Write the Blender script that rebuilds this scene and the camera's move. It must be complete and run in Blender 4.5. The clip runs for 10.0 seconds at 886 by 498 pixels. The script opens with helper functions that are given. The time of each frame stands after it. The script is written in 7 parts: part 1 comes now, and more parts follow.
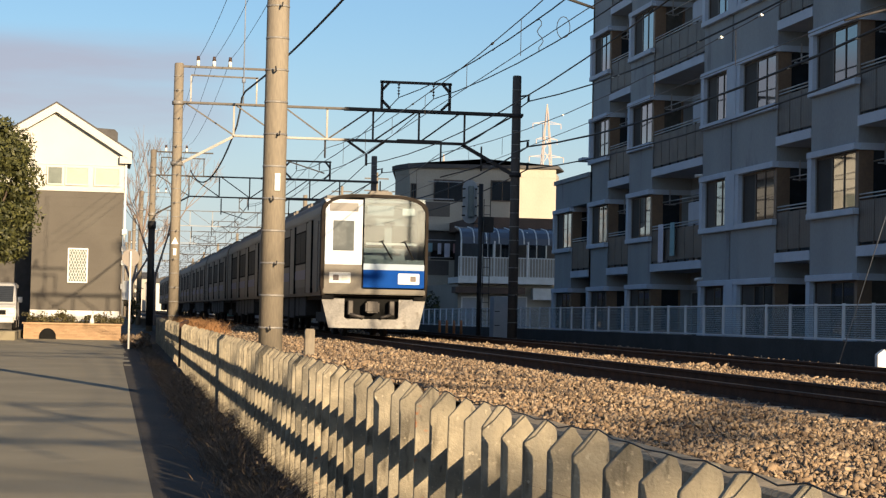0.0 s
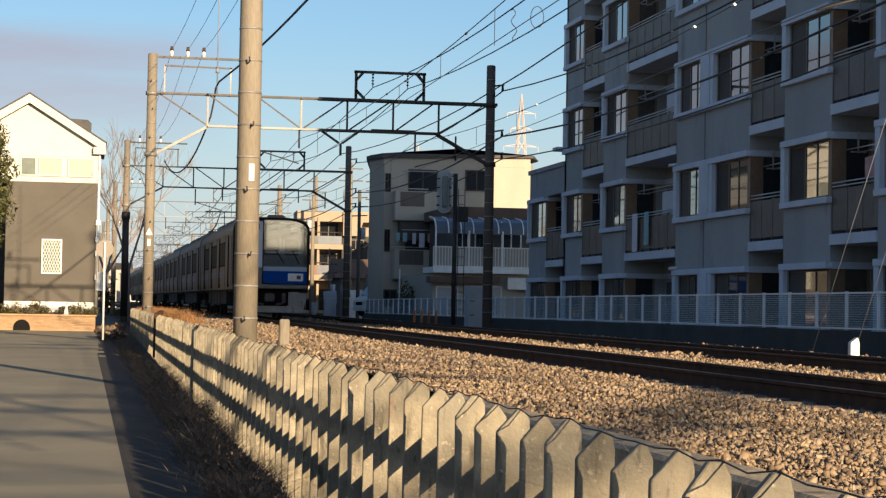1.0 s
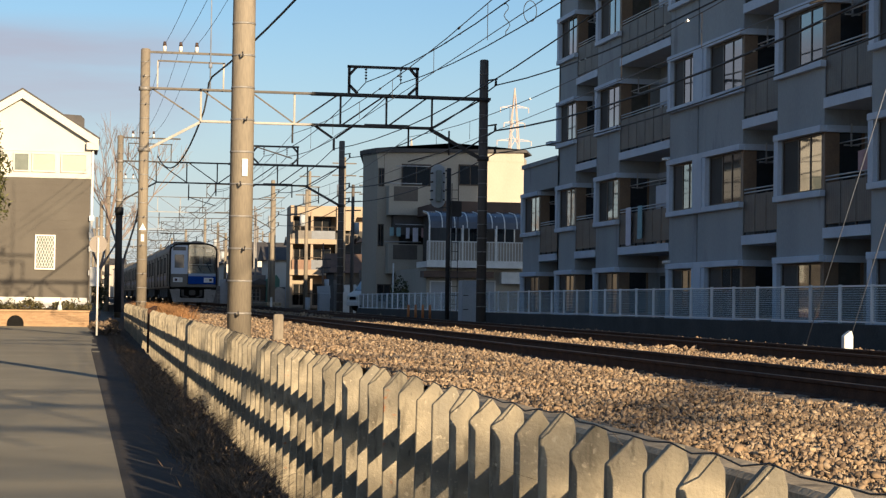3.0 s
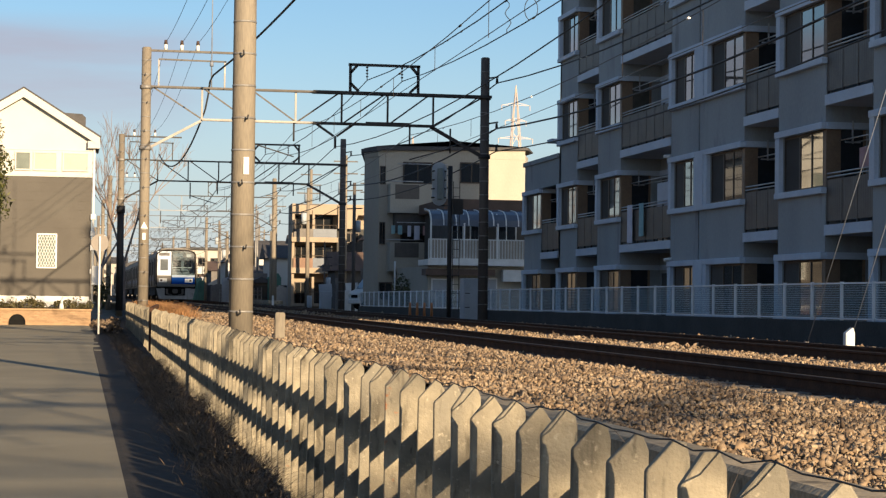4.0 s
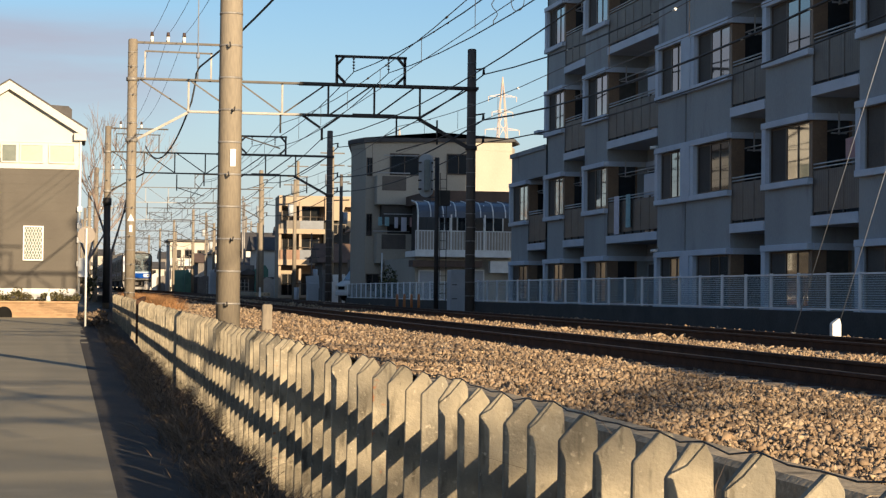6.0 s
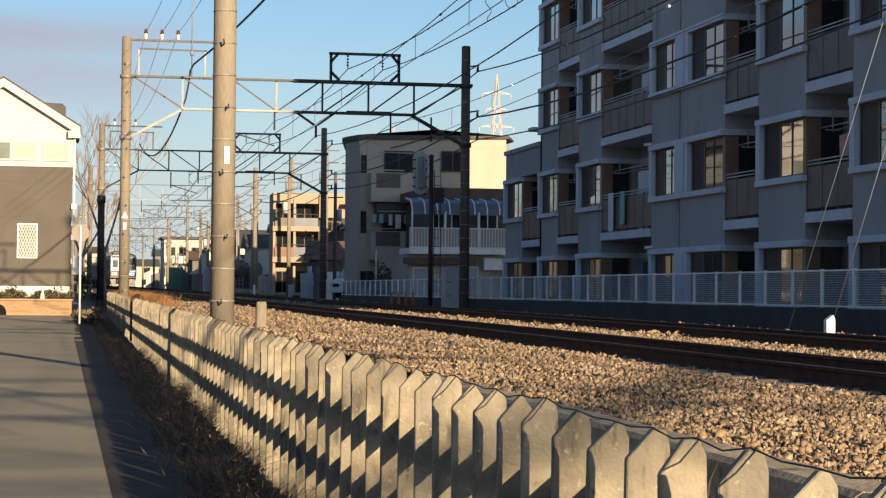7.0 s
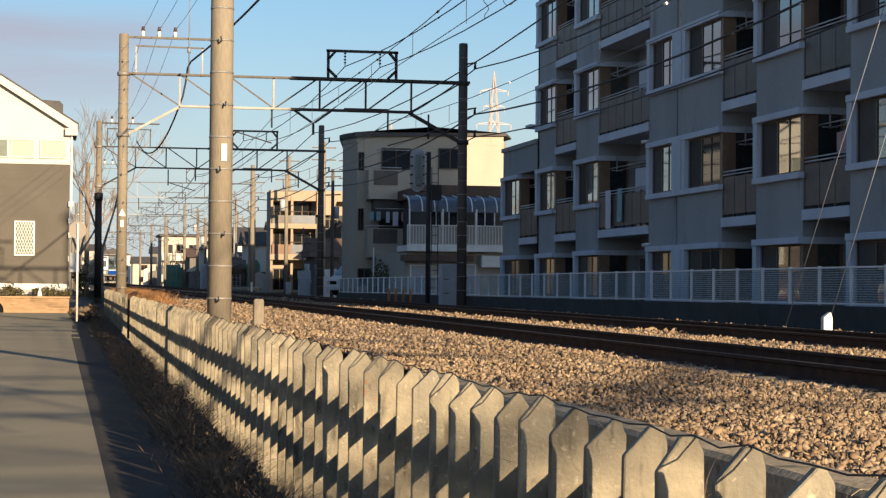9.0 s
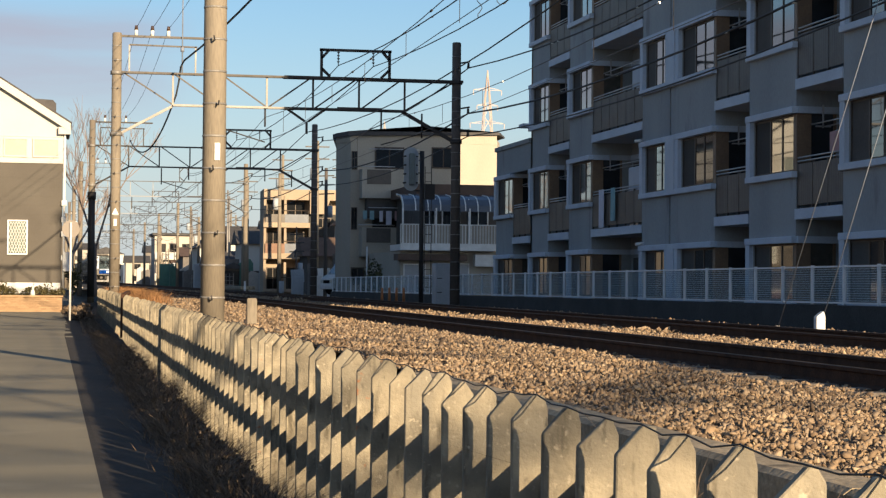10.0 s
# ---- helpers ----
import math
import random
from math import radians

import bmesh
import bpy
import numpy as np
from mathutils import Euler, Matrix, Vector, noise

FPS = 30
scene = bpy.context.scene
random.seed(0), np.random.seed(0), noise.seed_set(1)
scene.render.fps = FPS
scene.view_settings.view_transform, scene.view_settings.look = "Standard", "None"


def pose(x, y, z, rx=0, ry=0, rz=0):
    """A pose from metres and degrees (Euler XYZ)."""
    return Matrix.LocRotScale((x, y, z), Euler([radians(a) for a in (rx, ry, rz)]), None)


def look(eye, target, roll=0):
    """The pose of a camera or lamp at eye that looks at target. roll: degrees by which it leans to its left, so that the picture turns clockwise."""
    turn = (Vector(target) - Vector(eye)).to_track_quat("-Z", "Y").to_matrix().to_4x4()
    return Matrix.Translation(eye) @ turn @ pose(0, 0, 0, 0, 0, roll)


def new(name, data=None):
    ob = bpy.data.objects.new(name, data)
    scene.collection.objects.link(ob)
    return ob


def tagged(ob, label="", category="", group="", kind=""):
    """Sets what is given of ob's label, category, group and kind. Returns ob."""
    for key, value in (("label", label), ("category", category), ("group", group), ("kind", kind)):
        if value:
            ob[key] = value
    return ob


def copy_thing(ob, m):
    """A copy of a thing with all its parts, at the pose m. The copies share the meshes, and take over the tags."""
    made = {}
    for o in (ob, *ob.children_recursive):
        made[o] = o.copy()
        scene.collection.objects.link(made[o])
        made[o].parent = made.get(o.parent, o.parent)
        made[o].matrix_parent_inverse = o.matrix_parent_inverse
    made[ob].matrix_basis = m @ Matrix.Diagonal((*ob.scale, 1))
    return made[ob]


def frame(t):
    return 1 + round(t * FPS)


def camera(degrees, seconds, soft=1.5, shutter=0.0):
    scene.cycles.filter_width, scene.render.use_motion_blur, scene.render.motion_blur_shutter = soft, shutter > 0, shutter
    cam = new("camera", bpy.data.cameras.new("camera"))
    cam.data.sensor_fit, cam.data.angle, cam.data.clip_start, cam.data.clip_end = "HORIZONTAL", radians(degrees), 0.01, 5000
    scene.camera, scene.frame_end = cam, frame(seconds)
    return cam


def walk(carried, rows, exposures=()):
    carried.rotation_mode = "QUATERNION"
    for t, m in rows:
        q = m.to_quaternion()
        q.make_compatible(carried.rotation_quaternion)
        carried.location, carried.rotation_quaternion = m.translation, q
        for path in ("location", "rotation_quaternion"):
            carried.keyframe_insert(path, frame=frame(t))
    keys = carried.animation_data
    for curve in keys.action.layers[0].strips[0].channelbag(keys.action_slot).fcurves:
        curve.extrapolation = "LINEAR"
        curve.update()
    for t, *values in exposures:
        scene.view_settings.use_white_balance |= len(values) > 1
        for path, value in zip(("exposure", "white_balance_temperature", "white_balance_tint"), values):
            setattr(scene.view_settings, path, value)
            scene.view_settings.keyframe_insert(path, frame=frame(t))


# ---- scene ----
# Frame of the place: y runs along the railway, x to its right, z up; the road beside the camera is z = 0.
EYE = 1.4
CAMERA_ROWS = (
    (0.0, -0.004, 0.053, -0.003, -9.688, 2.062, 1.203),
    (0.5, -0.003, 0.037, -0.002, -10.007, 1.867, 1.025),
    (1.0, -0.002, 0.023, -0.001, -10.430, 1.776, 0.999),
    (1.5, -0.004, 0.013, -0.001, -10.777, 1.897, 1.054),
    (2.0, -0.003, 0.015, -0.002, -10.758, 1.851, 0.947),
    (2.5, -0.004, 0.017, -0.002, -10.678, 1.719, 0.897),
    (4.0, -0.003, 0.015, -0.003, -10.574, 1.557, 0.706),
    (4.5, -0.003, 0.021, -0.001, -10.689, 1.564, 0.759),
    (5.0, -0.003, 0.023, -0.002, -10.814, 1.518, 0.663),
    (5.5, -0.006, 0.005, 0.000, -10.878, 1.409, 0.632),
    (7.0, -0.002, 0.004, -0.001, -11.123, 1.229, 0.505),
    (7.5, -0.003, 0.005, -0.001, -11.176, 1.264, 0.576),
    (8.0, -0.004, 0.003, 0.001, -11.160, 1.280, 0.550),
    (8.5, -0.001, 0.010, -0.001, -11.126, 1.220, 0.504),
    (9.0, -0.001, 0.006, -0.001, -11.200, 1.151, 0.486),
    (9.5, 0.000, 0.008, -0.001, -11.299, 1.126, 0.502),
    (10.0, 0.000, 0.000, 0.000, -11.395, 1.126, 0.500),
)
cam = camera(25.5, 10.0, soft=1.3)
walk(cam, [(t, pose(x, y, EYE + z, 90 + pitch, 0, yaw) @ pose(0, 0, 0, 0, 0, roll))
           for t, x, y, z, yaw, pitch, roll in CAMERA_ROWS])

# ---- light: a low winter sun from behind, slightly to the right ----
SUN_ELEVATION, SUN_SIDE = radians(13.1), radians(15.3)
scene.view_settings.exposure = 0.92
world = bpy.data.worlds.new("sky")
scene.world = world
world.use_nodes = True
wn, wl = world.node_tree.nodes, world.node_tree.links
sky = wn.new("ShaderNodeTexSky")
sky.sky_type, sky.sun_disc = "NISHITA", False
sky.sun_elevation, sky.sun_rotation = SUN_ELEVATION, math.pi - SUN_SIDE
sky.air_density, sky.dust_density, sky.ozone_density = 1.0, 0.9, 3.5
back = wn["Background"]
back.inputs["Strength"].default_value = 0.076
# a bank of cloud: long soft streaks, low over the horizon
coord = wn.new("ShaderNodeTexCoord")
stretch = wn.new("ShaderNodeMapping")
stretch.inputs["Scale"].default_value = (3.0, 3.0, 22.0)
stretch.inputs["Location"].default_value = (0.35, 0.0, 0.42)
cloud = wn.new("ShaderNodeTexNoise")
cloud.inputs["Scale"].default_value, cloud.inputs["Detail"].default_value = 1.4, 5.0
cut = wn.new("ShaderNodeValToRGB")
cut.color_ramp.elements[0].position, cut.color_ramp.elements[1].position = 0.22, 0.52
cut.color_ramp.elements[1].color = (0.92, 0.92, 0.92, 1)
blend = wn.new("ShaderNodeMixRGB")
blend.inputs["Color2"].default_value = (3.1, 3.3, 4.1, 1)
wl.new(coord.outputs["Generated"], stretch.inputs["Vector"])
wl.new(stretch.outputs["Vector"], cloud.inputs["Vector"])
wl.new(cloud.outputs["Fac"], cut.inputs["Fac"])
split = wn.new("ShaderNodeSeparateXYZ")
wl.new(coord.outputs["Generated"], split.inputs["Vector"])


def step(axis, a, b):
    node = wn.new("ShaderNodeMapRange")
    node.interpolation_type = "SMOOTHSTEP"
    node.inputs["From Min"].default_value, node.inputs["From Max"].default_value = a, b
    wl.new(split.outputs[axis], node.inputs["Value"])
    return node.outputs["Result"]


def times(a, b):
    node = wn.new("ShaderNodeMath")
    node.operation = "MULTIPLY"
    wl.new(a, node.inputs[0])
    wl.new(b, node.inputs[1])
    return node.outputs[0]


bank = times(times(step("Z", 0.070, 0.105), step("Z", 0.145, 0.128)), step("X", 0.085, 0.03))
wl.new(times(bank, cut.outputs["Color"]), blend.inputs["Fac"])
wl.new(sky.outputs["Color"], blend.inputs["Color1"])
haze = wn.new("ShaderNodeMixRGB")
haze.inputs["Color2"].default_value = (4.6, 4.9, 5.3, 1)
low = wn.new("ShaderNodeMath")
low.operation = "MULTIPLY"
low.inputs[1].default_value = 0.75
wl.new(step("Z", 0.16, -0.01), low.inputs[0])
wl.new(low.outputs[0], haze.inputs["Fac"])
wl.new(blend.outputs["Color"], haze.inputs["Color1"])
wl.new(haze.outputs["Color"], back.inputs["Color"])

sun = new("sun", bpy.data.lights.new("sun", "SUN"))
sun.data.energy, sun.data.angle, sun.data.color = 5.0, radians(0.53), (1.0, 0.77, 0.495)
sun.matrix_world = look((0, 0, 0), (-math.sin(SUN_SIDE) * math.cos(SUN_ELEVATION),
                                    math.cos(SUN_SIDE) * math.cos(SUN_ELEVATION), -math.sin(SUN_ELEVATION)))


# ---- helpers of this scene ----
def grade(y):
    """The railway climbs gently to the north."""
    return 0.003 * y


def bm_new():
    return bmesh.new()


def box(bm, x0, x1, y0, y1, z0, z1, m=None):
    co = [(x, y, z) for z in (z0, z1) for y in (y0, y1) for x in (x0, x1)]
    v = [bm.verts.new(m @ Vector(c) if m else c) for c in co]
    for f in ((0, 2, 3, 1), (4, 5, 7, 6), (0, 1, 5, 4), (2, 6, 7, 3), (0, 4, 6, 2), (1, 3, 7, 5)):
        bm.faces.new([v[i] for i in f])
    return v


def ring(bm, x0, x1, y0, y1, z0, z1, t, axis="x"):
    """A rectangular frame with bars of width t; axis: the way it faces."""
    lo, hi = (x0, x1) if axis == "x" else (y0, y1)
    a0, a1 = (y0, y1) if axis == "x" else (x0, x1)
    def at(d, a, z):
        return (d, a, z) if axis == "x" else (a, d, z)
    loops = []
    for d, k in ((lo, 0), (hi, 0), (hi, t), (lo, t)):
        loops.append([bm.verts.new(at(d, a, z)) for a, z in ((a0 + k, z0 + k), (a1 - k, z0 + k), (a1 - k, z1 - k), (a0 + k, z1 - k))])
    for i in range(4):
        p, q = loops[i], loops[(i + 1) % 4]
        for k in range(4):
            j = (k + 1) % 4
            bm.faces.new((p[k], p[j], q[j], q[k]))


def soften(bm, width, segments=1):
    bmesh.ops.bevel(bm, geom=list(bm.edges), offset=width, segments=segments, affect="EDGES", clamp_overlap=True)
    return bm


def frame_of(p, q):
    d = Vector(q) - Vector(p)
    return Matrix.Translation(p) @ d.to_track_quat("Z", "Y").to_matrix().to_4x4(), d.length


def bar(bm, p, q, w, h=None):
    m, length = frame_of(p, q)
    h = h or w
    return box(bm, -w / 2, w / 2, -h / 2, h / 2, 0, length, m)


def rod(bm, p, q, r, n=8, r2=None):
    m, length = frame_of(p, q)
    r2 = r if r2 is None else r2
    a = [bm.verts.new(m @ Vector((r * math.cos(i * math.tau / n), r * math.sin(i * math.tau / n), 0))) for i in range(n)]
    b = [bm.verts.new(m @ Vector((r2 * math.cos(i * math.tau / n), r2 * math.sin(i * math.tau / n), length))) for i in range(n)]
    for i in range(n):
        j = (i + 1) % n
        f = bm.faces.new((a[i], a[j], b[j], b[i]))
        f.smooth = n > 5
    bm.faces.new(list(reversed(a)))
    bm.faces.new(b)


def prism(bm, outline, place0, place1):
    """Extrudes an outline of (u, v) between two placings of it."""
    a = [bm.verts.new(place0(u, v)) for u, v in outline]
    b = [bm.verts.new(place1(u, v)) for u, v in outline]
    n = len(a)
    for i in range(n):
        j = (i + 1) % n
        bm.faces.new((a[i], a[j], b[j], b[i]))
    bm.faces.new(list(reversed(a)))
    bm.faces.new(b)


def to_mesh(name, bm, material):
    bmesh.ops.recalc_face_normals(bm, faces=bm.faces)
    data = bpy.data.meshes.new(name)
    bm.to_mesh(data)
    bm.free()
    data.materials.append(material)
    return data


def part(name, bm, material, parent, label=""):
    ob = new(name, to_mesh(name, bm, material))
    ob.parent = parent
    return tagged(ob, label)


def solid(name, bm, material, label="", category="", group="", kind=""):
    return tagged(new(name, to_mesh(name, bm, material)), label, category, group, kind)


def thing(name, label, category, group="", at=(0, 0, 0), kind=""):
    ob = new(name)
    ob.location = at
    return tagged(ob, label, category, group, kind)


def share(name, data, parent, m):
    """One more piece on a mesh that others use too."""
    ob = new(name, data)
    ob.parent = parent
    ob.matrix_basis = m
    return ob


def wire_mesh(bm, points, r, n=5):
    points = [Vector(p) for p in points]
    rings = []
    for i, p in enumerate(points):
        d = points[min(i + 1, len(points) - 1)] - points[max(i - 1, 0)]
        m = d.to_track_quat("Z", "Y").to_matrix()
        rings.append([bm.verts.new(p + m @ Vector((r * math.cos(k * math.tau / n), r * math.sin(k * math.tau / n), 0))) for k in range(n)])
    for a, b in zip(rings, rings[1:]):
        for k in range(n):
            j = (k + 1) % n
            bm.faces.new((a[k], a[j], b[j], b[k])).smooth = True
    bm.faces.new(list(reversed(rings[0])))
    bm.faces.new(rings[-1])


def sag(p, q, drop, n=10):
    p, q = Vector(p), Vector(q)
    return [p.lerp(q, i / n) - Vector((0, 0, drop * 4 * (i / n) * (1 - i / n))) for i in range(n + 1)]


def mesh_of(name, verts, faces, material):
    data = bpy.data.meshes.new(name)
    data.from_pydata(verts, [], faces)
    data.materials.append(material)
    return data


# ---- materials ----
def surface(name, colour, colour2=None, rough=0.8, metal=0.0, scale=3.0, fine=40.0, bump=0.15, vary=0.0, streak=0.0,
            stain=None, stain_at=0.6, spec=0.5):
    """Two colours blended by coarse and fine noise, with relief, and stains of a third colour."""
    m = bpy.data.materials.new(name)
    m.use_nodes = True
    n, l = m.node_tree.nodes, m.node_tree.links
    b = n["Principled BSDF"]
    b.inputs["Roughness"].default_value, b.inputs["Metallic"].default_value = rough, metal
    b.inputs["Specular IOR Level"].default_value = spec
    colour2 = colour2 or tuple(c * 0.75 for c in colour)
    tc = n.new("ShaderNodeTexCoord")
    mp = n.new("ShaderNodeMapping")
    if streak:
        mp.inputs["Scale"].default_value = (1, 1, streak)
    l.new(tc.outputs["Object"], mp.inputs["Vector"])
    big, small = n.new("ShaderNodeTexNoise"), n.new("ShaderNodeTexNoise")
    big.inputs["Scale"].default_value, small.inputs["Scale"].default_value = scale, fine
    big.inputs["Detail"].default_value, small.inputs["Detail"].default_value = 4, 3
    l.new(mp.outputs["Vector"], big.inputs["Vector"])
    l.new((mp if streak else tc).outputs["Vector" if streak else "Object"], small.inputs["Vector"])
    add = n.new("ShaderNodeMath")
    add.operation = "MULTIPLY_ADD"
    add.inputs[1].default_value = 0.45
    l.new(small.outputs["Fac"], add.inputs[0])
    half = n.new("ShaderNodeMath")
    half.operation = "MULTIPLY"
    half.inputs[1].default_value = 0.55
    l.new(big.outputs["Fac"], half.inputs[0])
    l.new(half.outputs[0], add.inputs[2])
    ramp = n.new("ShaderNodeValToRGB")
    e = ramp.color_ramp.elements
    e[0].position, e[0].color = 0.36, (*colour2, 1)
    e[1].position, e[1].color = 0.62, (*colour, 1)
    l.new(add.outputs[0], ramp.inputs["Fac"])
    out = ramp.outputs["Color"]
    if stain:
        spot = n.new("ShaderNodeTexNoise")
        spot.inputs["Scale"].default_value, spot.inputs["Detail"].default_value = scale * 2.3, 6
        l.new(mp.outputs["Vector"], spot.inputs["Vector"])
        edge = n.new("ShaderNodeValToRGB")
        edge.color_ramp.elements[0].position, edge.color_ramp.elements[1].position = stain_at, stain_at + 0.12
        l.new(spot.outputs["Fac"], edge.inputs["Fac"])
        mix = n.new("ShaderNodeMixRGB")
        mix.inputs["Color2"].default_value = (*stain, 1)
        l.new(edge.outputs["Color"], mix.inputs["Fac"])
        l.new(out, mix.inputs["Color1"])
        out = mix.outputs["Color"]
    if vary:
        info = n.new("ShaderNodeObjectInfo")
        span = n.new("ShaderNodeMapRange")
        span.inputs["To Min"].default_value, span.inputs["To Max"].default_value = 1 - vary, 1 + vary
        l.new(info.outputs["Random"], span.inputs["Value"])
        hsv = n.new("ShaderNodeHueSaturation")
        l.new(span.outputs["Result"], hsv.inputs["Value"])
        l.new(out, hsv.inputs["Color"])
        out = hsv.outputs["Color"]
    l.new(out, b.inputs["Base Color"])
    if bump:
        bp = n.new("ShaderNodeBump")
        bp.inputs["Strength"].default_value, bp.inputs["Distance"].default_value = bump, 0.02
        l.new(small.outputs["Fac"], bp.inputs["Height"])
        l.new(bp.outputs["Normal"], b.inputs["Normal"])
    return m


def weathered(name, pale, dull):
    """Old cast concrete: blotches, lichen spots, dark runs and a few rusty patches."""
    m = bpy.data.materials.new(name)
    m.use_nodes = True
    n, l = m.node_tree.nodes, m.node_tree.links
    b = n["Principled BSDF"]
    b.inputs["Roughness"].default_value = 0.95
    b.inputs["Specular IOR Level"].default_value = 0.2
    geo, info = n.new("ShaderNodeNewGeometry"), n.new("ShaderNodeObjectInfo")

    def spots(scale, low, high, squash=1.0, detail=5):
        mp, tex, ramp = n.new("ShaderNodeMapping"), n.new("ShaderNodeTexNoise"), n.new("ShaderNodeValToRGB")
        mp.inputs["Scale"].default_value = (1, 1, squash)
        tex.inputs["Scale"].default_value, tex.inputs["Detail"].default_value = scale, detail
        ramp.color_ramp.elements[0].position, ramp.color_ramp.elements[1].position = low, high
        l.new(geo.outputs["Position"], mp.inputs["Vector"])
        l.new(mp.outputs["Vector"], tex.inputs["Vector"])
        l.new(tex.outputs["Fac"], ramp.inputs["Fac"])
        return ramp.outputs["Color"]

    def over(base, fac, colour):
        mix = n.new("ShaderNodeMixRGB")
        mix.inputs["Color2"].default_value = (*colour, 1)
        if isinstance(base, tuple):
            mix.inputs["Color1"].default_value = (*base, 1)
        else:
            l.new(base, mix.inputs["Color1"])
        l.new(fac, mix.inputs["Fac"])
        return mix.outputs["Color"]
    out = over(dull, spots(9, 0.38, 0.62), pale)
    out = over(out, spots(3.5, 0.48, 0.70, 0.35), (0.20, 0.182, 0.145))
    out = over(out, spots(17, 0.57, 0.72, 0.25), tuple(c * 0.5 for c in dull))
    out = over(out, spots(42, 0.62, 0.72), (0.40, 0.35, 0.265))
    out = over(out, spots(30, 0.63, 0.74, 0.4), (0.13, 0.115, 0.09))
    rusty = n.new("ShaderNodeMath")
    rusty.operation = "GREATER_THAN"
    rusty.inputs[1].default_value = 0.93
    l.new(info.outputs["Random"], rusty.inputs[0])
    patch = n.new("ShaderNodeMath")
    patch.operation = "MULTIPLY"
    l.new(rusty.outputs[0], patch.inputs[0])
    l.new(spots(16, 0.62, 0.72), patch.inputs[1])
    out = over(out, patch.outputs[0], (0.36, 0.14, 0.06))
    span, hsv = n.new("ShaderNodeMapRange"), n.new("ShaderNodeHueSaturation")
    span.inputs["To Min"].default_value, span.inputs["To Max"].default_value = 0.88, 1.18
    l.new(info.outputs["Random"], span.inputs["Value"])
    l.new(span.outputs["Result"], hsv.inputs["Value"])
    l.new(out, hsv.inputs["Color"])
    l.new(hsv.outputs["Color"], b.inputs["Base Color"])
    grain, bp = n.new("ShaderNodeTexNoise"), n.new("ShaderNodeBump")
    grain.inputs["Scale"].default_value, grain.inputs["Detail"].default_value = 70, 4
    bp.inputs["Strength"].default_value, bp.inputs["Distance"].default_value = 0.5, 0.01
    l.new(geo.outputs["Position"], grain.inputs["Vector"])
    l.new(grain.outputs["Fac"], bp.inputs["Height"])
    l.new(bp.outputs["Normal"], b.inputs["Normal"])
    return m


def islands(name, dark, light, rough=0.9, steps=()):
    """Loose small pieces, each with a tone of its own."""
    m = surface(name, light, dark, rough, scale=8, fine=60, bump=0.2)
    n, l = m.node_tree.nodes, m.node_tree.links
    geo, ramp = n.new("ShaderNodeNewGeometry"), n.new("ShaderNodeValToRGB")
    e = ramp.color_ramp.elements
    e[0].color, e[1].color = (*dark, 1), (*light, 1)
    for at, colour in steps:
        k = e.new(at)
        k.color = (*colour, 1)
    l.new(geo.outputs["Random Per Island"], ramp.inputs["Fac"])
    l.new(ramp.outputs["Color"], n["Principled BSDF"].inputs["Base Color"])
    return m


def pane_material(name, dark, pale, share_pale=0.5, rough=0.04):
    """Window glass over a dark room or a drawn curtain."""
    m = bpy.data.materials.new(name)
    m.use_nodes = True
    n, l = m.node_tree.nodes, m.node_tree.links
    b = n["Principled BSDF"]
    b.inputs["Roughness"].default_value = rough
    b.inputs["IOR"].default_value = 1.5
    b.inputs["Coat Weight"].default_value = 0.7
    b.inputs["Coat Roughness"].default_value = 0.02
    info, ramp = n.new("ShaderNodeObjectInfo"), n.new("ShaderNodeValToRGB")
    ramp.color_ramp.interpolation = "CONSTANT"
    e = ramp.color_ramp.elements
    e[0].color, e[1].color, e[1].position = (*dark, 1), (*pale, 1), 1 - share_pale
    l.new(info.outputs["Random"], ramp.inputs["Fac"])
    fold = n.new("ShaderNodeTexWave")
    fold.inputs["Scale"].default_value, fold.inputs["Distortion"].default_value = 6.0, 2.5
    fold.bands_direction = "Y"
    tc = n.new("ShaderNodeTexCoord")
    l.new(tc.outputs["Object"], fold.inputs["Vector"])
    mix = n.new("ShaderNodeMixRGB")
    mix.blend_type = "MULTIPLY"
    mix.inputs["Fac"].default_value = 0.35
    l.new(ramp.outputs["Color"], mix.inputs["Color1"])
    l.new(fold.outputs["Color"], mix.inputs["Color2"])
    l.new(mix.outputs["Color"], b.inputs["Base Color"])
    return m


def clear_glass(name, tint=(0.9, 0.95, 0.95), shine=0.12):
    m = bpy.data.materials.new(name)
    m.use_nodes = True
    n, l = m.node_tree.nodes, m.node_tree.links
    n.remove(n["Principled BSDF"])
    t, g, x = n.new("ShaderNodeBsdfTransparent"), n.new("ShaderNodeBsdfGlossy"), n.new("ShaderNodeMixShader")
    t.inputs["Color"].default_value = (*tint, 1)
    g.inputs["Roughness"].default_value = 0.03
    x.inputs["Fac"].default_value = shine
    l.new(t.outputs[0], x.inputs[1])
    l.new(g.outputs[0], x.inputs[2])
    l.new(x.outputs[0], n["Material Output"].inputs["Surface"])
    return m


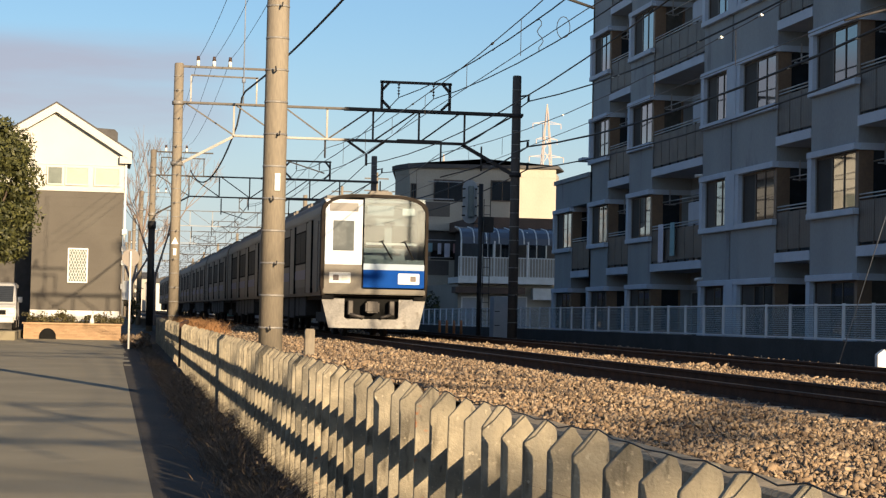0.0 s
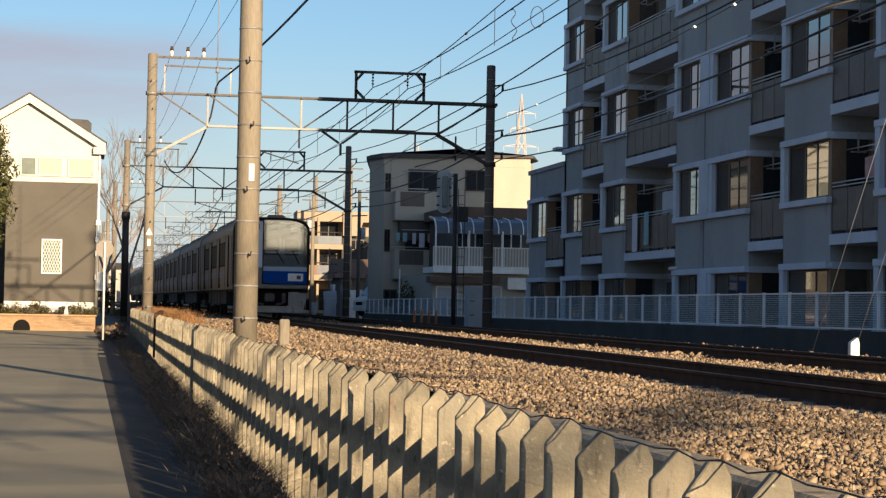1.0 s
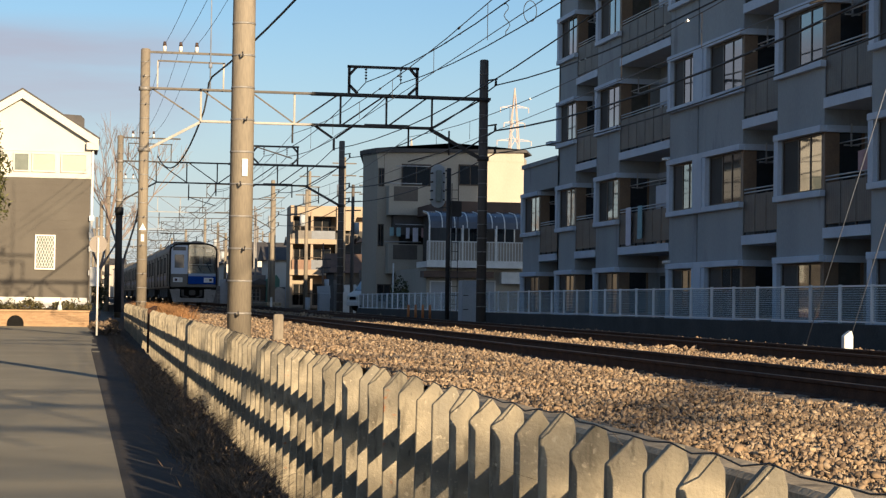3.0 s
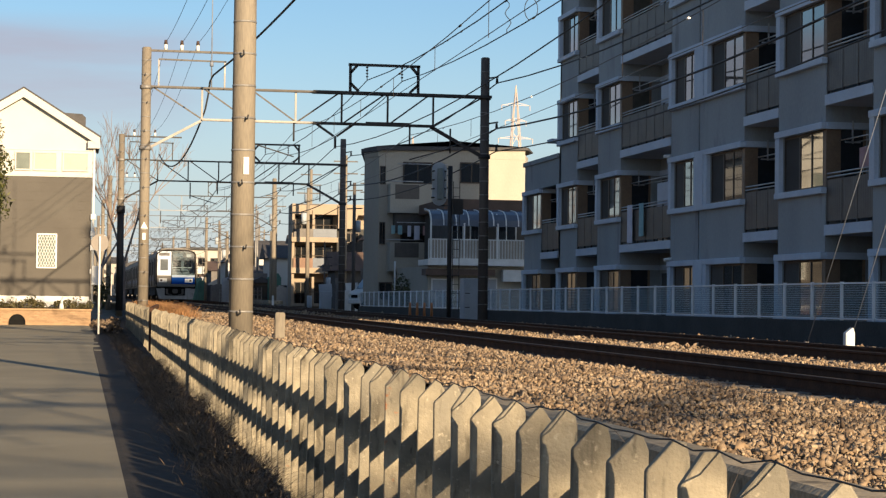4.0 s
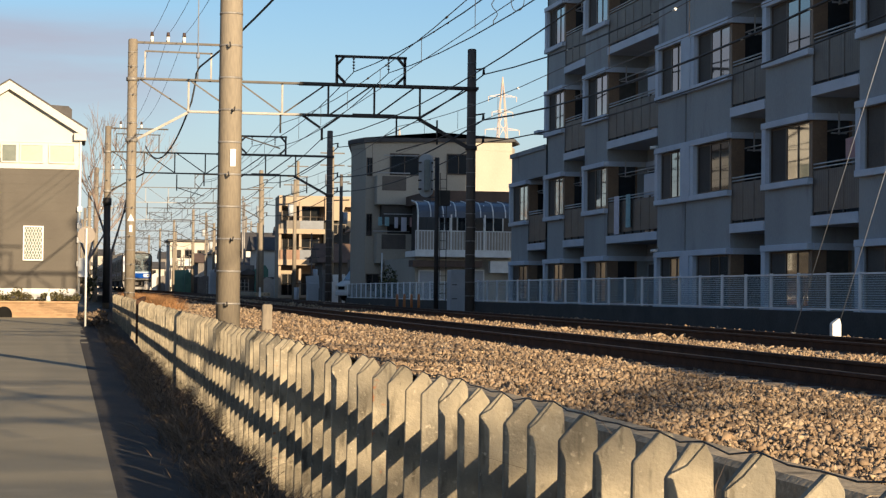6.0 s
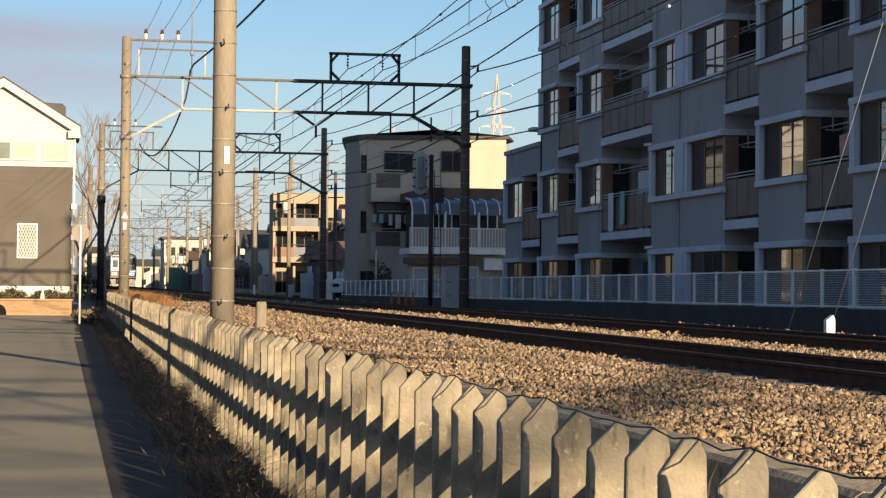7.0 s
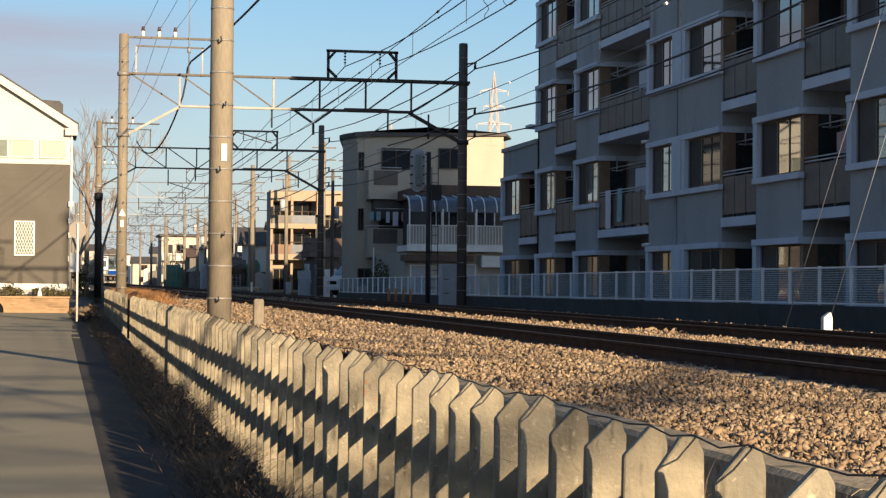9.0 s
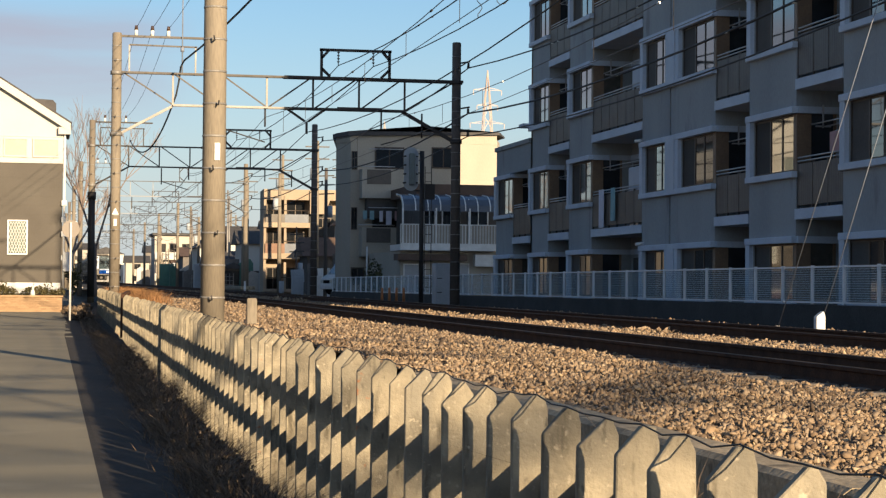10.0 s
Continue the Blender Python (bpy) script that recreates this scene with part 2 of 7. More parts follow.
def veil(name, colour, cover):
    """A fine net or film: partly see-through."""
    m = bpy.data.materials.new(name)
    m.use_nodes = True
    n, l = m.node_tree.nodes, m.node_tree.links
    n.remove(n["Principled BSDF"])
    t, g, x = n.new("ShaderNodeBsdfTransparent"), n.new("ShaderNodeBsdfDiffuse"), n.new("ShaderNodeMixShader")
    g.inputs["Color"].default_value = (*colour, 1)
    x.inputs["Fac"].default_value = cover
    l.new(t.outputs[0], x.inputs[1])
    l.new(g.outputs[0], x.inputs[2])
    l.new(x.outputs[0], n["Material Output"].inputs["Surface"])
    return m


FROSTED = veil("fence_film", (0.34, 0.46, 0.50), 0.22)


def glow(name, colour, strength):
    m = surface(name, colour, colour, 0.4, bump=0)
    b = m.node_tree.nodes["Principled BSDF"]
    b.inputs["Emission Color"].default_value, b.inputs["Emission Strength"].default_value = (*colour, 1), strength
    return m


ASPHALT = surface("asphalt", (0.27, 0.236, 0.164), (0.206, 0.181, 0.126), 0.97, scale=0.5, fine=90, bump=0.3, stain=(0.295, 0.258, 0.18), stain_at=0.6)
SHADED_SOIL = surface("soil", (0.0315, 0.0231, 0.0175), (0.0126, 0.0098, 0.0077), 0.95, scale=2.5, fine=30, bump=0.6)
FIELD = surface("far_ground", (0.14, 0.12, 0.09), (0.07, 0.07, 0.05), 0.95, scale=0.05, fine=1.5, bump=0.2)
PICKET = weathered("old_concrete", (0.34, 0.295, 0.214), (0.24, 0.209, 0.155))
MOSSY = surface("weathered_concrete", (0.461, 0.365, 0.239), (0.237, 0.19, 0.124), 0.95, scale=2.0, fine=35, bump=0.4, stain=(0.126, 0.101, 0.0648), stain_at=0.56)
POLE = surface("pole_concrete", (0.262, 0.222, 0.168), (0.172, 0.146, 0.114), 0.85, scale=1.6, fine=50, bump=0.12, streak=0.15, stain=(0.126, 0.11, 0.0963), stain_at=0.6)
# Bed far darker than the stones: shade in the gaps is put into its colour.
BALLAST_BED = surface("ballast_bed", (0.04, 0.03, 0.022), (0.012, 0.0096, 0.0072), 0.95, scale=9, fine=28, bump=1.0)
STONE = islands("ballast_stone", (0.0922, 0.0628, 0.0429), (0.473, 0.346, 0.216), 0.95, ((0.2, (0.184, 0.126, 0.0791)), (0.5, (0.33, 0.227, 0.135)), (0.8, (0.262, 0.2, 0.141))))
RUST = surface("rail_rust", (0.10, 0.055, 0.036), (0.055, 0.032, 0.023), 0.85, scale=4, fine=50, bump=0.2, spec=0.1)
RAIL_HEAD = surface("worn_rail_head", (0.0585, 0.0403, 0.0299), (0.0364, 0.026, 0.0195), 0.7, 0.0, scale=2, fine=30, bump=0.03, spec=0.3)
SLEEPER = surface("sleeper_concrete", (0.2, 0.168, 0.136), (0.104, 0.084, 0.068), 0.95, scale=5, fine=40, bump=0.3)
STEEL = surface("galvanised_steel", (0.328, 0.312, 0.289), (0.211, 0.195, 0.179), 0.6, 0.35, scale=2, fine=30, bump=0.05)
DARK_STEEL = surface("dark_steel_and_shade", (0.055, 0.05, 0.048), (0.035, 0.032, 0.03), 0.65, 0.2, scale=2, fine=30, bump=0.05)
GUY = surface("guy_strand", (0.24, 0.27, 0.33), (0.2, 0.22, 0.27), 0.8, bump=0)
BEAM_GREY = surface("weathered_beam", (0.15, 0.135, 0.12), (0.10, 0.09, 0.082), 0.75, 0.1, scale=2, fine=30, bump=0.05)
CABLE = surface("cable_black", (0.03, 0.03, 0.03), (0.02, 0.02, 0.02), 0.7, bump=0)
COPPER = surface("contact_wire", (0.12, 0.10, 0.085), (0.07, 0.06, 0.05), 0.5, 0.5, bump=0)
PORCELAIN = surface("porcelain", (0.82, 0.82, 0.78), (0.7, 0.7, 0.66), 0.25, bump=0)
BROWN_CAP = surface("brown_insulator", (0.10, 0.06, 0.045), (0.06, 0.04, 0.03), 0.3, bump=0)
WHITE_PLATE = surface("white_plate", (0.779, 0.779, 0.76), (0.646, 0.646, 0.617), 0.6, scale=4, fine=40, bump=0.05)
WALL_GREY = surface("grey_render", (0.345, 0.372, 0.382), (0.265, 0.288, 0.30), 0.9, scale=0.7, fine=30, bump=0.2, streak=0.3, stain=(0.22, 0.23, 0.24), stain_at=0.6)
TRIM_BLUE = surface("pale_blue_trim", (0.545, 0.62, 0.71), (0.45, 0.52, 0.61), 0.75, scale=1.2, fine=25, bump=0.08)
RAILING_BROWN = surface("bronze_railing", (0.13, 0.115, 0.10), (0.085, 0.075, 0.068), 0.55, 0.2, scale=2, fine=25, bump=0.05)
SASH = surface("bronze_sash", (0.085, 0.062, 0.045), (0.055, 0.042, 0.032), 0.5, 0.2, bump=0)
ALU = surface("aluminium", (0.55, 0.55, 0.55), (0.42, 0.42, 0.42), 0.42, 0.6, bump=0.02)
PANE = pane_material("window_pane", (0.035, 0.04, 0.045), (0.13, 0.12, 0.10), 0.42)
PANE_DARK = pane_material("dark_pane", (0.02, 0.022, 0.025), (0.06, 0.06, 0.06), 0.3)
PANE_NET = pane_material("net_curtain_pane", (0.07, 0.08, 0.085), (0.22, 0.235, 0.24), 0.6)
SCREEN = surface("insect_screen", (0.075, 0.07, 0.062), (0.055, 0.05, 0.045), 0.85, scale=1.5, fine=20, bump=0.05, vary=0.35)
BROWN_POST = surface("brown_corner_post", (0.23, 0.15, 0.09), (0.17, 0.11, 0.07), 0.6, scale=2, fine=20, bump=0.05)
# Shade put into a dark brown tone, for recesses, carport and shaded walls.
SHADE_TONE = surface("shade_tone", (0.10, 0.09, 0.08), (0.06, 0.055, 0.05), 0.9, bump=0)
FENCE_WHITE = surface("white_fence_paint", (0.80, 0.82, 0.84), (0.72, 0.74, 0.76), 0.5, scale=3, fine=30, bump=0.03)
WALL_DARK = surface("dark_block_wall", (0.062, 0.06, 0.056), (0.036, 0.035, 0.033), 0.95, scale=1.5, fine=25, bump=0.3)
CREAM = surface("cream_render", (0.442, 0.405, 0.339), (0.368, 0.336, 0.276), 0.9, scale=0.6, fine=25, bump=0.15, streak=0.35)
BEIGE = surface("beige_tile", (0.377, 0.301, 0.222), (0.316, 0.243, 0.172), 0.85, scale=0.8, fine=25, bump=0.15)
ROOF_DARK = surface("dark_roof", (0.085, 0.08, 0.08), (0.05, 0.048, 0.048), 0.8, scale=1.5, fine=25, bump=0.25)
ROOF_BROWN = surface("brown_roof", (0.15, 0.095, 0.07), (0.09, 0.06, 0.045), 0.85, scale=1.5, fine=25, bump=0.25)
HOUSE_WHITE = surface("white_siding", (0.593, 0.578, 0.526), (0.534, 0.519, 0.474), 0.8, scale=0.8, fine=30, bump=0.05)
HOUSE_GREY = surface("taupe_siding", (0.112, 0.101, 0.086), (0.092, 0.082, 0.070), 0.85, scale=0.8, fine=40, bump=0.2)
BRICK = surface("planter_brick", (0.42, 0.285, 0.17), (0.33, 0.21, 0.12), 0.9, scale=2, fine=30, bump=0.2, vary=0.15)
LEAF = islands("evergreen_leaf", (0.020, 0.026, 0.008), (0.105, 0.105, 0.028), 0.6)
SHRUB = islands("shrub_leaf", (0.048, 0.044, 0.016), (0.136, 0.112, 0.048), 0.7)
DRY = islands("dry_weed", (0.06, 0.042, 0.028), (0.23, 0.165, 0.11), 0.9)
STRAW = islands("orange_straw", (0.221, 0.103, 0.0396), (0.401, 0.22, 0.095), 0.9)
BARK = surface("bark", (0.12, 0.09, 0.07), (0.06, 0.045, 0.035), 0.95, scale=4, fine=30, bump=0.5)
STAINLESS = surface("stainless_panel", (0.162, 0.147, 0.128), (0.125, 0.114, 0.1), 0.55, 0.4, scale=1.0, fine=12, bump=0.03, streak=0.2)
FACE_WHITE = surface("silver_white_paint", (0.60, 0.65, 0.73), (0.55, 0.60, 0.67), 0.6, 0.0, scale=1.5, fine=20, bump=0.01, spec=0.25)
FACE_BEIGE = surface("dull_silver_paint", (0.20, 0.185, 0.16), (0.165, 0.15, 0.13), 0.7, 0.05, scale=2, fine=20, bump=0.02, spec=0.2)
BLUE = surface("blue_band", (0.006, 0.06, 0.30), (0.005, 0.052, 0.26), 0.8, spec=0.08, bump=0)
SIDE_BLUE = surface("faded_blue_band", (0.065, 0.0845, 0.195), (0.052, 0.065, 0.163), 0.45, 0.3, bump=0)
TRAIN_ROOF = surface("train_roof", (0.225, 0.204, 0.178), (0.153, 0.138, 0.122), 0.85, scale=1.5, fine=20, bump=0.1)
RUBBER = surface("black_rubber", (0.014, 0.014, 0.014), (0.01, 0.01, 0.01), 0.9, bump=0, spec=0.05)
UNDER = surface("underframe_grime", (0.05, 0.042, 0.036), (0.028, 0.024, 0.02), 0.85, scale=3, fine=20, bump=0.2)
WINDSHIELD = clear_glass("windshield_glass", (0.86, 0.92, 0.94), 0.22)
TRAIN_PANE = surface("train_pane", (0.0225, 0.0225, 0.0225), (0.015, 0.015, 0.015), 0.6, spec=0.08, bump=0)
CAB = surface("cab_interior", (0.27, 0.30, 0.32), (0.22, 0.25, 0.265), 0.8, bump=0)
LAMP_OFF = surface("lamp_lens", (0.75, 0.74, 0.66), (0.65, 0.64, 0.58), 0.15, bump=0)
RED_LENS = surface("red_tail_lens", (0.05, 0.018, 0.016), (0.03, 0.012, 0.012), 0.3, bump=0)
CLOTH_PALE = surface("pale_cloth", (0.66, 0.66, 0.74), (0.56, 0.56, 0.64), 0.95, scale=5, bump=0.1)
CLOTH_TEAL = surface("teal_cloth", (0.30, 0.48, 0.52), (0.22, 0.38, 0.42), 0.95, scale=5, bump=0.1)
CLOTH_PINK = surface("pink_cloth", (0.52, 0.34, 0.34), (0.42, 0.26, 0.26), 0.95, scale=5, bump=0.1)
CAR_PAINT = surface("pale_silver_paint", (0.62, 0.61, 0.58), (0.56, 0.55, 0.52), 0.3, 0.3, bump=0)
CAR_GLASS = pane_material("car_glass", (0.03, 0.035, 0.04), (0.04, 0.045, 0.05), 0.5)
CANOPY = surface("smoked_canopy", (0.12, 0.14, 0.175), (0.09, 0.105, 0.135), 0.25, bump=0)
GREEN_NET = surface("green_net", (0.10, 0.22, 0.17), (0.07, 0.16, 0.12), 0.85, scale=2, fine=12, bump=0.1)
ORANGE = surface("orange_plastic", (0.55, 0.20, 0.06), (0.42, 0.14, 0.04), 0.6, bump=0)
STUCCO_FAR = surface("pale_far_wall", (0.464, 0.424, 0.368), (0.36, 0.328, 0.288), 0.9, scale=0.5, fine=8, bump=0.05, vary=0.2)
PYLON = surface("pylon_steel", (0.624, 0.496, 0.416), (0.56, 0.44, 0.368), 0.7, 0.1, bump=0)


# ---- ground, road, railway bed ----
def strip(name, xs, zs, y0, y1, step, material, label, tilt=grade, kind="structure", wob=0.0, ease=None):
    """A long ribbon with the cross profile (xs, zs), along the railway."""
    ny = int((y1 - y0) / step) + 1
    verts, faces = [], []
    for j in range(ny + 1):
        y = y0 + (y1 - y0) * j / ny
        for x, z in zip(xs, zs):
            k = 1.0 if ease is None else min(1.0, max(0.0, (x - ease[0]) / (ease[1] - ease[0])))
            verts.append((x, y, z + k * tilt(y) + (k if x > 0.62 else 0.0) * wob * noise.noise((x * 0.8, y * 0.5, 3.0))))
    n = len(xs)
    for j in range(ny):
        for i in range(n - 1):
            a = j * n + i
            faces.append((a, a + 1, a + n + 1, a + n))
    return tagged(new(name, mesh_of(name, verts, faces, material)), label, "", "", kind)


def build_ground():
    ys = (-400, -60, 0, 120, 400, 1500)
    xs = (-1500, -200, -8, 0.8, 30, 200, 1500)
    verts = [(x, y, (0.0018 * min(max(y, 0), 120) - 0.06 if x < 1 else grade(max(min(y, 400), -60)) - 0.35)) for y in ys for x in xs]
    faces = []
    for j in range(len(ys) - 1):
        for i in range(len(xs) - 1):
            a = j * len(xs) + i
            faces.append((a, a + 1, a + len(xs) + 1, a + len(xs)))
    tagged(new("ground", mesh_of("ground", verts, faces, FIELD)), "dull brown open ground reaching to the horizon", kind="structure")
    strip("road", (-9.0, -4, -1, 0.2, 0.62), (-0.02, 0.0, 0.0, 0.0, -0.01), -60, 86.6, 4, ASPHALT, "worn grey asphalt lane beside the railway", tilt=lambda y: 0.0023 * max(y, 0))
    # Starts over the asphalt, extra dark: the fence's shade put into the soil.
    strip("verge", (0.30, 0.42, 0.9, 1.15, 1.4, 1.68, 1.78, 2.05, 2.6), (-0.012, 0.012, -0.015, -0.06, -0.11, -0.11, 0.0, 0.14, 0.42), -30, 110, 0.5, SHADED_SOIL, "narrow verge of soil and weeds, its tone deepened for fence shade", wob=0.04, ease=(-1.6, 1.5))
    strip("ballast_bed", (2.75, 3.2, 4.5, 5.6, 6.0, 8.2, 8.7, 9.4, 11.8, 12.6, 14.3),
          (0.71, 0.70, 0.66, 0.605, 0.575, 0.60, 0.615, 0.58, 0.60, 0.59, 0.50), -30, 420, 0.8, BALLAST_BED,
          "brown gravel bed under both tracks", wob=0.03)


def stones():
    """Crushed stone lying loose on the bed, thinner with distance."""
    rng = np.random.default_rng(5)
    shapes = []
    for _ in range(24):
        p = rng.normal(0, 1, (9, 3))
        p = p / np.linalg.norm(p, axis=1)[:, None] * rng.uniform(0.7, 1.3, (9, 1)) * rng.uniform(0.5, 1.3, 3)
        hull = bmesh.new()
        for c in p:
            hull.verts.new(c)
        out = bmesh.ops.convex_hull(hull, input=list(hull.verts))
        bmesh.ops.delete(hull, geom=[v for v in set(out["geom_interior"]) | set(out["geom_unused"]) if isinstance(v, bmesh.types.BMVert)], context="VERTS")
        bmesh.ops.triangulate(hull, faces=list(hull.faces))
        hull.verts.index_update()
        shapes.append((np.array([v.co[:] for v in hull.verts]), np.array([[v.index for v in f.verts] for f in hull.faces])))
        hull.free()
    zx, zz = (2.75, 3.2, 4.5, 5.6, 6.0, 8.2, 8.7, 9.4, 11.8, 12.6, 14.3), (0.71, 0.70, 0.66, 0.605, 0.575, 0.60, 0.615, 0.58, 0.60, 0.59, 0.50)
    bands = ((5.5, 12, 980, 2.78, 6.2, 0.0165), (12, 20, 640, 2.78, 6.2, 0.0195), (20, 32, 400, 2.78, 6.2, 0.0265), (32, 48, 200, 2.78, 6.2, 0.032), (48, 75, 80, 2.78, 6.2, 0.042),
             (14, 30, 330, 7.3, 10.3, 0.024), (30, 70, 110, 7.3, 10.3, 0.034), (22, 60, 100, 11.3, 13.8, 0.034), (75, 130, 26, 2.8, 12.5, 0.05))
    all_v, all_f, count = [], [], 0
    for y0, y1, density, x0, x1, r in bands:
        n = int((y1 - y0) * (x1 - x0) * density)
        x, y = rng.uniform(x0, x1, n), rng.uniform(y0, y1, n)
        keep = (np.hypot(x - 2.25, y - 27.4) > 0.2) & (np.abs(x - 6.27) > 0.09) & (np.abs(x - 7.34) > 0.09) & (np.abs(x - 10.07) > 0.09) & (np.abs(x - 11.13) > 0.09)
        for px, py in zip(x[keep], y[keep]):
            k = r * rng.uniform(0.65, 1.45)
            a, c = rng.uniform(0, 6.28), rng.uniform(-0.8, 0.8)
            ca, sa, cc, sc = math.cos(a), math.sin(a), math.cos(c), math.sin(c)
            m = np.array([[ca, -sa, 0], [sa, ca, 0], [0, 0, 1]]) @ np.array([[1, 0, 0], [0, cc, -sc], [0, sc, cc]])
            z = np.interp(px, zx, zz) + 0.003 * py + 0.03 * noise.noise((px * 0.8, py * 0.5, 3.0)) + k * rng.uniform(-0.9, 1.25)
            vs, fs = shapes[rng.integers(24)]
            all_v.append(vs @ m.T * k + (px, py, z))
            all_f.append(fs + count)
            count += len(vs)
    v, f = np.concatenate(all_v), np.concatenate(all_f)
    data = bpy.data.meshes.new("ballast_stones")
    data.vertices.add(len(v))
    data.vertices.foreach_set("co", v.ravel())
    data.loops.add(f.size)
    data.loops.foreach_set("vertex_index", f.ravel().astype(np.int32))
    data.polygons.add(len(f))
    data.polygons.foreach_set("loop_start", np.arange(0, f.size, 3, dtype=np.int32))
    data.update(calc_edges=True)
    data.materials.append(STONE)
    tagged(new("ballast_stones", data), "loose tan and brown crushed stones beside the rails", "ballast", "", "stuff")


def build_tracks():
    outline = ((-0.065, 0), (0.065, 0), (0.065, 0.012), (0.012, 0.03), (0.010, 0.112), (0.033, 0.122), (0.033, 0.148), (-0.033, 0.148), (-0.033, 0.122), (-0.010, 0.112), (-0.012, 0.03), (-0.065, 0.012))
    for cx, side in ((6.80, "near"), (10.60, "far")):
        track = thing("railway_track", "pair of rusty brown rails on concrete sleepers", "railway track", "tracks", kind="structure")
        for dx in (-0.535, 0.535):
            y0, y1, top = -30.0, 420.0, 0.75
            bm = bm_new()
            prism(bm, outline, lambda u, v: (cx + dx + u, y0, top - 0.15 + v + grade(y0)), lambda u, v: (cx + dx + u, y1, top - 0.15 + v + grade(y1)))
            part("rail", bm, RUST, track)
            bm = bm_new()
            prism(bm, ((-0.03, 0), (0.03, 0), (0.026, 0.004), (-0.026, 0.004)), lambda u, v: (cx + dx + u, y0, top - 0.001 + v + grade(y0)), lambda u, v: (cx + dx + u, y1, top - 0.001 + v + grade(y1)))
            part("running_surface", bm, RAIL_HEAD, track, "polished steel running surface")
        bm = bm_new()
        box(bm, -0.98, 0.98, -0.12, 0.12, -0.12, 0.0)
        soften(bm, 0.02)
        data = to_mesh("sleeper", bm, SLEEPER)
        for k in range(150):
            y = 8 + k * 0.62
            share("sleeper", data, track, pose(cx, y, 0.612 + grade(y)))


# ---- the picket fence and its kerb ----
def build_fence():
    fence = thing("picket_fence", "weathered concrete picket fence with pointed tops, two rails and a wire", "fence")
    rng = random.Random(3)
    kinds = []
    for k in range(12):
        w, d, h = (0.118, 0.056, 1.02) if k < 6 else (0.124, 0.036, 1.02)
        cut = 0.07 + 0.02 * rng.random()
        flat = 0.006 + 0.014 * rng.random()
        lean = 0.15 + 0.1 * rng.random()
        mid = w * lean
        outline = ((-w / 2, -0.26), (w / 2, -0.26), (w / 2 - 0.004 * rng.random(), h - 0.03 - 0.02 * rng.random()), (mid + flat, h - 0.002 * rng.random()), (mid - flat, h), (-w / 2, h - cut))
        bm = bm_new()
        prism(bm, outline, lambda u, v: (u, -d / 2, v), lambda u, v: (u, d / 2, v))
        soften(bm, 0.004)
        kinds.append(to_mesh("picket", bm, PICKET))
    y, tops = 2.37, []
    while y < 78:
        if abs(y - 47.0) > 0.3:
            x = (1.531 if y >= 11 else 1.539) + 0.0055 * y + rng.uniform(-0.0015, 0.0015)
            drop = rng.uniform(-0.015, 0.012)
            m = pose(x, y, grade(y) + drop, rng.uniform(-0.8, 0.8), rng.uniform(-0.9, 0.9), -3 + rng.uniform(-1.5, 1.5))
            tops.append((x + 0.022, y, 1.023 + grade(y) + drop))
            share("picket", kinds[rng.randrange(6) + (6 if y < 11 else 0)], fence, m)
        y += (0.398 if y < 7.6 else 0.475 if y < 11 else 0.505) + rng.uniform(-0.01, 0.01)
    for z in (0.725, 0.392):
        for y0, y1 in ((1.8, 46.7), (47.3, 78)):
            bm = bm_new()
            prism(bm, ((0.0, -0.06), (0.05, -0.06), (0.05, 0.06), (0.0, 0.06)), lambda u, v: (1.593 + 0.0055 * y0 + u, y0, z + v + grade(y0)),
                  lambda u, v: (1.593 + 0.0055 * y1 + u, y1, z + v + grade(y1)))
            part("rail", bm, PICKET, fence, "long concrete rail behind the pickets")
    # end post of the far stretch
    bm = bm_new()
    bar(bm, (1.74, 47.0, 0.0 + grade(47)), (1.74, 47.0, 1.02 + grade(47)), 0.10, 0.10)
    bar(bm, (1.74, 47.0, 1.0 + grade(47)), (1.9, 47.4, 1.08 + grade(47)), 0.09, 0.09)
    part("post", bm, RUST, fence, "dark rusty angle post in the gap")
    # slack wire over the tops
    bm = bm_new()
    pts = []
    for p, q in zip(tops, tops[1:]):
        if p[1] < 34:
            pts += [p, (p[0] * 0.5 + q[0] * 0.5, p[1] * 0.5 + q[1] * 0.5, p[2] * 0.5 + q[2] * 0.5 - rng.uniform(0.006, 0.022))]
    wire_mesh(bm, pts, 0.0026, 5)
    part("wire", bm, CABLE, fence, "thin dark wire along the picket tops")
    # concrete edge beam that holds the gravel
    bm = bm_new()
    for y0 in np.arange(-2, 76, 4.0):
        dx = rng.uniform(-0.012, 0.012)
        y1 = y0 + 3.985
        low = 0.22 if y0 < 13 else 0.10
        prism(bm, ((0, 0), (0.17, 0), (0.17, 0.5), (0.15, 0.52), (0.02, 0.52), (0, 0.5)),
              lambda u, v: (2.55 + dx + u * 1.5, y0, low + v + grade(y0)), lambda u, v: (2.55 + dx + u * 1.5, y1, low + v + grade(y1)))
    solid("edge_beam", bm, MOSSY, "mossy concrete edge beam holding back the gravel", kind="structure")


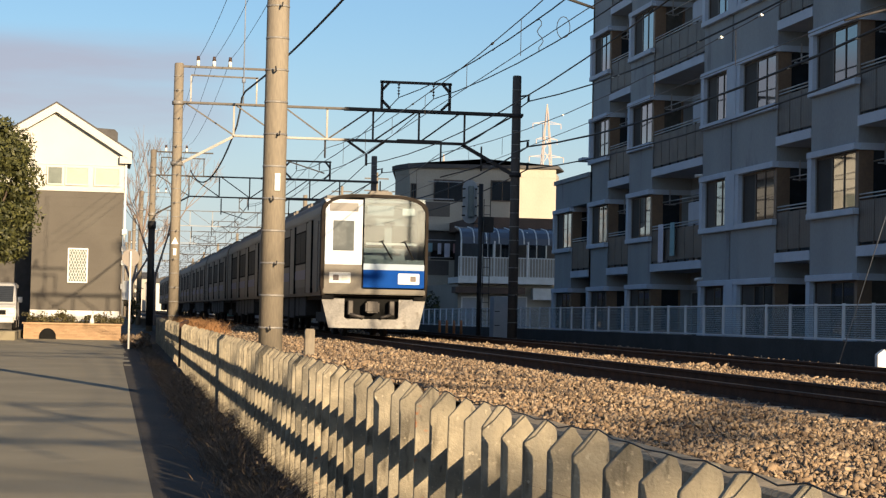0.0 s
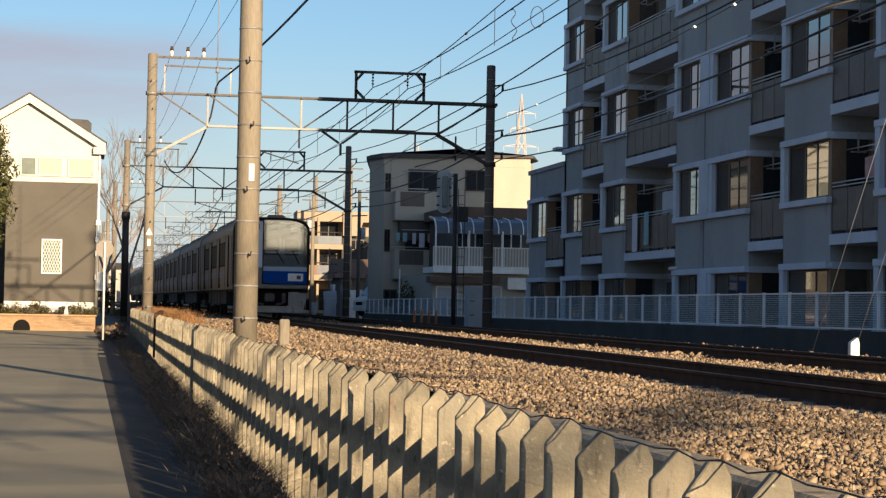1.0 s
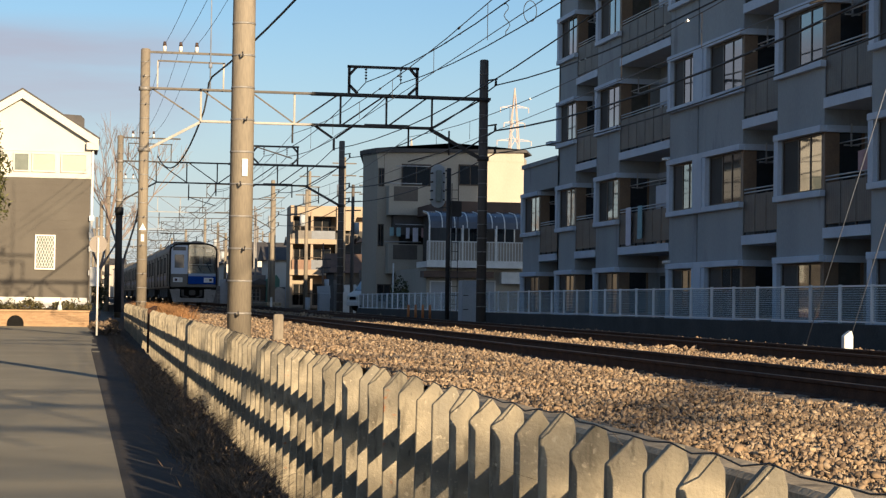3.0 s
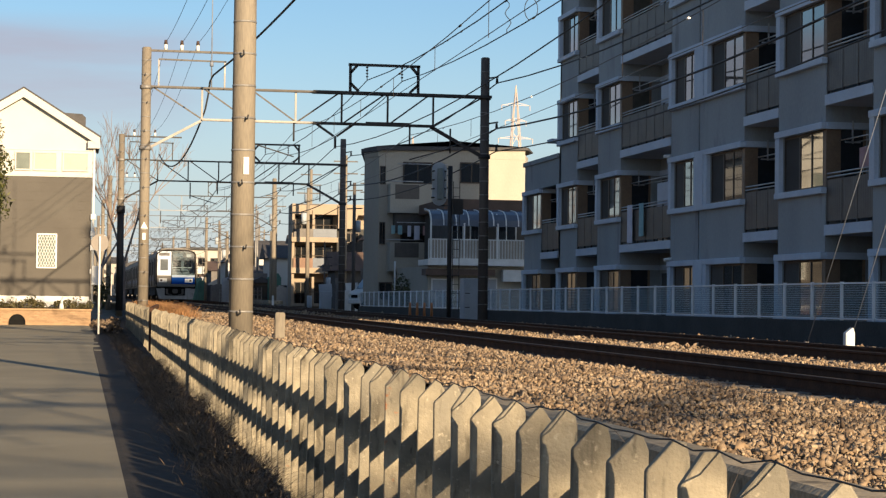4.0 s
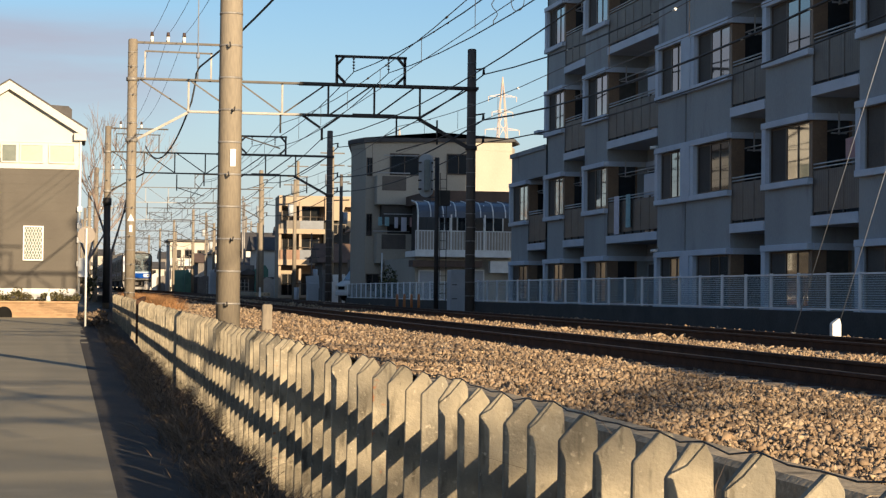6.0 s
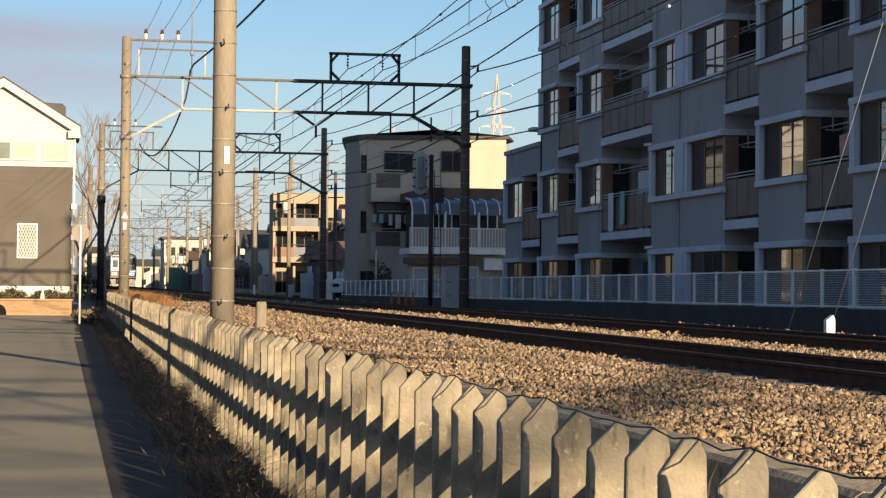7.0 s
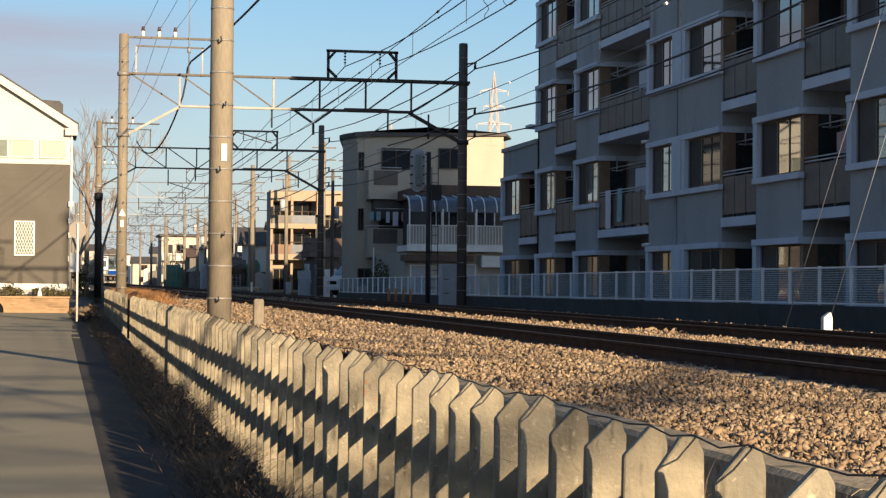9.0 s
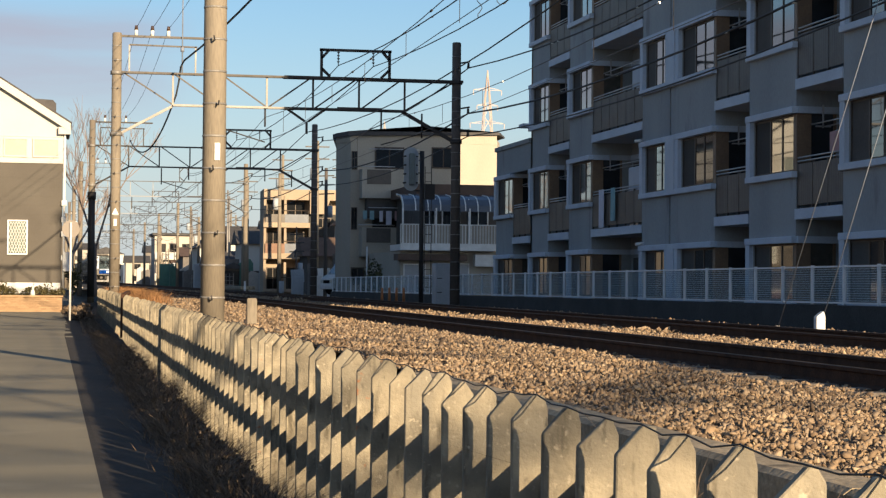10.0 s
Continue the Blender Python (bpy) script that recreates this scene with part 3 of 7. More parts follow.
def blades(name, label, category, count, place, size, material, seed, spread=0.5):
    """Thin bent blades and stalks, each its own island."""
    rng = np.random.default_rng(seed)
    verts, faces = [], []
    for _ in range(count):
        x, y, z = place(rng)
        h, w = size[0] * rng.uniform(0.4, 1.3), size[1] * rng.uniform(0.6, 1.4)
        a = rng.uniform(0, 6.28)
        dx, dy = math.cos(a), math.sin(a)
        lx, ly = rng.normal(0, spread, 2) * h
        b = len(verts)
        verts += [(x - dx * w, y - dy * w, z), (x + dx * w, y + dy * w, z),
                  (x + lx * 0.4 - dx * w * 0.8, y + ly * 0.4 - dy * w * 0.8, z + h * 0.6), (x + lx * 0.4 + dx * w * 0.8, y + ly * 0.4 + dy * w * 0.8, z + h * 0.6),
                  (x + lx, y + ly, z + h * rng.uniform(0.75, 1.0))]
        faces += [(b, b + 1, b + 3, b + 2), (b + 2, b + 3, b + 4)]
    tagged(new(name, mesh_of(name, verts, faces, material)), label, category, "", "stuff")


def build_weeds():
    def at_fence(rng):
        y = 5 + 75 * rng.random() ** 1.5
        x = min(max(1.13 + 0.004 * y + rng.normal(0, 0.13), 0.74), 1.46)
        clump = max(0.0, 0.5 + noise.noise((x * 2, y * 0.9, 7.0)))
        return x, y + 0.2 * clump, float(np.interp(x, (0.5, 0.9, 1.15, 1.4), (0.01, -0.03, -0.075, -0.12))) + grade(y) * min(1.0, (x + 1.6) / 3.1)
    blades("dry_weeds", "brown withered weeds at the foot of the picket fence", "weeds", 38000, at_fence, (0.15, 0.0035), DRY, 11, 0.95)

    def tufts(rng):
        k = int(rng.integers(60))
        y = 6 + 0.55 * k + 0.35 * math.sin(k * 12.9) + rng.normal(0, 0.13)
        x = min(max(1.16 + 0.004 * y + 0.1 * math.sin(k * 7.1) + rng.normal(0, 0.07), 0.85), 1.42)
        return x, y, float(np.interp(x, (0.5, 0.9, 1.15, 1.4), (0.01, -0.03, -0.075, -0.12))) + grade(y) * min(1.0, (x + 1.6) / 3.1)
    blades("tall_weeds", "tangled tufts of withered brown weeds beside the fence", "weeds", 20000, tufts, (0.30, 0.0028), DRY, 17, 0.7)

    rng = random.Random(41)
    for k in range(44):
        y = 6.5 + 0.62 * k + rng.uniform(-0.3, 0.3)
        h = rng.uniform(0.08, 0.19)
        leaf_clump("withered_bush", "withered brown bush of curled leaves at the fence foot", "bush", (1.13 + 0.0045 * y + rng.uniform(-0.13, 0.1), y, grade(y) - 0.08 + h * 0.7),
                   (rng.uniform(0.11, 0.17), rng.uniform(0.2, 0.4), h), 420, 0.02, DRY, 60 + k, "bushes along the fence")

    def behind(rng):
        y = rng.uniform(50, 80)
        return 1.95 + 0.006 * y + abs(rng.normal(0, 0.32)), y, 0.64 + grade(y)
    blades("orange_grass", "dry orange-brown grass between fence and track", "grass", 13000, behind, (0.42, 0.007), STRAW, 12, 0.5)

    def sparse(rng):
        y = rng.uniform(4, 40)
        return 2.0 + rng.uniform(0, 0.5), y, 0.12 + 0.5 * rng.random() ** 2 + grade(y)
    blades("dead_stalks", "thin dead stalks caught behind the pickets", "weeds", 1500, sparse, (0.30, 0.003), DRY, 13, 0.8)

    def kerb(rng):
        y = rng.uniform(28, 60)
        return 2.8 + abs(rng.normal(0, 0.5)), y, 0.70 + grade(y)
    blades("trackside_weeds", "low brown weeds on the gravel shoulder", "weeds", 1800, kerb, (0.08, 0.005), DRY, 14, 0.7)


# ---- overhead line ----
PORTALS = (-43.0, -7.8, 27.4, 63.0, 98.0, 133.0, 168.5, 204.0, 240.0, 275.0, 311.0)


def concrete_pole(parent, x, y, top, r, dark=False, detail=True, sleeve=0.0, name="pole"):
    g = grade(y)
    bm = bm_new()
    rod(bm, (x, y, 0.2 + g), (x, y, top + g), r, 20, r * 0.88)
    rod(bm, (x, y, top + g), (x, y, top + 0.03 + g), r * 0.88, 20, r * 0.7)
    pole = part(name, bm, STAIN_SHADE_POLE if dark else POLE, parent, "concrete pole with dark stain and shade put into its colour" if dark else "tall tapered concrete pole")
    if detail:
        k = 0
        z = 1.15
        while z < top - 0.3:
            rr = r * (1 - 0.12 * z / top) + 0.006
            bm = bm_new()
            rod(bm, (x, y, z + g - 0.014), (x, y, z + g + 0.014), rr, 18)
            part("band", bm, STEEL, pole)
            if k % 2 == 0:
                bm = bm_new()
                s = -1 if (k // 2) % 2 else 1
                rod(bm, (x - 0.02 * s, y - rr, z + g - 0.02), (x - 0.03 * s, y - rr - 0.1, z + g - 0.03), 0.012, 6)
                rod(bm, (x - 0.03 * s, y - rr - 0.1, z + g - 0.03), (x - 0.04 * s, y - rr - 0.1, z + g + 0.03), 0.012, 6)
                part("step_bolt", bm, DARK_STEEL, pole)
            z += 0.45
            k += 1
    if sleeve:
        bm = bm_new()
        rod(bm, (x, y, 0.5 + g), (x, y, sleeve + g), r * 1.02 + 0.006, 18, r * 0.95 + 0.006)
        rod(bm, (x, y, sleeve - 0.35 + g), (x, y, sleeve + 0.02 + g), r * 1.25, 18)
        part("sleeve", bm, DARK_STEEL, pole, "black protective sleeve")
    return pole


def build_portal(y, dark_right, near):
    g = grade(y)
    portal = thing("overhead_line_portal", "steel lattice beam on two concrete poles over both tracks", "catenary portal", "portals along the line")
    concrete_pole(portal, 2.06 if y > 30 else 2.25, y, 9.2, 0.170, detail=y < 140, sleeve=5.65 if y == 98.0 else 0.0)
    # Unseen poles at -7.8 and 27.4 are thinned so their shadows fade.
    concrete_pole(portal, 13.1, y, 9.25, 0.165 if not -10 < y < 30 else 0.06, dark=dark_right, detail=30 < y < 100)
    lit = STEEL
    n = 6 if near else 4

    def piece(name, segs, w, h=None, material=lit, label=""):
        if y > 120:
            w, h = w * 0.6, (h or w) * 0.6
        bm = bm_new()
        for p, q in segs:
            bar(bm, (p[0], y + (p[2] if len(p) > 2 else 0), p[1] + g), (q[0], y + (q[2] if len(q) > 2 else 0), q[1] + g), w, h)
        part(name, bm, material, portal, label)
    # Shade put into colour: dark steel for portal 98, elsewhere right of x 7.4.
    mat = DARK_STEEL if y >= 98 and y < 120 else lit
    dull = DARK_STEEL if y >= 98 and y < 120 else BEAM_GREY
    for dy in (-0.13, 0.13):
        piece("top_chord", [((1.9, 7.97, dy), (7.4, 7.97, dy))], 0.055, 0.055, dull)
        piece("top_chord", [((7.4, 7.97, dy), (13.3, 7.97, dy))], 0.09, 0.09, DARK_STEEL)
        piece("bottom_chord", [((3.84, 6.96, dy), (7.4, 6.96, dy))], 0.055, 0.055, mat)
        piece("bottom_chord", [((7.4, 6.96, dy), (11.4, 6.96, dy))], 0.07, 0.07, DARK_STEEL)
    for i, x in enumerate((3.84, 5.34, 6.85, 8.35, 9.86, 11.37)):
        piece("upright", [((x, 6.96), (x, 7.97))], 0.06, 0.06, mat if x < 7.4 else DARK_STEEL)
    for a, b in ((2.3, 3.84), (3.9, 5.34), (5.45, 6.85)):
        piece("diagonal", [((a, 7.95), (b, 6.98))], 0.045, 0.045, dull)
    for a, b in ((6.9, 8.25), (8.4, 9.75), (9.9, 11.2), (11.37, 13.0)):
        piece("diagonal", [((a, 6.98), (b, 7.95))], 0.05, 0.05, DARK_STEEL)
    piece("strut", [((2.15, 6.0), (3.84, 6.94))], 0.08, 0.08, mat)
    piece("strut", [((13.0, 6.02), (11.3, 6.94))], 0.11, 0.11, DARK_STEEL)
    for x, dark in ((2.06 if y > 30 else 2.25, False), (13.1, dark_right)):
        for z in (6.0, 7.95):
            bm = bm_new()
            rod(bm, (x, y, z - 0.06 + g), (x, y, z + 0.06 + g), 0.2, 14)
            part("collar", bm, DARK_STEEL if dark else STEEL, portal)
    # raised frame that carries the feeders
    piece("feeder_frame", [((8.62, 8.0), (8.62, 8.92)), ((10.86, 8.0), (10.86, 8.92)), ((8.56, 8.9), (10.92, 8.9)),
                           ((8.62, 8.62), (8.85, 8.88)), ((10.86, 8.62), (10.63, 8.88)), ((8.62, 8.3), (8.9, 8.03)), ((10.86, 8.3), (10.58, 8.03))], 0.085, 0.085, DARK_STEEL)
    # frame on the road side with three insulators
    for x in (2.45, 4.55):
        piece("high_post", [((x, 7.97), (x, 8.86))], 0.05, 0.05, mat)
    piece("high_bar", [((2.45, 8.86), (4.6, 8.84))], 0.05, 0.05, dull)
    piece("cross_arm", [((2.2, 9.13), (5.0, 9.13))], 0.07, 0.07, dull)
    for x in (2.66, 3.17, 3.68):
        bm = bm_new()
        rod(bm, (x, y, 9.16 + g), (x, y, 9.34 + g), 0.055, 10)
        ins = part("insulator", bm, PORCELAIN, portal, "white porcelain insulator with dark cap")
        bm = bm_new()
        rod(bm, (x, y, 9.34 + g), (x, y, 9.48 + g), 0.062, 10, 0.045)
        part("cap", bm, BROWN_CAP, ins)
    # droppers that hold the wires
    piece("hanger", [((7.5, 6.95), (8.1, 6.55)), ((8.75, 6.95), (8.2, 6.55)), ((8.15, 6.55), (8.15, 6.15))], 0.07, 0.07, DARK_STEEL)
    piece("spacer", [((9.15, 7.0), (10.6, 7.0))], 0.12, 0.09, DARK_STEEL)
    for x in (9.17, 10.32):
        bm = bm_new()
        for k in range(4):
            rod(bm, (x, y, 8.84 - 0.1 * k + g), (x, y, 8.80 - 0.1 * k + g), 0.05, 8, 0.03)
        rod(bm, (x, y, 8.88 + g), (x, y, 8.40 + g), 0.014, 6)
        part("insulator", bm, BROWN_CAP, portal)
    for x, s in ((6.8, -1), (10.6, 1)):
        bm = bm_new()
        rod(bm, (x, y, 6.92 + g), (x, y, 6.35 + g), 0.03, 6)
        rod(bm, (x + 1.35 * s, y, 6.25 + g), (x, y, 5.85 + g), 0.022, 6)
        rod(bm, (x + 1.35 * s, y, 6.9 + g), (x + 1.35 * s, y, 6.1 + g), 0.03, 6)
        part("registration_arm", bm, DARK_STEEL, portal)
    for z in (8.6, 7.1, 6.35):
        bm = bm_new()
        bar(bm, (13.2, y, z + g), (13.55, y, z + 0.06 + g), 0.05, 0.05)
        rod(bm, (13.5, y, z + 0.02 + g), (13.5, y, z - 0.16 + g), 0.035, 8, 0.05)
        part("bracket", bm, DARK_STEEL, portal)
    return portal


# Darker copy of POLE: dark stain and the flats' shade in one colour.
STAIN_SHADE_POLE = surface("stained_shaded_concrete", (0.125, 0.105, 0.09), (0.08, 0.068, 0.06), 0.9, scale=1.6, fine=40, bump=0.15, streak=0.2)


def build_overhead():
    for y in PORTALS:
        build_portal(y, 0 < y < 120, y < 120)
    # wires along the line, one thing for each run
    def run(name, label, x, z, drop, r, material=COPPER, zig=0.0, first=1):
        bm = bm_new()
        pts = []
        for k in range(first, len(PORTALS) - 1):
            y0, y1 = PORTALS[k], PORTALS[k + 1]
            s = 1 if k % 2 else -1
            pts += sag((x + zig * s, y0, z + grade(y0)), (x - zig * s, y1, z + grade(y1)), drop, 8 if y0 < 150 else 3)[:-1]
        wire_mesh(bm, pts, r, 5)
        solid(name, bm, material, label, "wire", "overhead wires")
    for cx in (6.8, 10.6):
        run("contact_wire", "thin dark contact wire over the track", cx, 5.80, 0.03, 0.008, zig=0.15)
        run("messenger_wire", "dark messenger wire sagging between portals", cx, 6.65, 0.45, 0.010)
    for x in (9.17, 10.32):
        run("feeder_wire", "heavy dark feeder wire on the raised frames", x, 8.40, 0.5, 0.016, CABLE)
    for x in (2.66, 3.17, 3.68):
        run("high_wire", "thin grey wire on white insulators", x, 9.40, 0.5, 0.007, CABLE)
    run("signal_cable", "thick black cable on the pole brackets", 13.5, 8.45, 0.55, 0.022, CABLE)
    run("signal_cable", "thick black cable on the pole brackets", 13.5, 6.95, 0.5, 0.028, CABLE)
    run("signal_cable", "black cable on the pole brackets", 13.5, 6.2, 0.4, 0.020, CABLE)
    run("return_wire", "dark return wire under the lattice beams", 8.15, 6.2, 0.5, 0.014, CABLE)
    bm = bm_new()
    for k in range(1, 9):
        y0, y1 = PORTALS[k], PORTALS[k + 1]
        for cx in (6.8, 10.6):
            for j in range(1, 7):
                t = j / 7
                y = y0 + (y1 - y0) * t
                rod(bm, (cx, y, 5.80 + grade(y)), (cx, y, 6.65 - 0.45 * 4 * t * (1 - t) + grade(y)), 0.006, 4)
    solid("droppers", bm, COPPER, "thin droppers between messenger and contact wires", "wire", kind="stuff")
    # thick cable that swings from beam to beam above the fence
    bm = bm_new()
    wire_mesh(bm, sag((3.9, 98, 8.25 + grade(98)), (3.85, 63.3, 7.0 + grade(63)), 1.0, 12) + [(3.95, 63.15, 7.3 + grade(63)), (4.03, 63.05, 7.75 + grade(63)), (4.08, 63.0, 8.2 + grade(63)), (4.16, 62.6, 8.36 + grade(63))] + sag((4.3, 61.5, 8.42 + grade(62)), (5.6, 27.4, 8.9 + grade(27)), 0.33, 12), 0.03, 6)
    solid("looping_cable", bm, CABLE, "thick black cable looping from portal to portal", "cable", "overhead wires")
    bm = bm_new()
    rod(bm, (4.12, 62.9, 8.0 + grade(63)), (4.12, 62.9, 12.6), 0.022, 6, 0.014)
    rod(bm, (4.12, 62.9, 8.86), (4.12, 62.9, 9.0), 0.06, 8)
    solid("aerial_rod", bm, GUY, "thin pale rod rising from the lattice beam", "rod")
    # Unseen cables behind the camera, added to cast shadow bands on road and gravel.
    for p, q, r in (((-14, -20, 8.85), (15, -20.6, 8.85), 0.05), ((-14, -22.5, 8.74), (15, -22, 8.74), 0.06), ((8.66, -33.1, 9.32), (17.5, -13.6, 9.32), 0.11)):
        bm = bm_new()
        wire_mesh(bm, sag(p, q, 0.15, 8), r, 8)
        solid("service_cable", bm, CABLE, "unseen bundled cable added above road and railway to cast shadow bands", "cable", "service cables")
    # Unseen poles added to hold those cables.
    for x, y, z in ((-14, -20, 9.05), (15, -20.6, 9.05), (-14, -22.5, 9.0), (15, -22, 9.0), (8.66, -33.1, 9.55), (17.5, -13.6, 9.55)):
        bm = bm_new()
        rod(bm, (x, y, -0.4), (x, y, z), 0.15, 10, 0.11)
        solid("service_pole", bm, POLE, "unseen concrete pole added to carry the shadow-casting cables", "utility pole", "service poles")
    # little insulators and clamps on the near wires
    rng = random.Random(9)
    def height(z, drop, y):
        t = (y - 27.4) / 35.6
        return z - drop * 4 * t * (1 - t) + grade(y)
    for x, z, drop, mat, label in ((6.8, 6.65, 0.45, CABLE, "small dark clamp on an overhead wire"), (10.6, 6.65, 0.45, PORCELAIN, "small white insulator on an overhead wire"),
                                   (9.17, 8.40, 0.5, CABLE, "small dark clamp on an overhead wire"), (13.5, 8.45, 0.55, PORCELAIN, "small white insulator on an overhead wire"),
                                   (13.5, 6.95, 0.5, PORCELAIN, "small white insulator on an overhead wire")):
        for _ in range(4):
            y = rng.uniform(31, 60)
            bm = bm_new()
            rod(bm, (x, y - 0.07, height(z, drop, y - 0.07)), (x, y + 0.07, height(z, drop, y + 0.07)), 0.022, 8)
            solid("wire_clamp", bm, mat, label, "clamp", "wire clamps")
    # coiled and slack jumpers on the feeders
    bm = bm_new()
    z = height(8.40, 0.5, 44.4)
    wire_mesh(bm, [(10.32 + 0.15 * math.sin(a), 44.4 + 0.02 * a, z + 0.24 - 0.25 * math.cos(a)) for a in np.linspace(0, math.tau, 17)], 0.010, 5)
    solid("jumper_coil", bm, CABLE, "small coil of spare wire on a feeder", "wire", "jumpers")
    bm = bm_new()
    z = height(8.40, 0.5, 41.9)
    wire_mesh(bm, [(9.17 + 0.06 * math.sin(k * 1.15), 41.9 - 0.03 * k, z - 0.075 * k) for k in range(11)], 0.010, 5)
    solid("slack_jumper", bm, CABLE, "slack jumper hanging from a feeder", "wire", "jumpers")
    # guys of the nearest far-side pole
    for y, z, top in ((32.9, 0.72, 8.6), (31.0, 0.72, 6.6)):
        bm = bm_new()
        rod(bm, (12.7, y, z), (13.1, 27.5, top), 0.009, 6)
        guy = solid("guy_wire", bm, GUY, "taut pale guy wire anchored in the gravel", "wire", "guy wires")
        bm = bm_new()
        rod(bm, (12.7, y, z - 0.3), (12.7, y, z + 0.06), 0.04, 8)
        part("anchor", bm, STEEL, guy)


def plate(x, y, z, w, h, shape="box"):
    bm = bm_new()
    if shape == "box":
        box(bm, x - w / 2, x + w / 2, y - 0.008, y + 0.008, z, z + h)
    else:
        prism(bm, ((-w / 2, 0), (w / 2, 0), (0, h)), lambda u, v: (x + u, y - 0.008, z + v), lambda u, v: (x + u, y + 0.008, z + v))
    solid("pole_plate", bm, WHITE_PLATE, "small white plate strapped to the concrete pole", "plate", "pole plates")


def build_trackside():
    # plates on the near poles
    plate(2.28, 27.4 - 0.175, 3.14, 0.075, 0.24)
    plate(2.06, 63 - 0.18, 3.26, 0.10, 0.22)
    plate(2.06, 63 - 0.18, 3.62, 0.22, 0.22, "triangle")
    # stump beside the pole
    bm = bm_new()
    box(bm, 2.93, 3.075, 29.33, 29.47, 0.6, 1.215)
    soften(bm, 0.012, 2)
    solid("concrete_stump", bm, POLE, "short square concrete stump in the gravel", "post")
    bm = bm_new()
    prism(bm, ((-0.075, 0), (0.075, 0), (0.075, 0.33), (0.045, 0.42), (-0.075, 0.33)), lambda u, v: (12.0 + u, 29.2, 0.66 + v), lambda u, v: (12.0 + u, 29.33, 0.66 + v))
    soften(bm, 0.01)
    solid("kilometre_post", bm, WHITE_PLATE, "small white pointed marker post in the gravel", "marker post")
    bm = bm_new()
    box(bm, 12.55, 12.68, 128, 128.12, 0.9, 1.7)
    solid("kilometre_post", bm, WHITE_PLATE, "small white marker post far along the track", "marker post")
    # signal seen from behind
    g = grade(70)
    signal = thing("railway_signal", "railway colour-light signal on a dark post, seen from behind", "signal")
    bm = bm_new()
    rod(bm, (13.3, 70, 0.5 + g), (13.3, 70, 6.15 + g), 0.085, 12)
    part("post", bm, DARK_STEEL, signal)
    bm = bm_new()
    outline = [(0.27 * math.cos(a), (0.52 if math.sin(a) >= 0 else -0.52) + 0.27 * math.sin(a)) for a in np.linspace(0, math.tau, 25)[:-1]]
    prism(bm, outline, lambda u, v: (12.87 + u, 69.85, 5.48 + v + g), lambda u, v: (12.87 + u, 69.89, 5.48 + v + g))
    part("backboard", bm, SIGNAL_PALE, signal, "pale oblong signal backboard")
    bm = bm_new()
    box(bm, 12.78, 12.97, 69.62, 69.85, 4.9 + g, 6.05 + g)
    soften(bm, 0.03)
    part("housing", bm, SIGNAL_GREY, signal)
    for k in range(4):
        for xa, xb in ((12.6, 12.66), (13.12, 13.06)):
            bm = bm_new()
            rod(bm, (xa, 69.9, 4.98 + 0.32 * k + g), (xb, 69.75, 4.98 + 0.32 * k + g), 0.03, 8)
            part("hinge", bm, DARK_STEEL, signal)
    for z in (4.7, 5.35, 6.05):
        bm = bm_new()
        bar(bm, (12.9, 69.9, z + g), (13.3, 70, z + g), 0.05, 0.05)
        part("bracket", bm, DARK_STEEL, signal)
    bm = bm_new()
    for z in np.arange(1.2, 5.6, 0.32):
        rod(bm, (13.42, 70, z + g), (13.66, 70, z + g), 0.012, 5)
    rod(bm, (13.42, 70, 0.9 + g), (13.42, 70, 5.6 + g), 0.016, 5)
    rod(bm, (13.66, 70, 0.9 + g), (13.66, 70, 5.6 + g), 0.016, 5)
    box(bm, 13.4, 13.75, 69.8, 70.3, 4.4 + g, 4.95 + g)
    part("ladder", bm, DARK_STEEL, signal)
    # relay cabinet
    bm = bm_new()
    box(bm, 13.55, 14.15, 68.5, 69.2, 0.55 + g, 2.05 + g)
    soften(bm, 0.02)
    cab = solid("relay_cabinet", bm, CABINET, "tall pale grey relay cabinet beside the signal", "cabinet")
    for z in (1.0, 1.5):
        bm = bm_new()
        box(bm, 13.6, 13.78, 68.485, 68.5, z + g, z + 0.03 + g)
        part("vent", bm, DARK_STEEL, cab)
    bm = bm_new()
    box(bm, 14.0, 14.4, 70.5, 70.9, 0.55 + g, 1.0 + g)
    soften(bm, 0.02)
    solid("cable_box", bm, DARK_STEEL, "low dark cable box beside the track", "box")
    for k in range(4):
        bm = bm_new()
        x = 12.55 + 0.28 * k
        rod(bm, (x, 74, 0.5 + grade(74)), (x, 74, 1.15 + grade(74)), 0.06, 10, 0.045)
        solid("orange_stake", bm, ORANGE, "short orange-brown marker stake beside the track", "stake", "orange stakes")
    bm = bm_new()
    rod(bm, (12.9, 110, 0.5), (12.9, 110, 1.35 + grade(110)), 0.14, 10)
    solid("equipment_stump", bm, CABINET, "grey equipment stump beside the track", "post")


SIGNAL_PALE = surface("signal_back", (0.48, 0.52, 0.55), (0.38, 0.42, 0.45), 0.6, bump=0)
SIGNAL_GREY = surface("signal_housing", (0.26, 0.30, 0.28), (0.2, 0.23, 0.22), 0.6, bump=0)
CABINET = surface("cabinet_grey", (0.42, 0.45, 0.48), (0.34, 0.37, 0.40), 0.6, scale=2, fine=20, bump=0.04)


# ---- the grey block of flats ----
FACE = 16.0
FLOOR = 2.84
BASE = 3.08          # slab of the first raised floor
BAYS = ((62.0, 64.4), (56.8, 59.4), (49.3, 51.7), (45.7, 48.6), (40.4, 43.3), (35.0, 37.8))
WING_BAY = (67.0, 69.6)


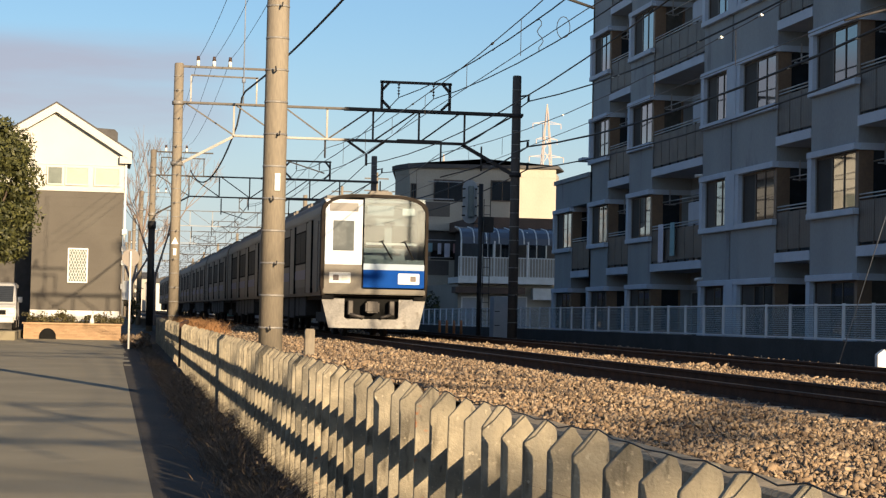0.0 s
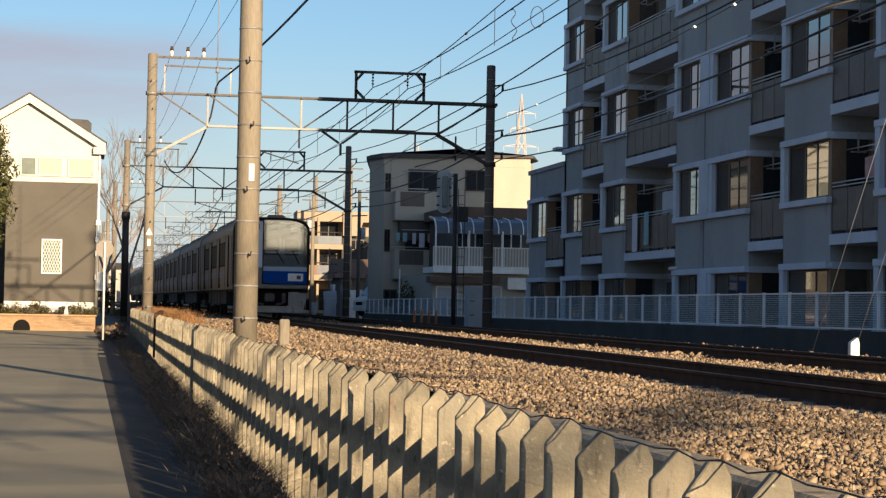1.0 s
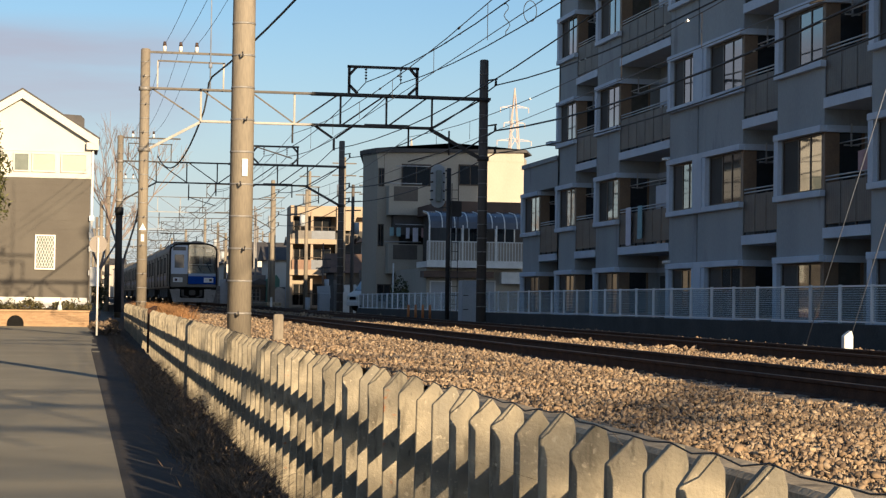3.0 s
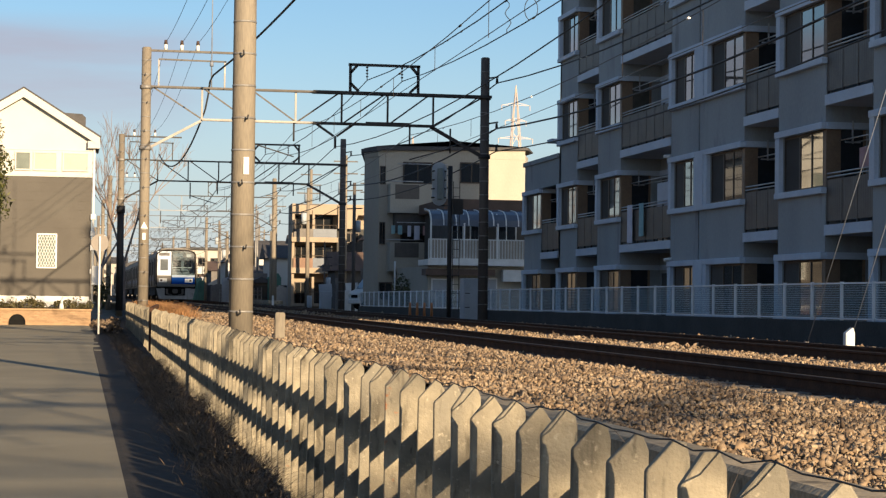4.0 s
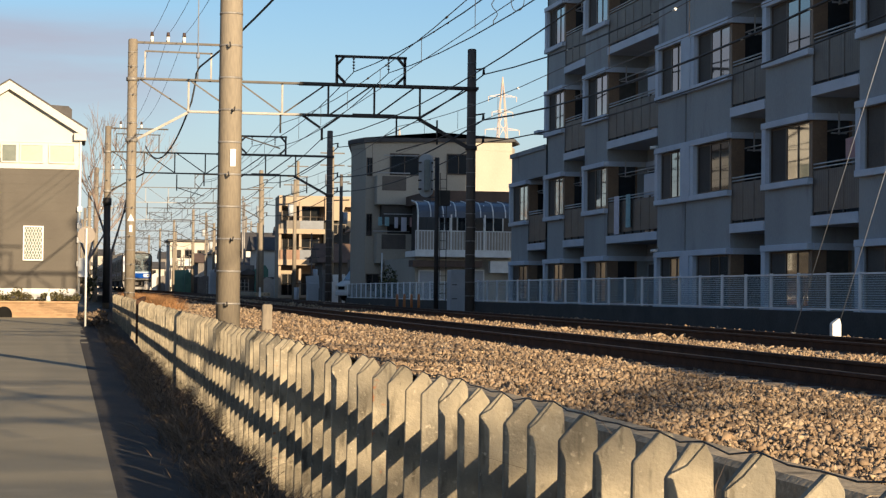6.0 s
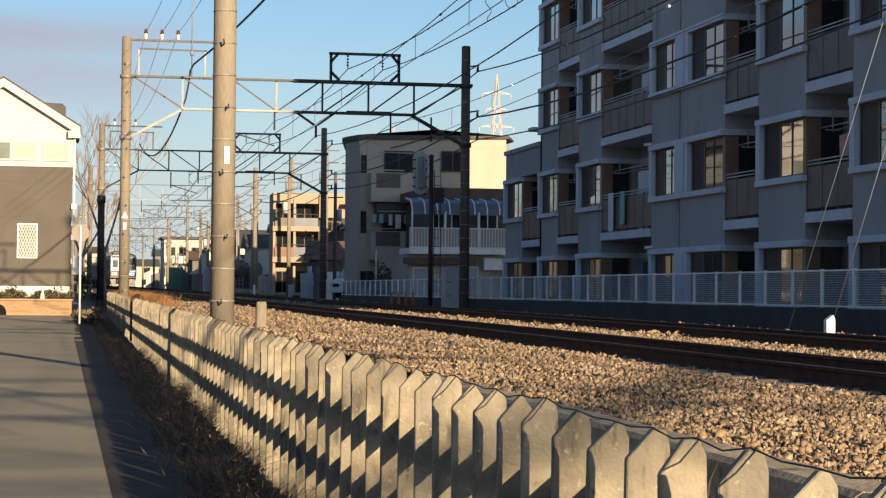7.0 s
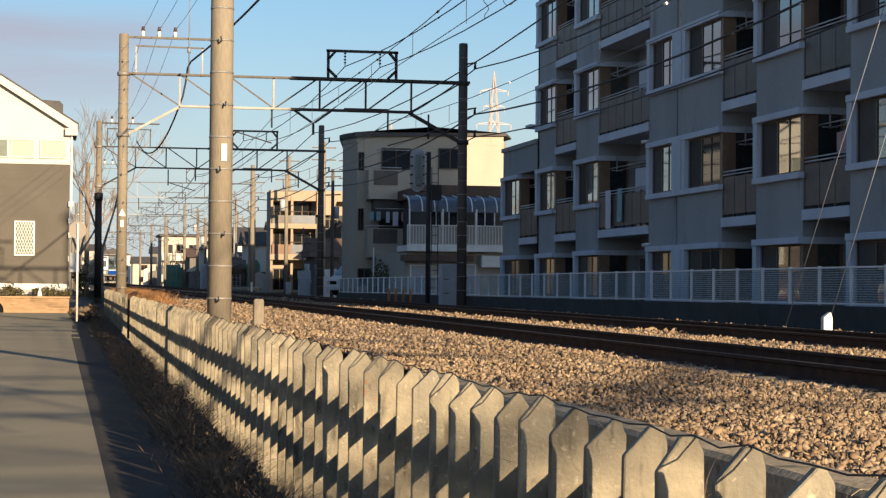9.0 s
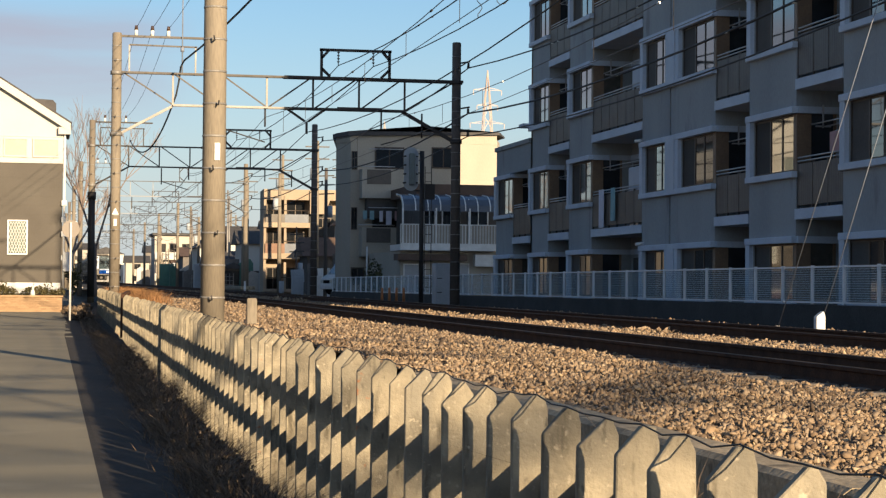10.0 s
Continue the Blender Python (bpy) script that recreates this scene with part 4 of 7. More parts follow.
def flats_window(parent, y0, y1, z, x=FACE, trim=True):
    """A window of two sashes in a bay, with lintel and sill trims and a glazed return."""
    sill, head = z + 0.93, z + 2.2
    if trim:
        for a, b, name in ((sill - 0.14, sill, "sill"), (head, head + 0.15, "lintel")):
            bm = bm_new()
            box(bm, x - 0.12, x + 0.02, y0 - 0.04, y1, a, b)
            soften(bm, 0.01)
            part(name, bm, TRIM_BLUE, parent)
        bm = bm_new()
        box(bm, x - 0.10, x + 0.02, y1 - 0.28, y1 - 0.02, sill, head)
        part("jamb", bm, TRIM_BLUE, parent)
    w0, w1 = y0 + 0.16, y1 - 0.32
    bm = bm_new()
    ring(bm, x + 0.02, x + 0.07, w0, w1, sill, head, 0.05)
    window = part("window", bm, SASH, parent)
    for c, h in ((w0 + (w1 - w0) * 0.60, 0.035), (w0 + (w1 - w0) * 0.30, 0.02)):
        bm = bm_new()
        box(bm, x + 0.022, x + 0.068, c - h, c + h, sill + 0.05, head - 0.05)
        part("mullion", bm, SASH, window)
    for a, b, glazing in ((w0 + 0.05, w0 + (w1 - w0) * 0.30 - 0.02, PANE), (w0 + (w1 - w0) * 0.30 + 0.02, w0 + (w1 - w0) * 0.60 - 0.035, PANE), (w0 + (w1 - w0) * 0.60 + 0.035, w1 - 0.05, SCREEN)):
        bm = bm_new()
        box(bm, x + 0.04, x + 0.052, a, b, sill + 0.05, head - 0.05)
        part("pane", bm, glazing, window)


def flats_balcony(parent, y0, y1, z, rear, wide, rng):
    """A recessed balcony: slab edge, solid railing with a top rail, glazed door at the back."""
    x = FACE
    bm = bm_new()
    box(bm, x - 0.03, x + rear, y0, y1, z - 0.13, z + 0.10)
    slab = part("balcony", bm, TRIM_BLUE, parent)
    bm = bm_new()
    box(bm, x + 0.03, x + 0.06, y0 + 0.02, y1 - 0.02, z + 0.18, z + 1.08)
    rail = part("railing", bm, RAILING_BROWN, slab)
    bm = bm_new()
    for zz in (1.14, 1.22):
        rod(bm, (x + 0.045, y0 + 0.01, z + zz), (x + 0.045, y1 - 0.01, z + zz), 0.018, 6)
    part("top_rail", bm, ALU, slab)
    n = max(2, int((y1 - y0) / 0.8))
    for k in range(n + 1):
        yy = y0 + 0.03 + (y1 - y0 - 0.06) * k / n
        bm = bm_new()
        box(bm, x + 0.018, x + 0.072, yy - 0.015, yy + 0.015, z + 0.10, z + 1.12)
        part("baluster", bm, RAILING_BROWN, slab)
    n = max(2, int((y1 - y0) / 0.8))
    for k in range(n):
        a, b = y0 + 0.05 + (y1 - y0 - 0.1) * k / n, y0 + 0.05 + (y1 - y0 - 0.1) * (k + 1) / n
        bm = bm_new()
        prism(bm, [(a + (b - a) * i / 14, 0.024 if i % 2 else 0.031) for i in range(15)] + [(b, 0.04), (a, 0.04)], lambda u, v: (x + v, u, z + 0.19), lambda u, v: (x + v, u, z + 1.07))
        part("ribbed_panel", bm, RAILING_BROWN, slab)
    # door at the back
    bm = bm_new()
    w0, w1 = y0 + 0.25, y1 - 0.3
    ring(bm, x + rear - 0.05, x + rear, w0, w1, z + 0.1, z + 2.1, 0.06)
    door = part("balcony_door", bm, SASH, parent)
    for a, b in ((w0 + 0.06, (w0 + w1) / 2 - 0.03), ((w0 + w1) / 2 + 0.03, w1 - 0.06)):
        bm = bm_new()
        box(bm, x + rear - 0.035, x + rear - 0.02, a, b, z + 0.1, z + 2.02)
        part("pane", bm, PANE_NET, door)
    # poles for washing under the ceiling
    bm = bm_new()
    for dx, dz in ((0.3, 1.95), (0.55, 1.9)):
        rod(bm, (x + dx, y0 + 0.15, z + dz), (x + dx, y1 - 0.15, z + dz), 0.016, 6)
    for yy in (y0 + 0.5, y1 - 0.5):
        bar(bm, (x + 0.42, yy, z + 1.85), (x + 0.42, yy, z + 2.35), 0.03)
        bar(bm, (x + 0.25, yy, z + 1.88), (x + 0.6, yy, z + 1.88), 0.03)
    part("drying_pole", bm, ALU, slab)


def flats_wall(parent, bays, y_end, roof, floors, x=FACE, depth=1.25, back=27.6, wide_at=None):
    """Wall panels round the bays' windows, recess walls, slabs, and the body behind."""
    for y0, y1 in bays:
        for k in floors:
            z = BASE + FLOOR * k
            sill, head = z + 0.93, z + 2.2
            w0, w1 = y0 + 0.16, y1 - 0.32
            low = z - 0.49 if k >= 0 else z
            for x0, x1, ya, yb, za, zb in (
                    (x, x + 0.2, y0, y1, low, sill), (x, x + 0.2, y0, y1, head, z + FLOOR - 0.49), (x, x + 0.2, w1, y1, sill, head),
                    (x + 0.2, x + depth, y0, y0 + 0.14, low, sill), (x + 0.2, x + depth, y0, y0 + 0.14, head, z + FLOOR - 0.49),
                    (x + depth - 0.3, x + depth, y0, y0 + 0.14, sill, head), (x + 0.2, x + depth, y1 - 0.14, y1, low, z + FLOOR - 0.49)):
                bm = bm_new()
                box(bm, x0, x1, ya, yb, za, zb)
                part("wall", bm, WALL_GREY, parent)
            bm = bm_new()
            box(bm, x + 0.02, x + 0.36, y0 + 0.02, y0 + 0.16, sill, head)
            box(bm, x + depth - 0.36, x + depth - 0.3, y0 + 0.03, y0 + 0.12, sill, head)
            box(bm, x + 0.36, x + depth - 0.36, y0 + 0.03, y0 + 0.12, sill, sill + 0.06)
            post = part("corner_post", bm, BROWN_POST, parent)
            bm = bm_new()
            box(bm, x + 0.36, x + depth - 0.36, y0 + 0.07, y0 + 0.085, sill + 0.06, head)
            part("pane", bm, PANE, post)
            bm = bm_new()
            box(bm, x + 0.6, x + 0.62, y0 + 0.2, y1 - 0.2, z + 0.1, z + 2.3)
            part("curtain", bm, CURTAIN, parent)
            flats_window(parent, y0, y1, z, x)
            # trim of the lintel carried on along the recess
            bm = bm_new()
            box(bm, x + 0.02, x + depth, y0 - 0.08, y0, head, head + 0.15)
            part("lintel", bm, TRIM_BLUE, parent)


def build_flats():
    rng = random.Random(21)
    g = 0.0
    flats = thing("apartment_building", "grey rendered flats with pale blue trims and brown balconies", "apartment building")
    floors = (-1, 0, 1, 2, 3, 4)
    depth = 1.25
    flats_wall(flats, BAYS, 14.0, 17.0, floors)
    gaps = [(b[1], a[0]) for a, b in zip(BAYS, BAYS[1:])]
    for y0, y1 in gaps:
        if y1 - y0 < 1.0:
            bm = bm_new()
            box(bm, FACE - 0.004, FACE + 0.25, y0, y1 - 0.12, 0.0, 17.0)
            part("pilaster", bm, WALL_GREY, flats, "narrow wall pier")
            for k in floors:
                z = BASE + FLOOR * k
                bm = bm_new()
                box(bm, FACE - 0.11, FACE - 0.004, y0 + 0.05, y1 + 0.1, z + 0.79, z + 2.35)
                soften(bm, 0.01)
                part("jamb", bm, TRIM_BLUE, flats)
            bm = bm_new()
            box(bm, FACE + 0.12, FACE + 0.25, y1 - 0.12, y1, 0.0, 17.0)
            part("joint", bm, WALL_DARK, flats)
            continue
        for k in floors:
            z = BASE + FLOOR * k
            if k >= 0:
                flats_balcony(flats, y0, y1, z, depth, y1 - y0 > 3, rng)
            bm = bm_new()
            box(bm, FACE + depth, FACE + depth + 0.2, y0, y1, z + 2.1, z + FLOOR + 0.1)
            box(bm, FACE + depth, FACE + depth + 0.2, y0, y0 + 0.25, z, z + 2.1)
            box(bm, FACE + depth, FACE + depth + 0.2, y1 - 0.3, y1, z, z + 2.1)
            part("wall", bm, WALL_GREY, flats)
            bm = bm_new()
            box(bm, FACE + depth - 0.06, FACE + depth, y0, y1, z + 2.2, z + 2.35)
            part("lintel", bm, TRIM_BLUE, flats)
            if k == -1:
                bm = bm_new()
                box(bm, FACE + depth - 0.03, FACE + depth - 0.01, y0 + 0.25, y1 - 0.3, z + 0.1, z + 2.1)
                part("pane", bm, PANE_DARK, flats)
    bm = bm_new()
    box(bm, FACE + 1.45, 30.4, 31.4, 64.4, 0.0, 17.9)
    box(bm, FACE, FACE + 1.45, 31.4, 64.4, 17.1, 17.9)
    box(bm, FACE, FACE + 1.45, 31.4, 34.8, 0.0, 17.1)
    box(bm, FACE, FACE + 1.5, 64.2, 64.4, 0.0, 17.0)
    box(bm, FACE + 0.004, FACE + 1.5, 34.8, 35.0, 0.0, 17.0)
    part("body", bm, WALL_GREY, flats)
    bm = bm_new()
    box(bm, FACE - 0.2, 30.6, 31.2, 64.6, 17.9, 18.1)
    part("roof", bm, WALL_GREY, flats)
    # Unseen block added on the roof; it lengthens the shade over the track.
    bm = bm_new()
    box(bm, 21.0, 29.6, 54.0, 64.4, 18.1, 20.7)
    part("roof_room", bm, WALL_GREY, flats, "unseen plain block added on the roof to shade the train")
    # drip moulding at the far corner
    bm = bm_new()
    box(bm, FACE - 0.3, FACE + 0.2, 64.35, 65.0, 6.86, 6.98)
    part("ledge", bm, TRIM_BLUE, flats)
    # low wing
    wing = thing("apartment_wing", "two-storey grey wing at the end of the flats", "apartment building")
    flats_wall(wing, (WING_BAY,), 64.5, 6.4, (-1, 0))
    for k in (0,):
        flats_balcony(wing, 64.5, 67.0, BASE + FLOOR * k, depth, False, rng)
    bm = bm_new()
    box(bm, FACE + depth, 26, 64.45, 69.6, 0, 6.2)
    box(bm, FACE, FACE + 1.3, 64.45, 69.6, 5.45, 6.35)
    part("body", bm, WALL_GREY, wing)
    bm = bm_new()
    box(bm, FACE - 0.06, 26.1, 64.42, 69.7, 6.35, 6.5)
    part("roof", bm, WALL_GREY, wing)

    # things kept on the balconies
    def at(y, k, dx=0.0, dz=0.0):
        return FACE + dx, y, BASE + FLOOR * k + dz
    for y, k in ((53.0, 0), (52.7, 1), (52.9, 2), (44.2, 2), (39.0, 2)):
        x, yy, z = at(y, k, 0.16, 0.72)
        unit = thing("air_conditioner", "pale blue-grey air conditioner unit standing on a balcony", "air conditioner", "balcony air conditioners")
        bm = bm_new()
        box(bm, x, x + 0.34, yy - 0.55, yy + 0.55, z + 0.3, z + 1.05)
        soften(bm, 0.02)
        part("case", bm, AC_BLUE, unit)
        bm = bm_new()
        box(bm, x, x + 0.3, yy - 0.4, yy + 0.4, z - 0.62, z + 0.3)
        part("stand", bm, ALU, unit)

    def washing(name, y, k, w, h, mat, label, dx=-0.06, top=1.24):
        x, yy, z = at(y, k, dx, top)
        bm = bm_new()
        n = 8
        for i in range(n):
            a, b = yy - w / 2 + w * i / n, yy - w / 2 + w * (i + 1) / n
            da, db = 0.02 * math.sin(i * 1.9), 0.02 * math.sin((i + 1) * 1.9)
            vs = [bm.verts.new(c) for c in ((x + da, a, z), (x + db, b, z), (x + db * 1.6, b, z - h + 0.01 * math.sin(i)), (x + da * 1.6, a, z - h))]
            bm.faces.new(vs)
        bmesh.ops.remove_doubles(bm, verts=list(bm.verts), dist=0.02)
        bmesh.ops.solidify(bm, geom=list(bm.faces), thickness=0.012)
        solid(name, bm, mat, label, "laundry", "balcony washing")
    washing("towel", 55.6, 0, 0.55, 1.12, CLOTH_PALE, "pale lilac towel hung over a balcony rail")
    washing("towel", 54.4, 0, 0.45, 0.95, CLOTH_TEAL, "pale teal towel hung over a balcony rail")
    washing("blanket", 38.7, 0, 0.9, 0.42, CLOTH_PINK, "pink striped blanket drying on a balcony", 0.25, 1.7)
    bm = bm_new()
    for dy in (0, 0.55):
        pts = [(FACE + 0.3, 39.4 + dy - 0.9, BASE + 1.1), (FACE + 0.3, 39.4 + dy - 0.9, BASE + 1.62), (FACE + 0.3, 39.32 + dy - 0.9, BASE + 1.7), (FACE + 0.3, 39.1 + dy - 0.9, BASE + 1.72)]
        wire_mesh(bm, pts, 0.016, 6)
    solid("drying_rack", bm, ALU, "bent white tube drying rack on a balcony", "rack")
    for y, k in ((51.6, -1), (51.7, 0), (51.7, 2)):
        bm = bm_new()
        x, yy, z = at(y, k, -0.12, FLOOR - 0.45)
        rod(bm, (x - 0.1, yy, z), (x + 0.15, yy, z + 0.03), 0.045, 10)
        solid("vent_pipe", bm, WHITE_PLATE, "small white vent pipe on the wall", "vent", "wall vents")


CURTAIN = surface("drawn_curtain", (0.126, 0.105, 0.0798), (0.0798, 0.0672, 0.0504), 0.9, scale=2, fine=8, bump=0.1)
AC_BLUE = surface("unit_pale_blue", (0.42, 0.47, 0.55), (0.36, 0.41, 0.48), 0.6, bump=0)


def build_white_fence():
    fence = thing("mesh_fence", "low pale blue-white mesh fence on a dark block wall", "fence")
    x, pitch = 14.5, 1.55
    n = 52
    y_first = 20.2
    bm = bm_new()
    box(bm, x - 0.03, x + 0.03, 0, 0.05, 0, 0.75)
    data = to_mesh("post", bm, FENCE_WHITE)
    for k in range(n + 1):
        share("post", data, fence, pose(0, y_first + pitch * k, 1.14))
    bm = bm_new()
    for z in (0.02, 0.70):
        box(bm, x - 0.018, x + 0.018, 0, pitch, z, z + 0.032)
    data = to_mesh("panel_rail", bm, FENCE_WHITE)
    bm = bm_new()
    for k in range(14):
        z = 0.08 + 0.045 * k
        box(bm, x - 0.002, x + 0.002, 0.05, pitch, z, z + 0.0035)
    mesh_data = to_mesh("mesh_panel", bm, FENCE_WHITE)
    bm = bm_new()
    box(bm, x + 0.012, x + 0.018, 0.05, pitch, 0.06, 0.70)
    sheet = to_mesh("backing_sheet", bm, FROSTED)
    for k in range(n):
        share("panel_rail", data, fence, pose(0, y_first + pitch * k, 1.14))
        share("mesh_panel", mesh_data, fence, pose(0, y_first + pitch * k, 1.14))
        share("backing_sheet", sheet, fence, pose(0, y_first + pitch * k, 1.14))
    bm = bm_new()
    box(bm, x - 0.08, x + 0.14, 10, 101, 0.3, 1.13)
    wall = solid("block_wall", bm, WALL_DARK, "low dark block wall under the mesh fence", kind="structure")
    strip("forecourt", (14.64, 16.5, 28), (1.0, 1.0, 1.0), 5, 103, 10, SHADED_SOIL, "shaded yard between wall and flats", tilt=lambda y: 0.0)




# ---- buildings beyond the flats ----
def simple_window(parent, x0, x1, y, z0, z1, pane=None, frame_mat=None, name="window", bars=1):
    """A window in a wall that faces the camera side (-y), slightly sunk."""
    frame_mat = frame_mat or SASH
    bm = bm_new()
    t = min(0.06, (x1 - x0) * 0.12)
    ring(bm, x0, x1, y - 0.05, y + 0.02, z0, z1, t, "y")
    window = part(name, bm, frame_mat, parent)
    for k in range(bars):
        xm = x0 + (x1 - x0) * (k + 1) / (bars + 1)
        bm = bm_new()
        box(bm, xm - t * 0.4, xm + t * 0.4, y - 0.04, y + 0.02, z0 + t, z1 - t)
        part("mullion", bm, frame_mat, window)
    bm = bm_new()
    box(bm, x0 + t, x1 - t, y - 0.02, y - 0.004, z0 + t, z1 - t)
    part("pane", bm, pane or PANE_DARK, window)


def railing(parent, x0, x1, y, z0, z1, material, gap=0.12, name="railing"):
    bm = bm_new()
    box(bm, x0, x1, y - 0.025, y + 0.025, z1 - 0.05, z1)
    rail = part(name, bm, material, parent)
    bm = bm_new()
    box(bm, x0, x1, y - 0.02, y + 0.02, z0, z0 + 0.05)
    part("lower_rail", bm, material, rail)
    bm = bm_new()
    box(bm, 0, 0.03, -0.012, 0.012, 0, z1 - z0 - 0.1)
    data = to_mesh("baluster", bm, material)
    for k in range(int((x1 - x0) / gap) + 1):
        share("baluster", data, rail, pose(x0 + k * gap, y, z0 + 0.05))


def build_cream_block():
    y = 100.0
    e = EYE
    b = thing("cream_apartment_house", "three-storey cream rendered house with dark windows and small balconies", "building")
    bm = bm_new()
    prism(bm, ((14.72, y + 1.6), (15.25, y), (23.0, y), (23.6, y + 2.0), (23.6, y + 11), (16.35, y + 11)), lambda u, v: (u, v, 0.6), lambda u, v: (u, v, e + 7.75))
    part("wall", bm, CREAM, b)
    bm = bm_new()
    prism(bm, ((14.52, y + 1.5), (15.1, y - 0.2), (19.2, y - 0.2), (23.1, y - 0.2), (23.85, y + 1.9), (23.8, y + 11.2), (16.15, y + 11.2)),
          lambda u, v: (u, v, e + 7.75 + 0.05 * min(u - 14.3, 5) ), lambda u, v: (u, v, e + 7.95 + 0.09 * min(u - 14.3, 5) - 0.1 * max(u - 20.5, 0)))
    part("roof", bm, ROOF_DARK, b)
    bm = bm_new()
    prism(bm, ((14.68, y + 1.55), (15.2, y - 0.02), (22.98, y - 0.02), (23.0, y + 1.0)), lambda u, v: (u, v, e + 7.5), lambda u, v: (u, v, e + 8.02 + 0.03 * min(u - 14.3, 4)))
    part("parapet", bm, CREAM, b)
    for x0, x1, z0, z1 in ((15.3, 15.6, 6.05, 7.0), (16.5, 18.05, 6.1, 7.25), (19.5, 20.75, 6.2, 7.3), (15.3, 15.6, 2.95, 4.1), (16.4, 18.0, 3.05, 4.15), (15.3, 16.0, 0.1, 1.0)):
        simple_window(b, x0, x1, y - 0.01, e + z0, e + z1)
    # balconies: shallow projecting boxes with dark railing panels
    for z in (4.55, 1.55):
        bm = bm_new()
        box(bm, 15.7, 18.9, y - 1.0, y, e + z, e + z + 0.12)
        box(bm, 15.7, 18.9, y - 1.0, y - 0.9, e + z + 0.12, e + z + 1.5)
        box(bm, 15.7, 15.8, y - 0.9, y, e + z + 0.12, e + z + 1.5)
        slab = part("balcony", bm, CREAM, b)
        bm = bm_new()
        box(bm, 15.95, 17.2, y - 1.03, y - 1.0, e + z + 0.72, e + z + 1.46)
        part("railing_panel", bm, RAILING_BROWN, slab)
        bm = bm_new()
        rod(bm, (15.5, y - 1.02, e + z + 1.62), (17.4, y - 1.02, e + z + 1.62), 0.03, 6)
        rod(bm, (16.0, y - 1.3, e + z + 2.5), (18.6, y - 1.3, e + z + 2.5), 0.025, 6)
        part("pole", bm, ALU, slab)
    # Solid dark block; the recess's shade is in its colour.
    bm = bm_new()
    box(bm, 16.0, 18.6, y - 0.8, y, e + 3.55, e + 4.62)
    part("recess", bm, SHADE_TONE, b, "dark block standing in for the shaded recess behind the balcony")
    rng = random.Random(4)
    for x, m in ((15.75, CLOTH_TEAL), (16.1, CLOTH_TEAL), (16.6, CLOTH_PALE), (16.95, CLOTH_PALE), (17.4, CLOTH_PINK), (17.75, CLOTH_PALE)):
        bm = bm_new()
        w, h = rng.uniform(0.18, 0.3), rng.uniform(0.4, 0.8)
        box(bm, x, x + w, y - 1.07, y - 1.04, e + 3.9 - h, e + 3.9)
        soften(bm, 0.01)
        solid("washing", bm, m, "piece of washing drying on the balcony", "laundry", "balcony washing")
    # ground floor openings: a dark panel with the porch's shade in its colour
    bm = bm_new()
    box(bm, 16.4, 18.1, y - 0.05, y, 0.9, e + 1.6)
    part("porch", bm, SHADE_TONE, b, "dark panel standing in for the shaded entrance porch")


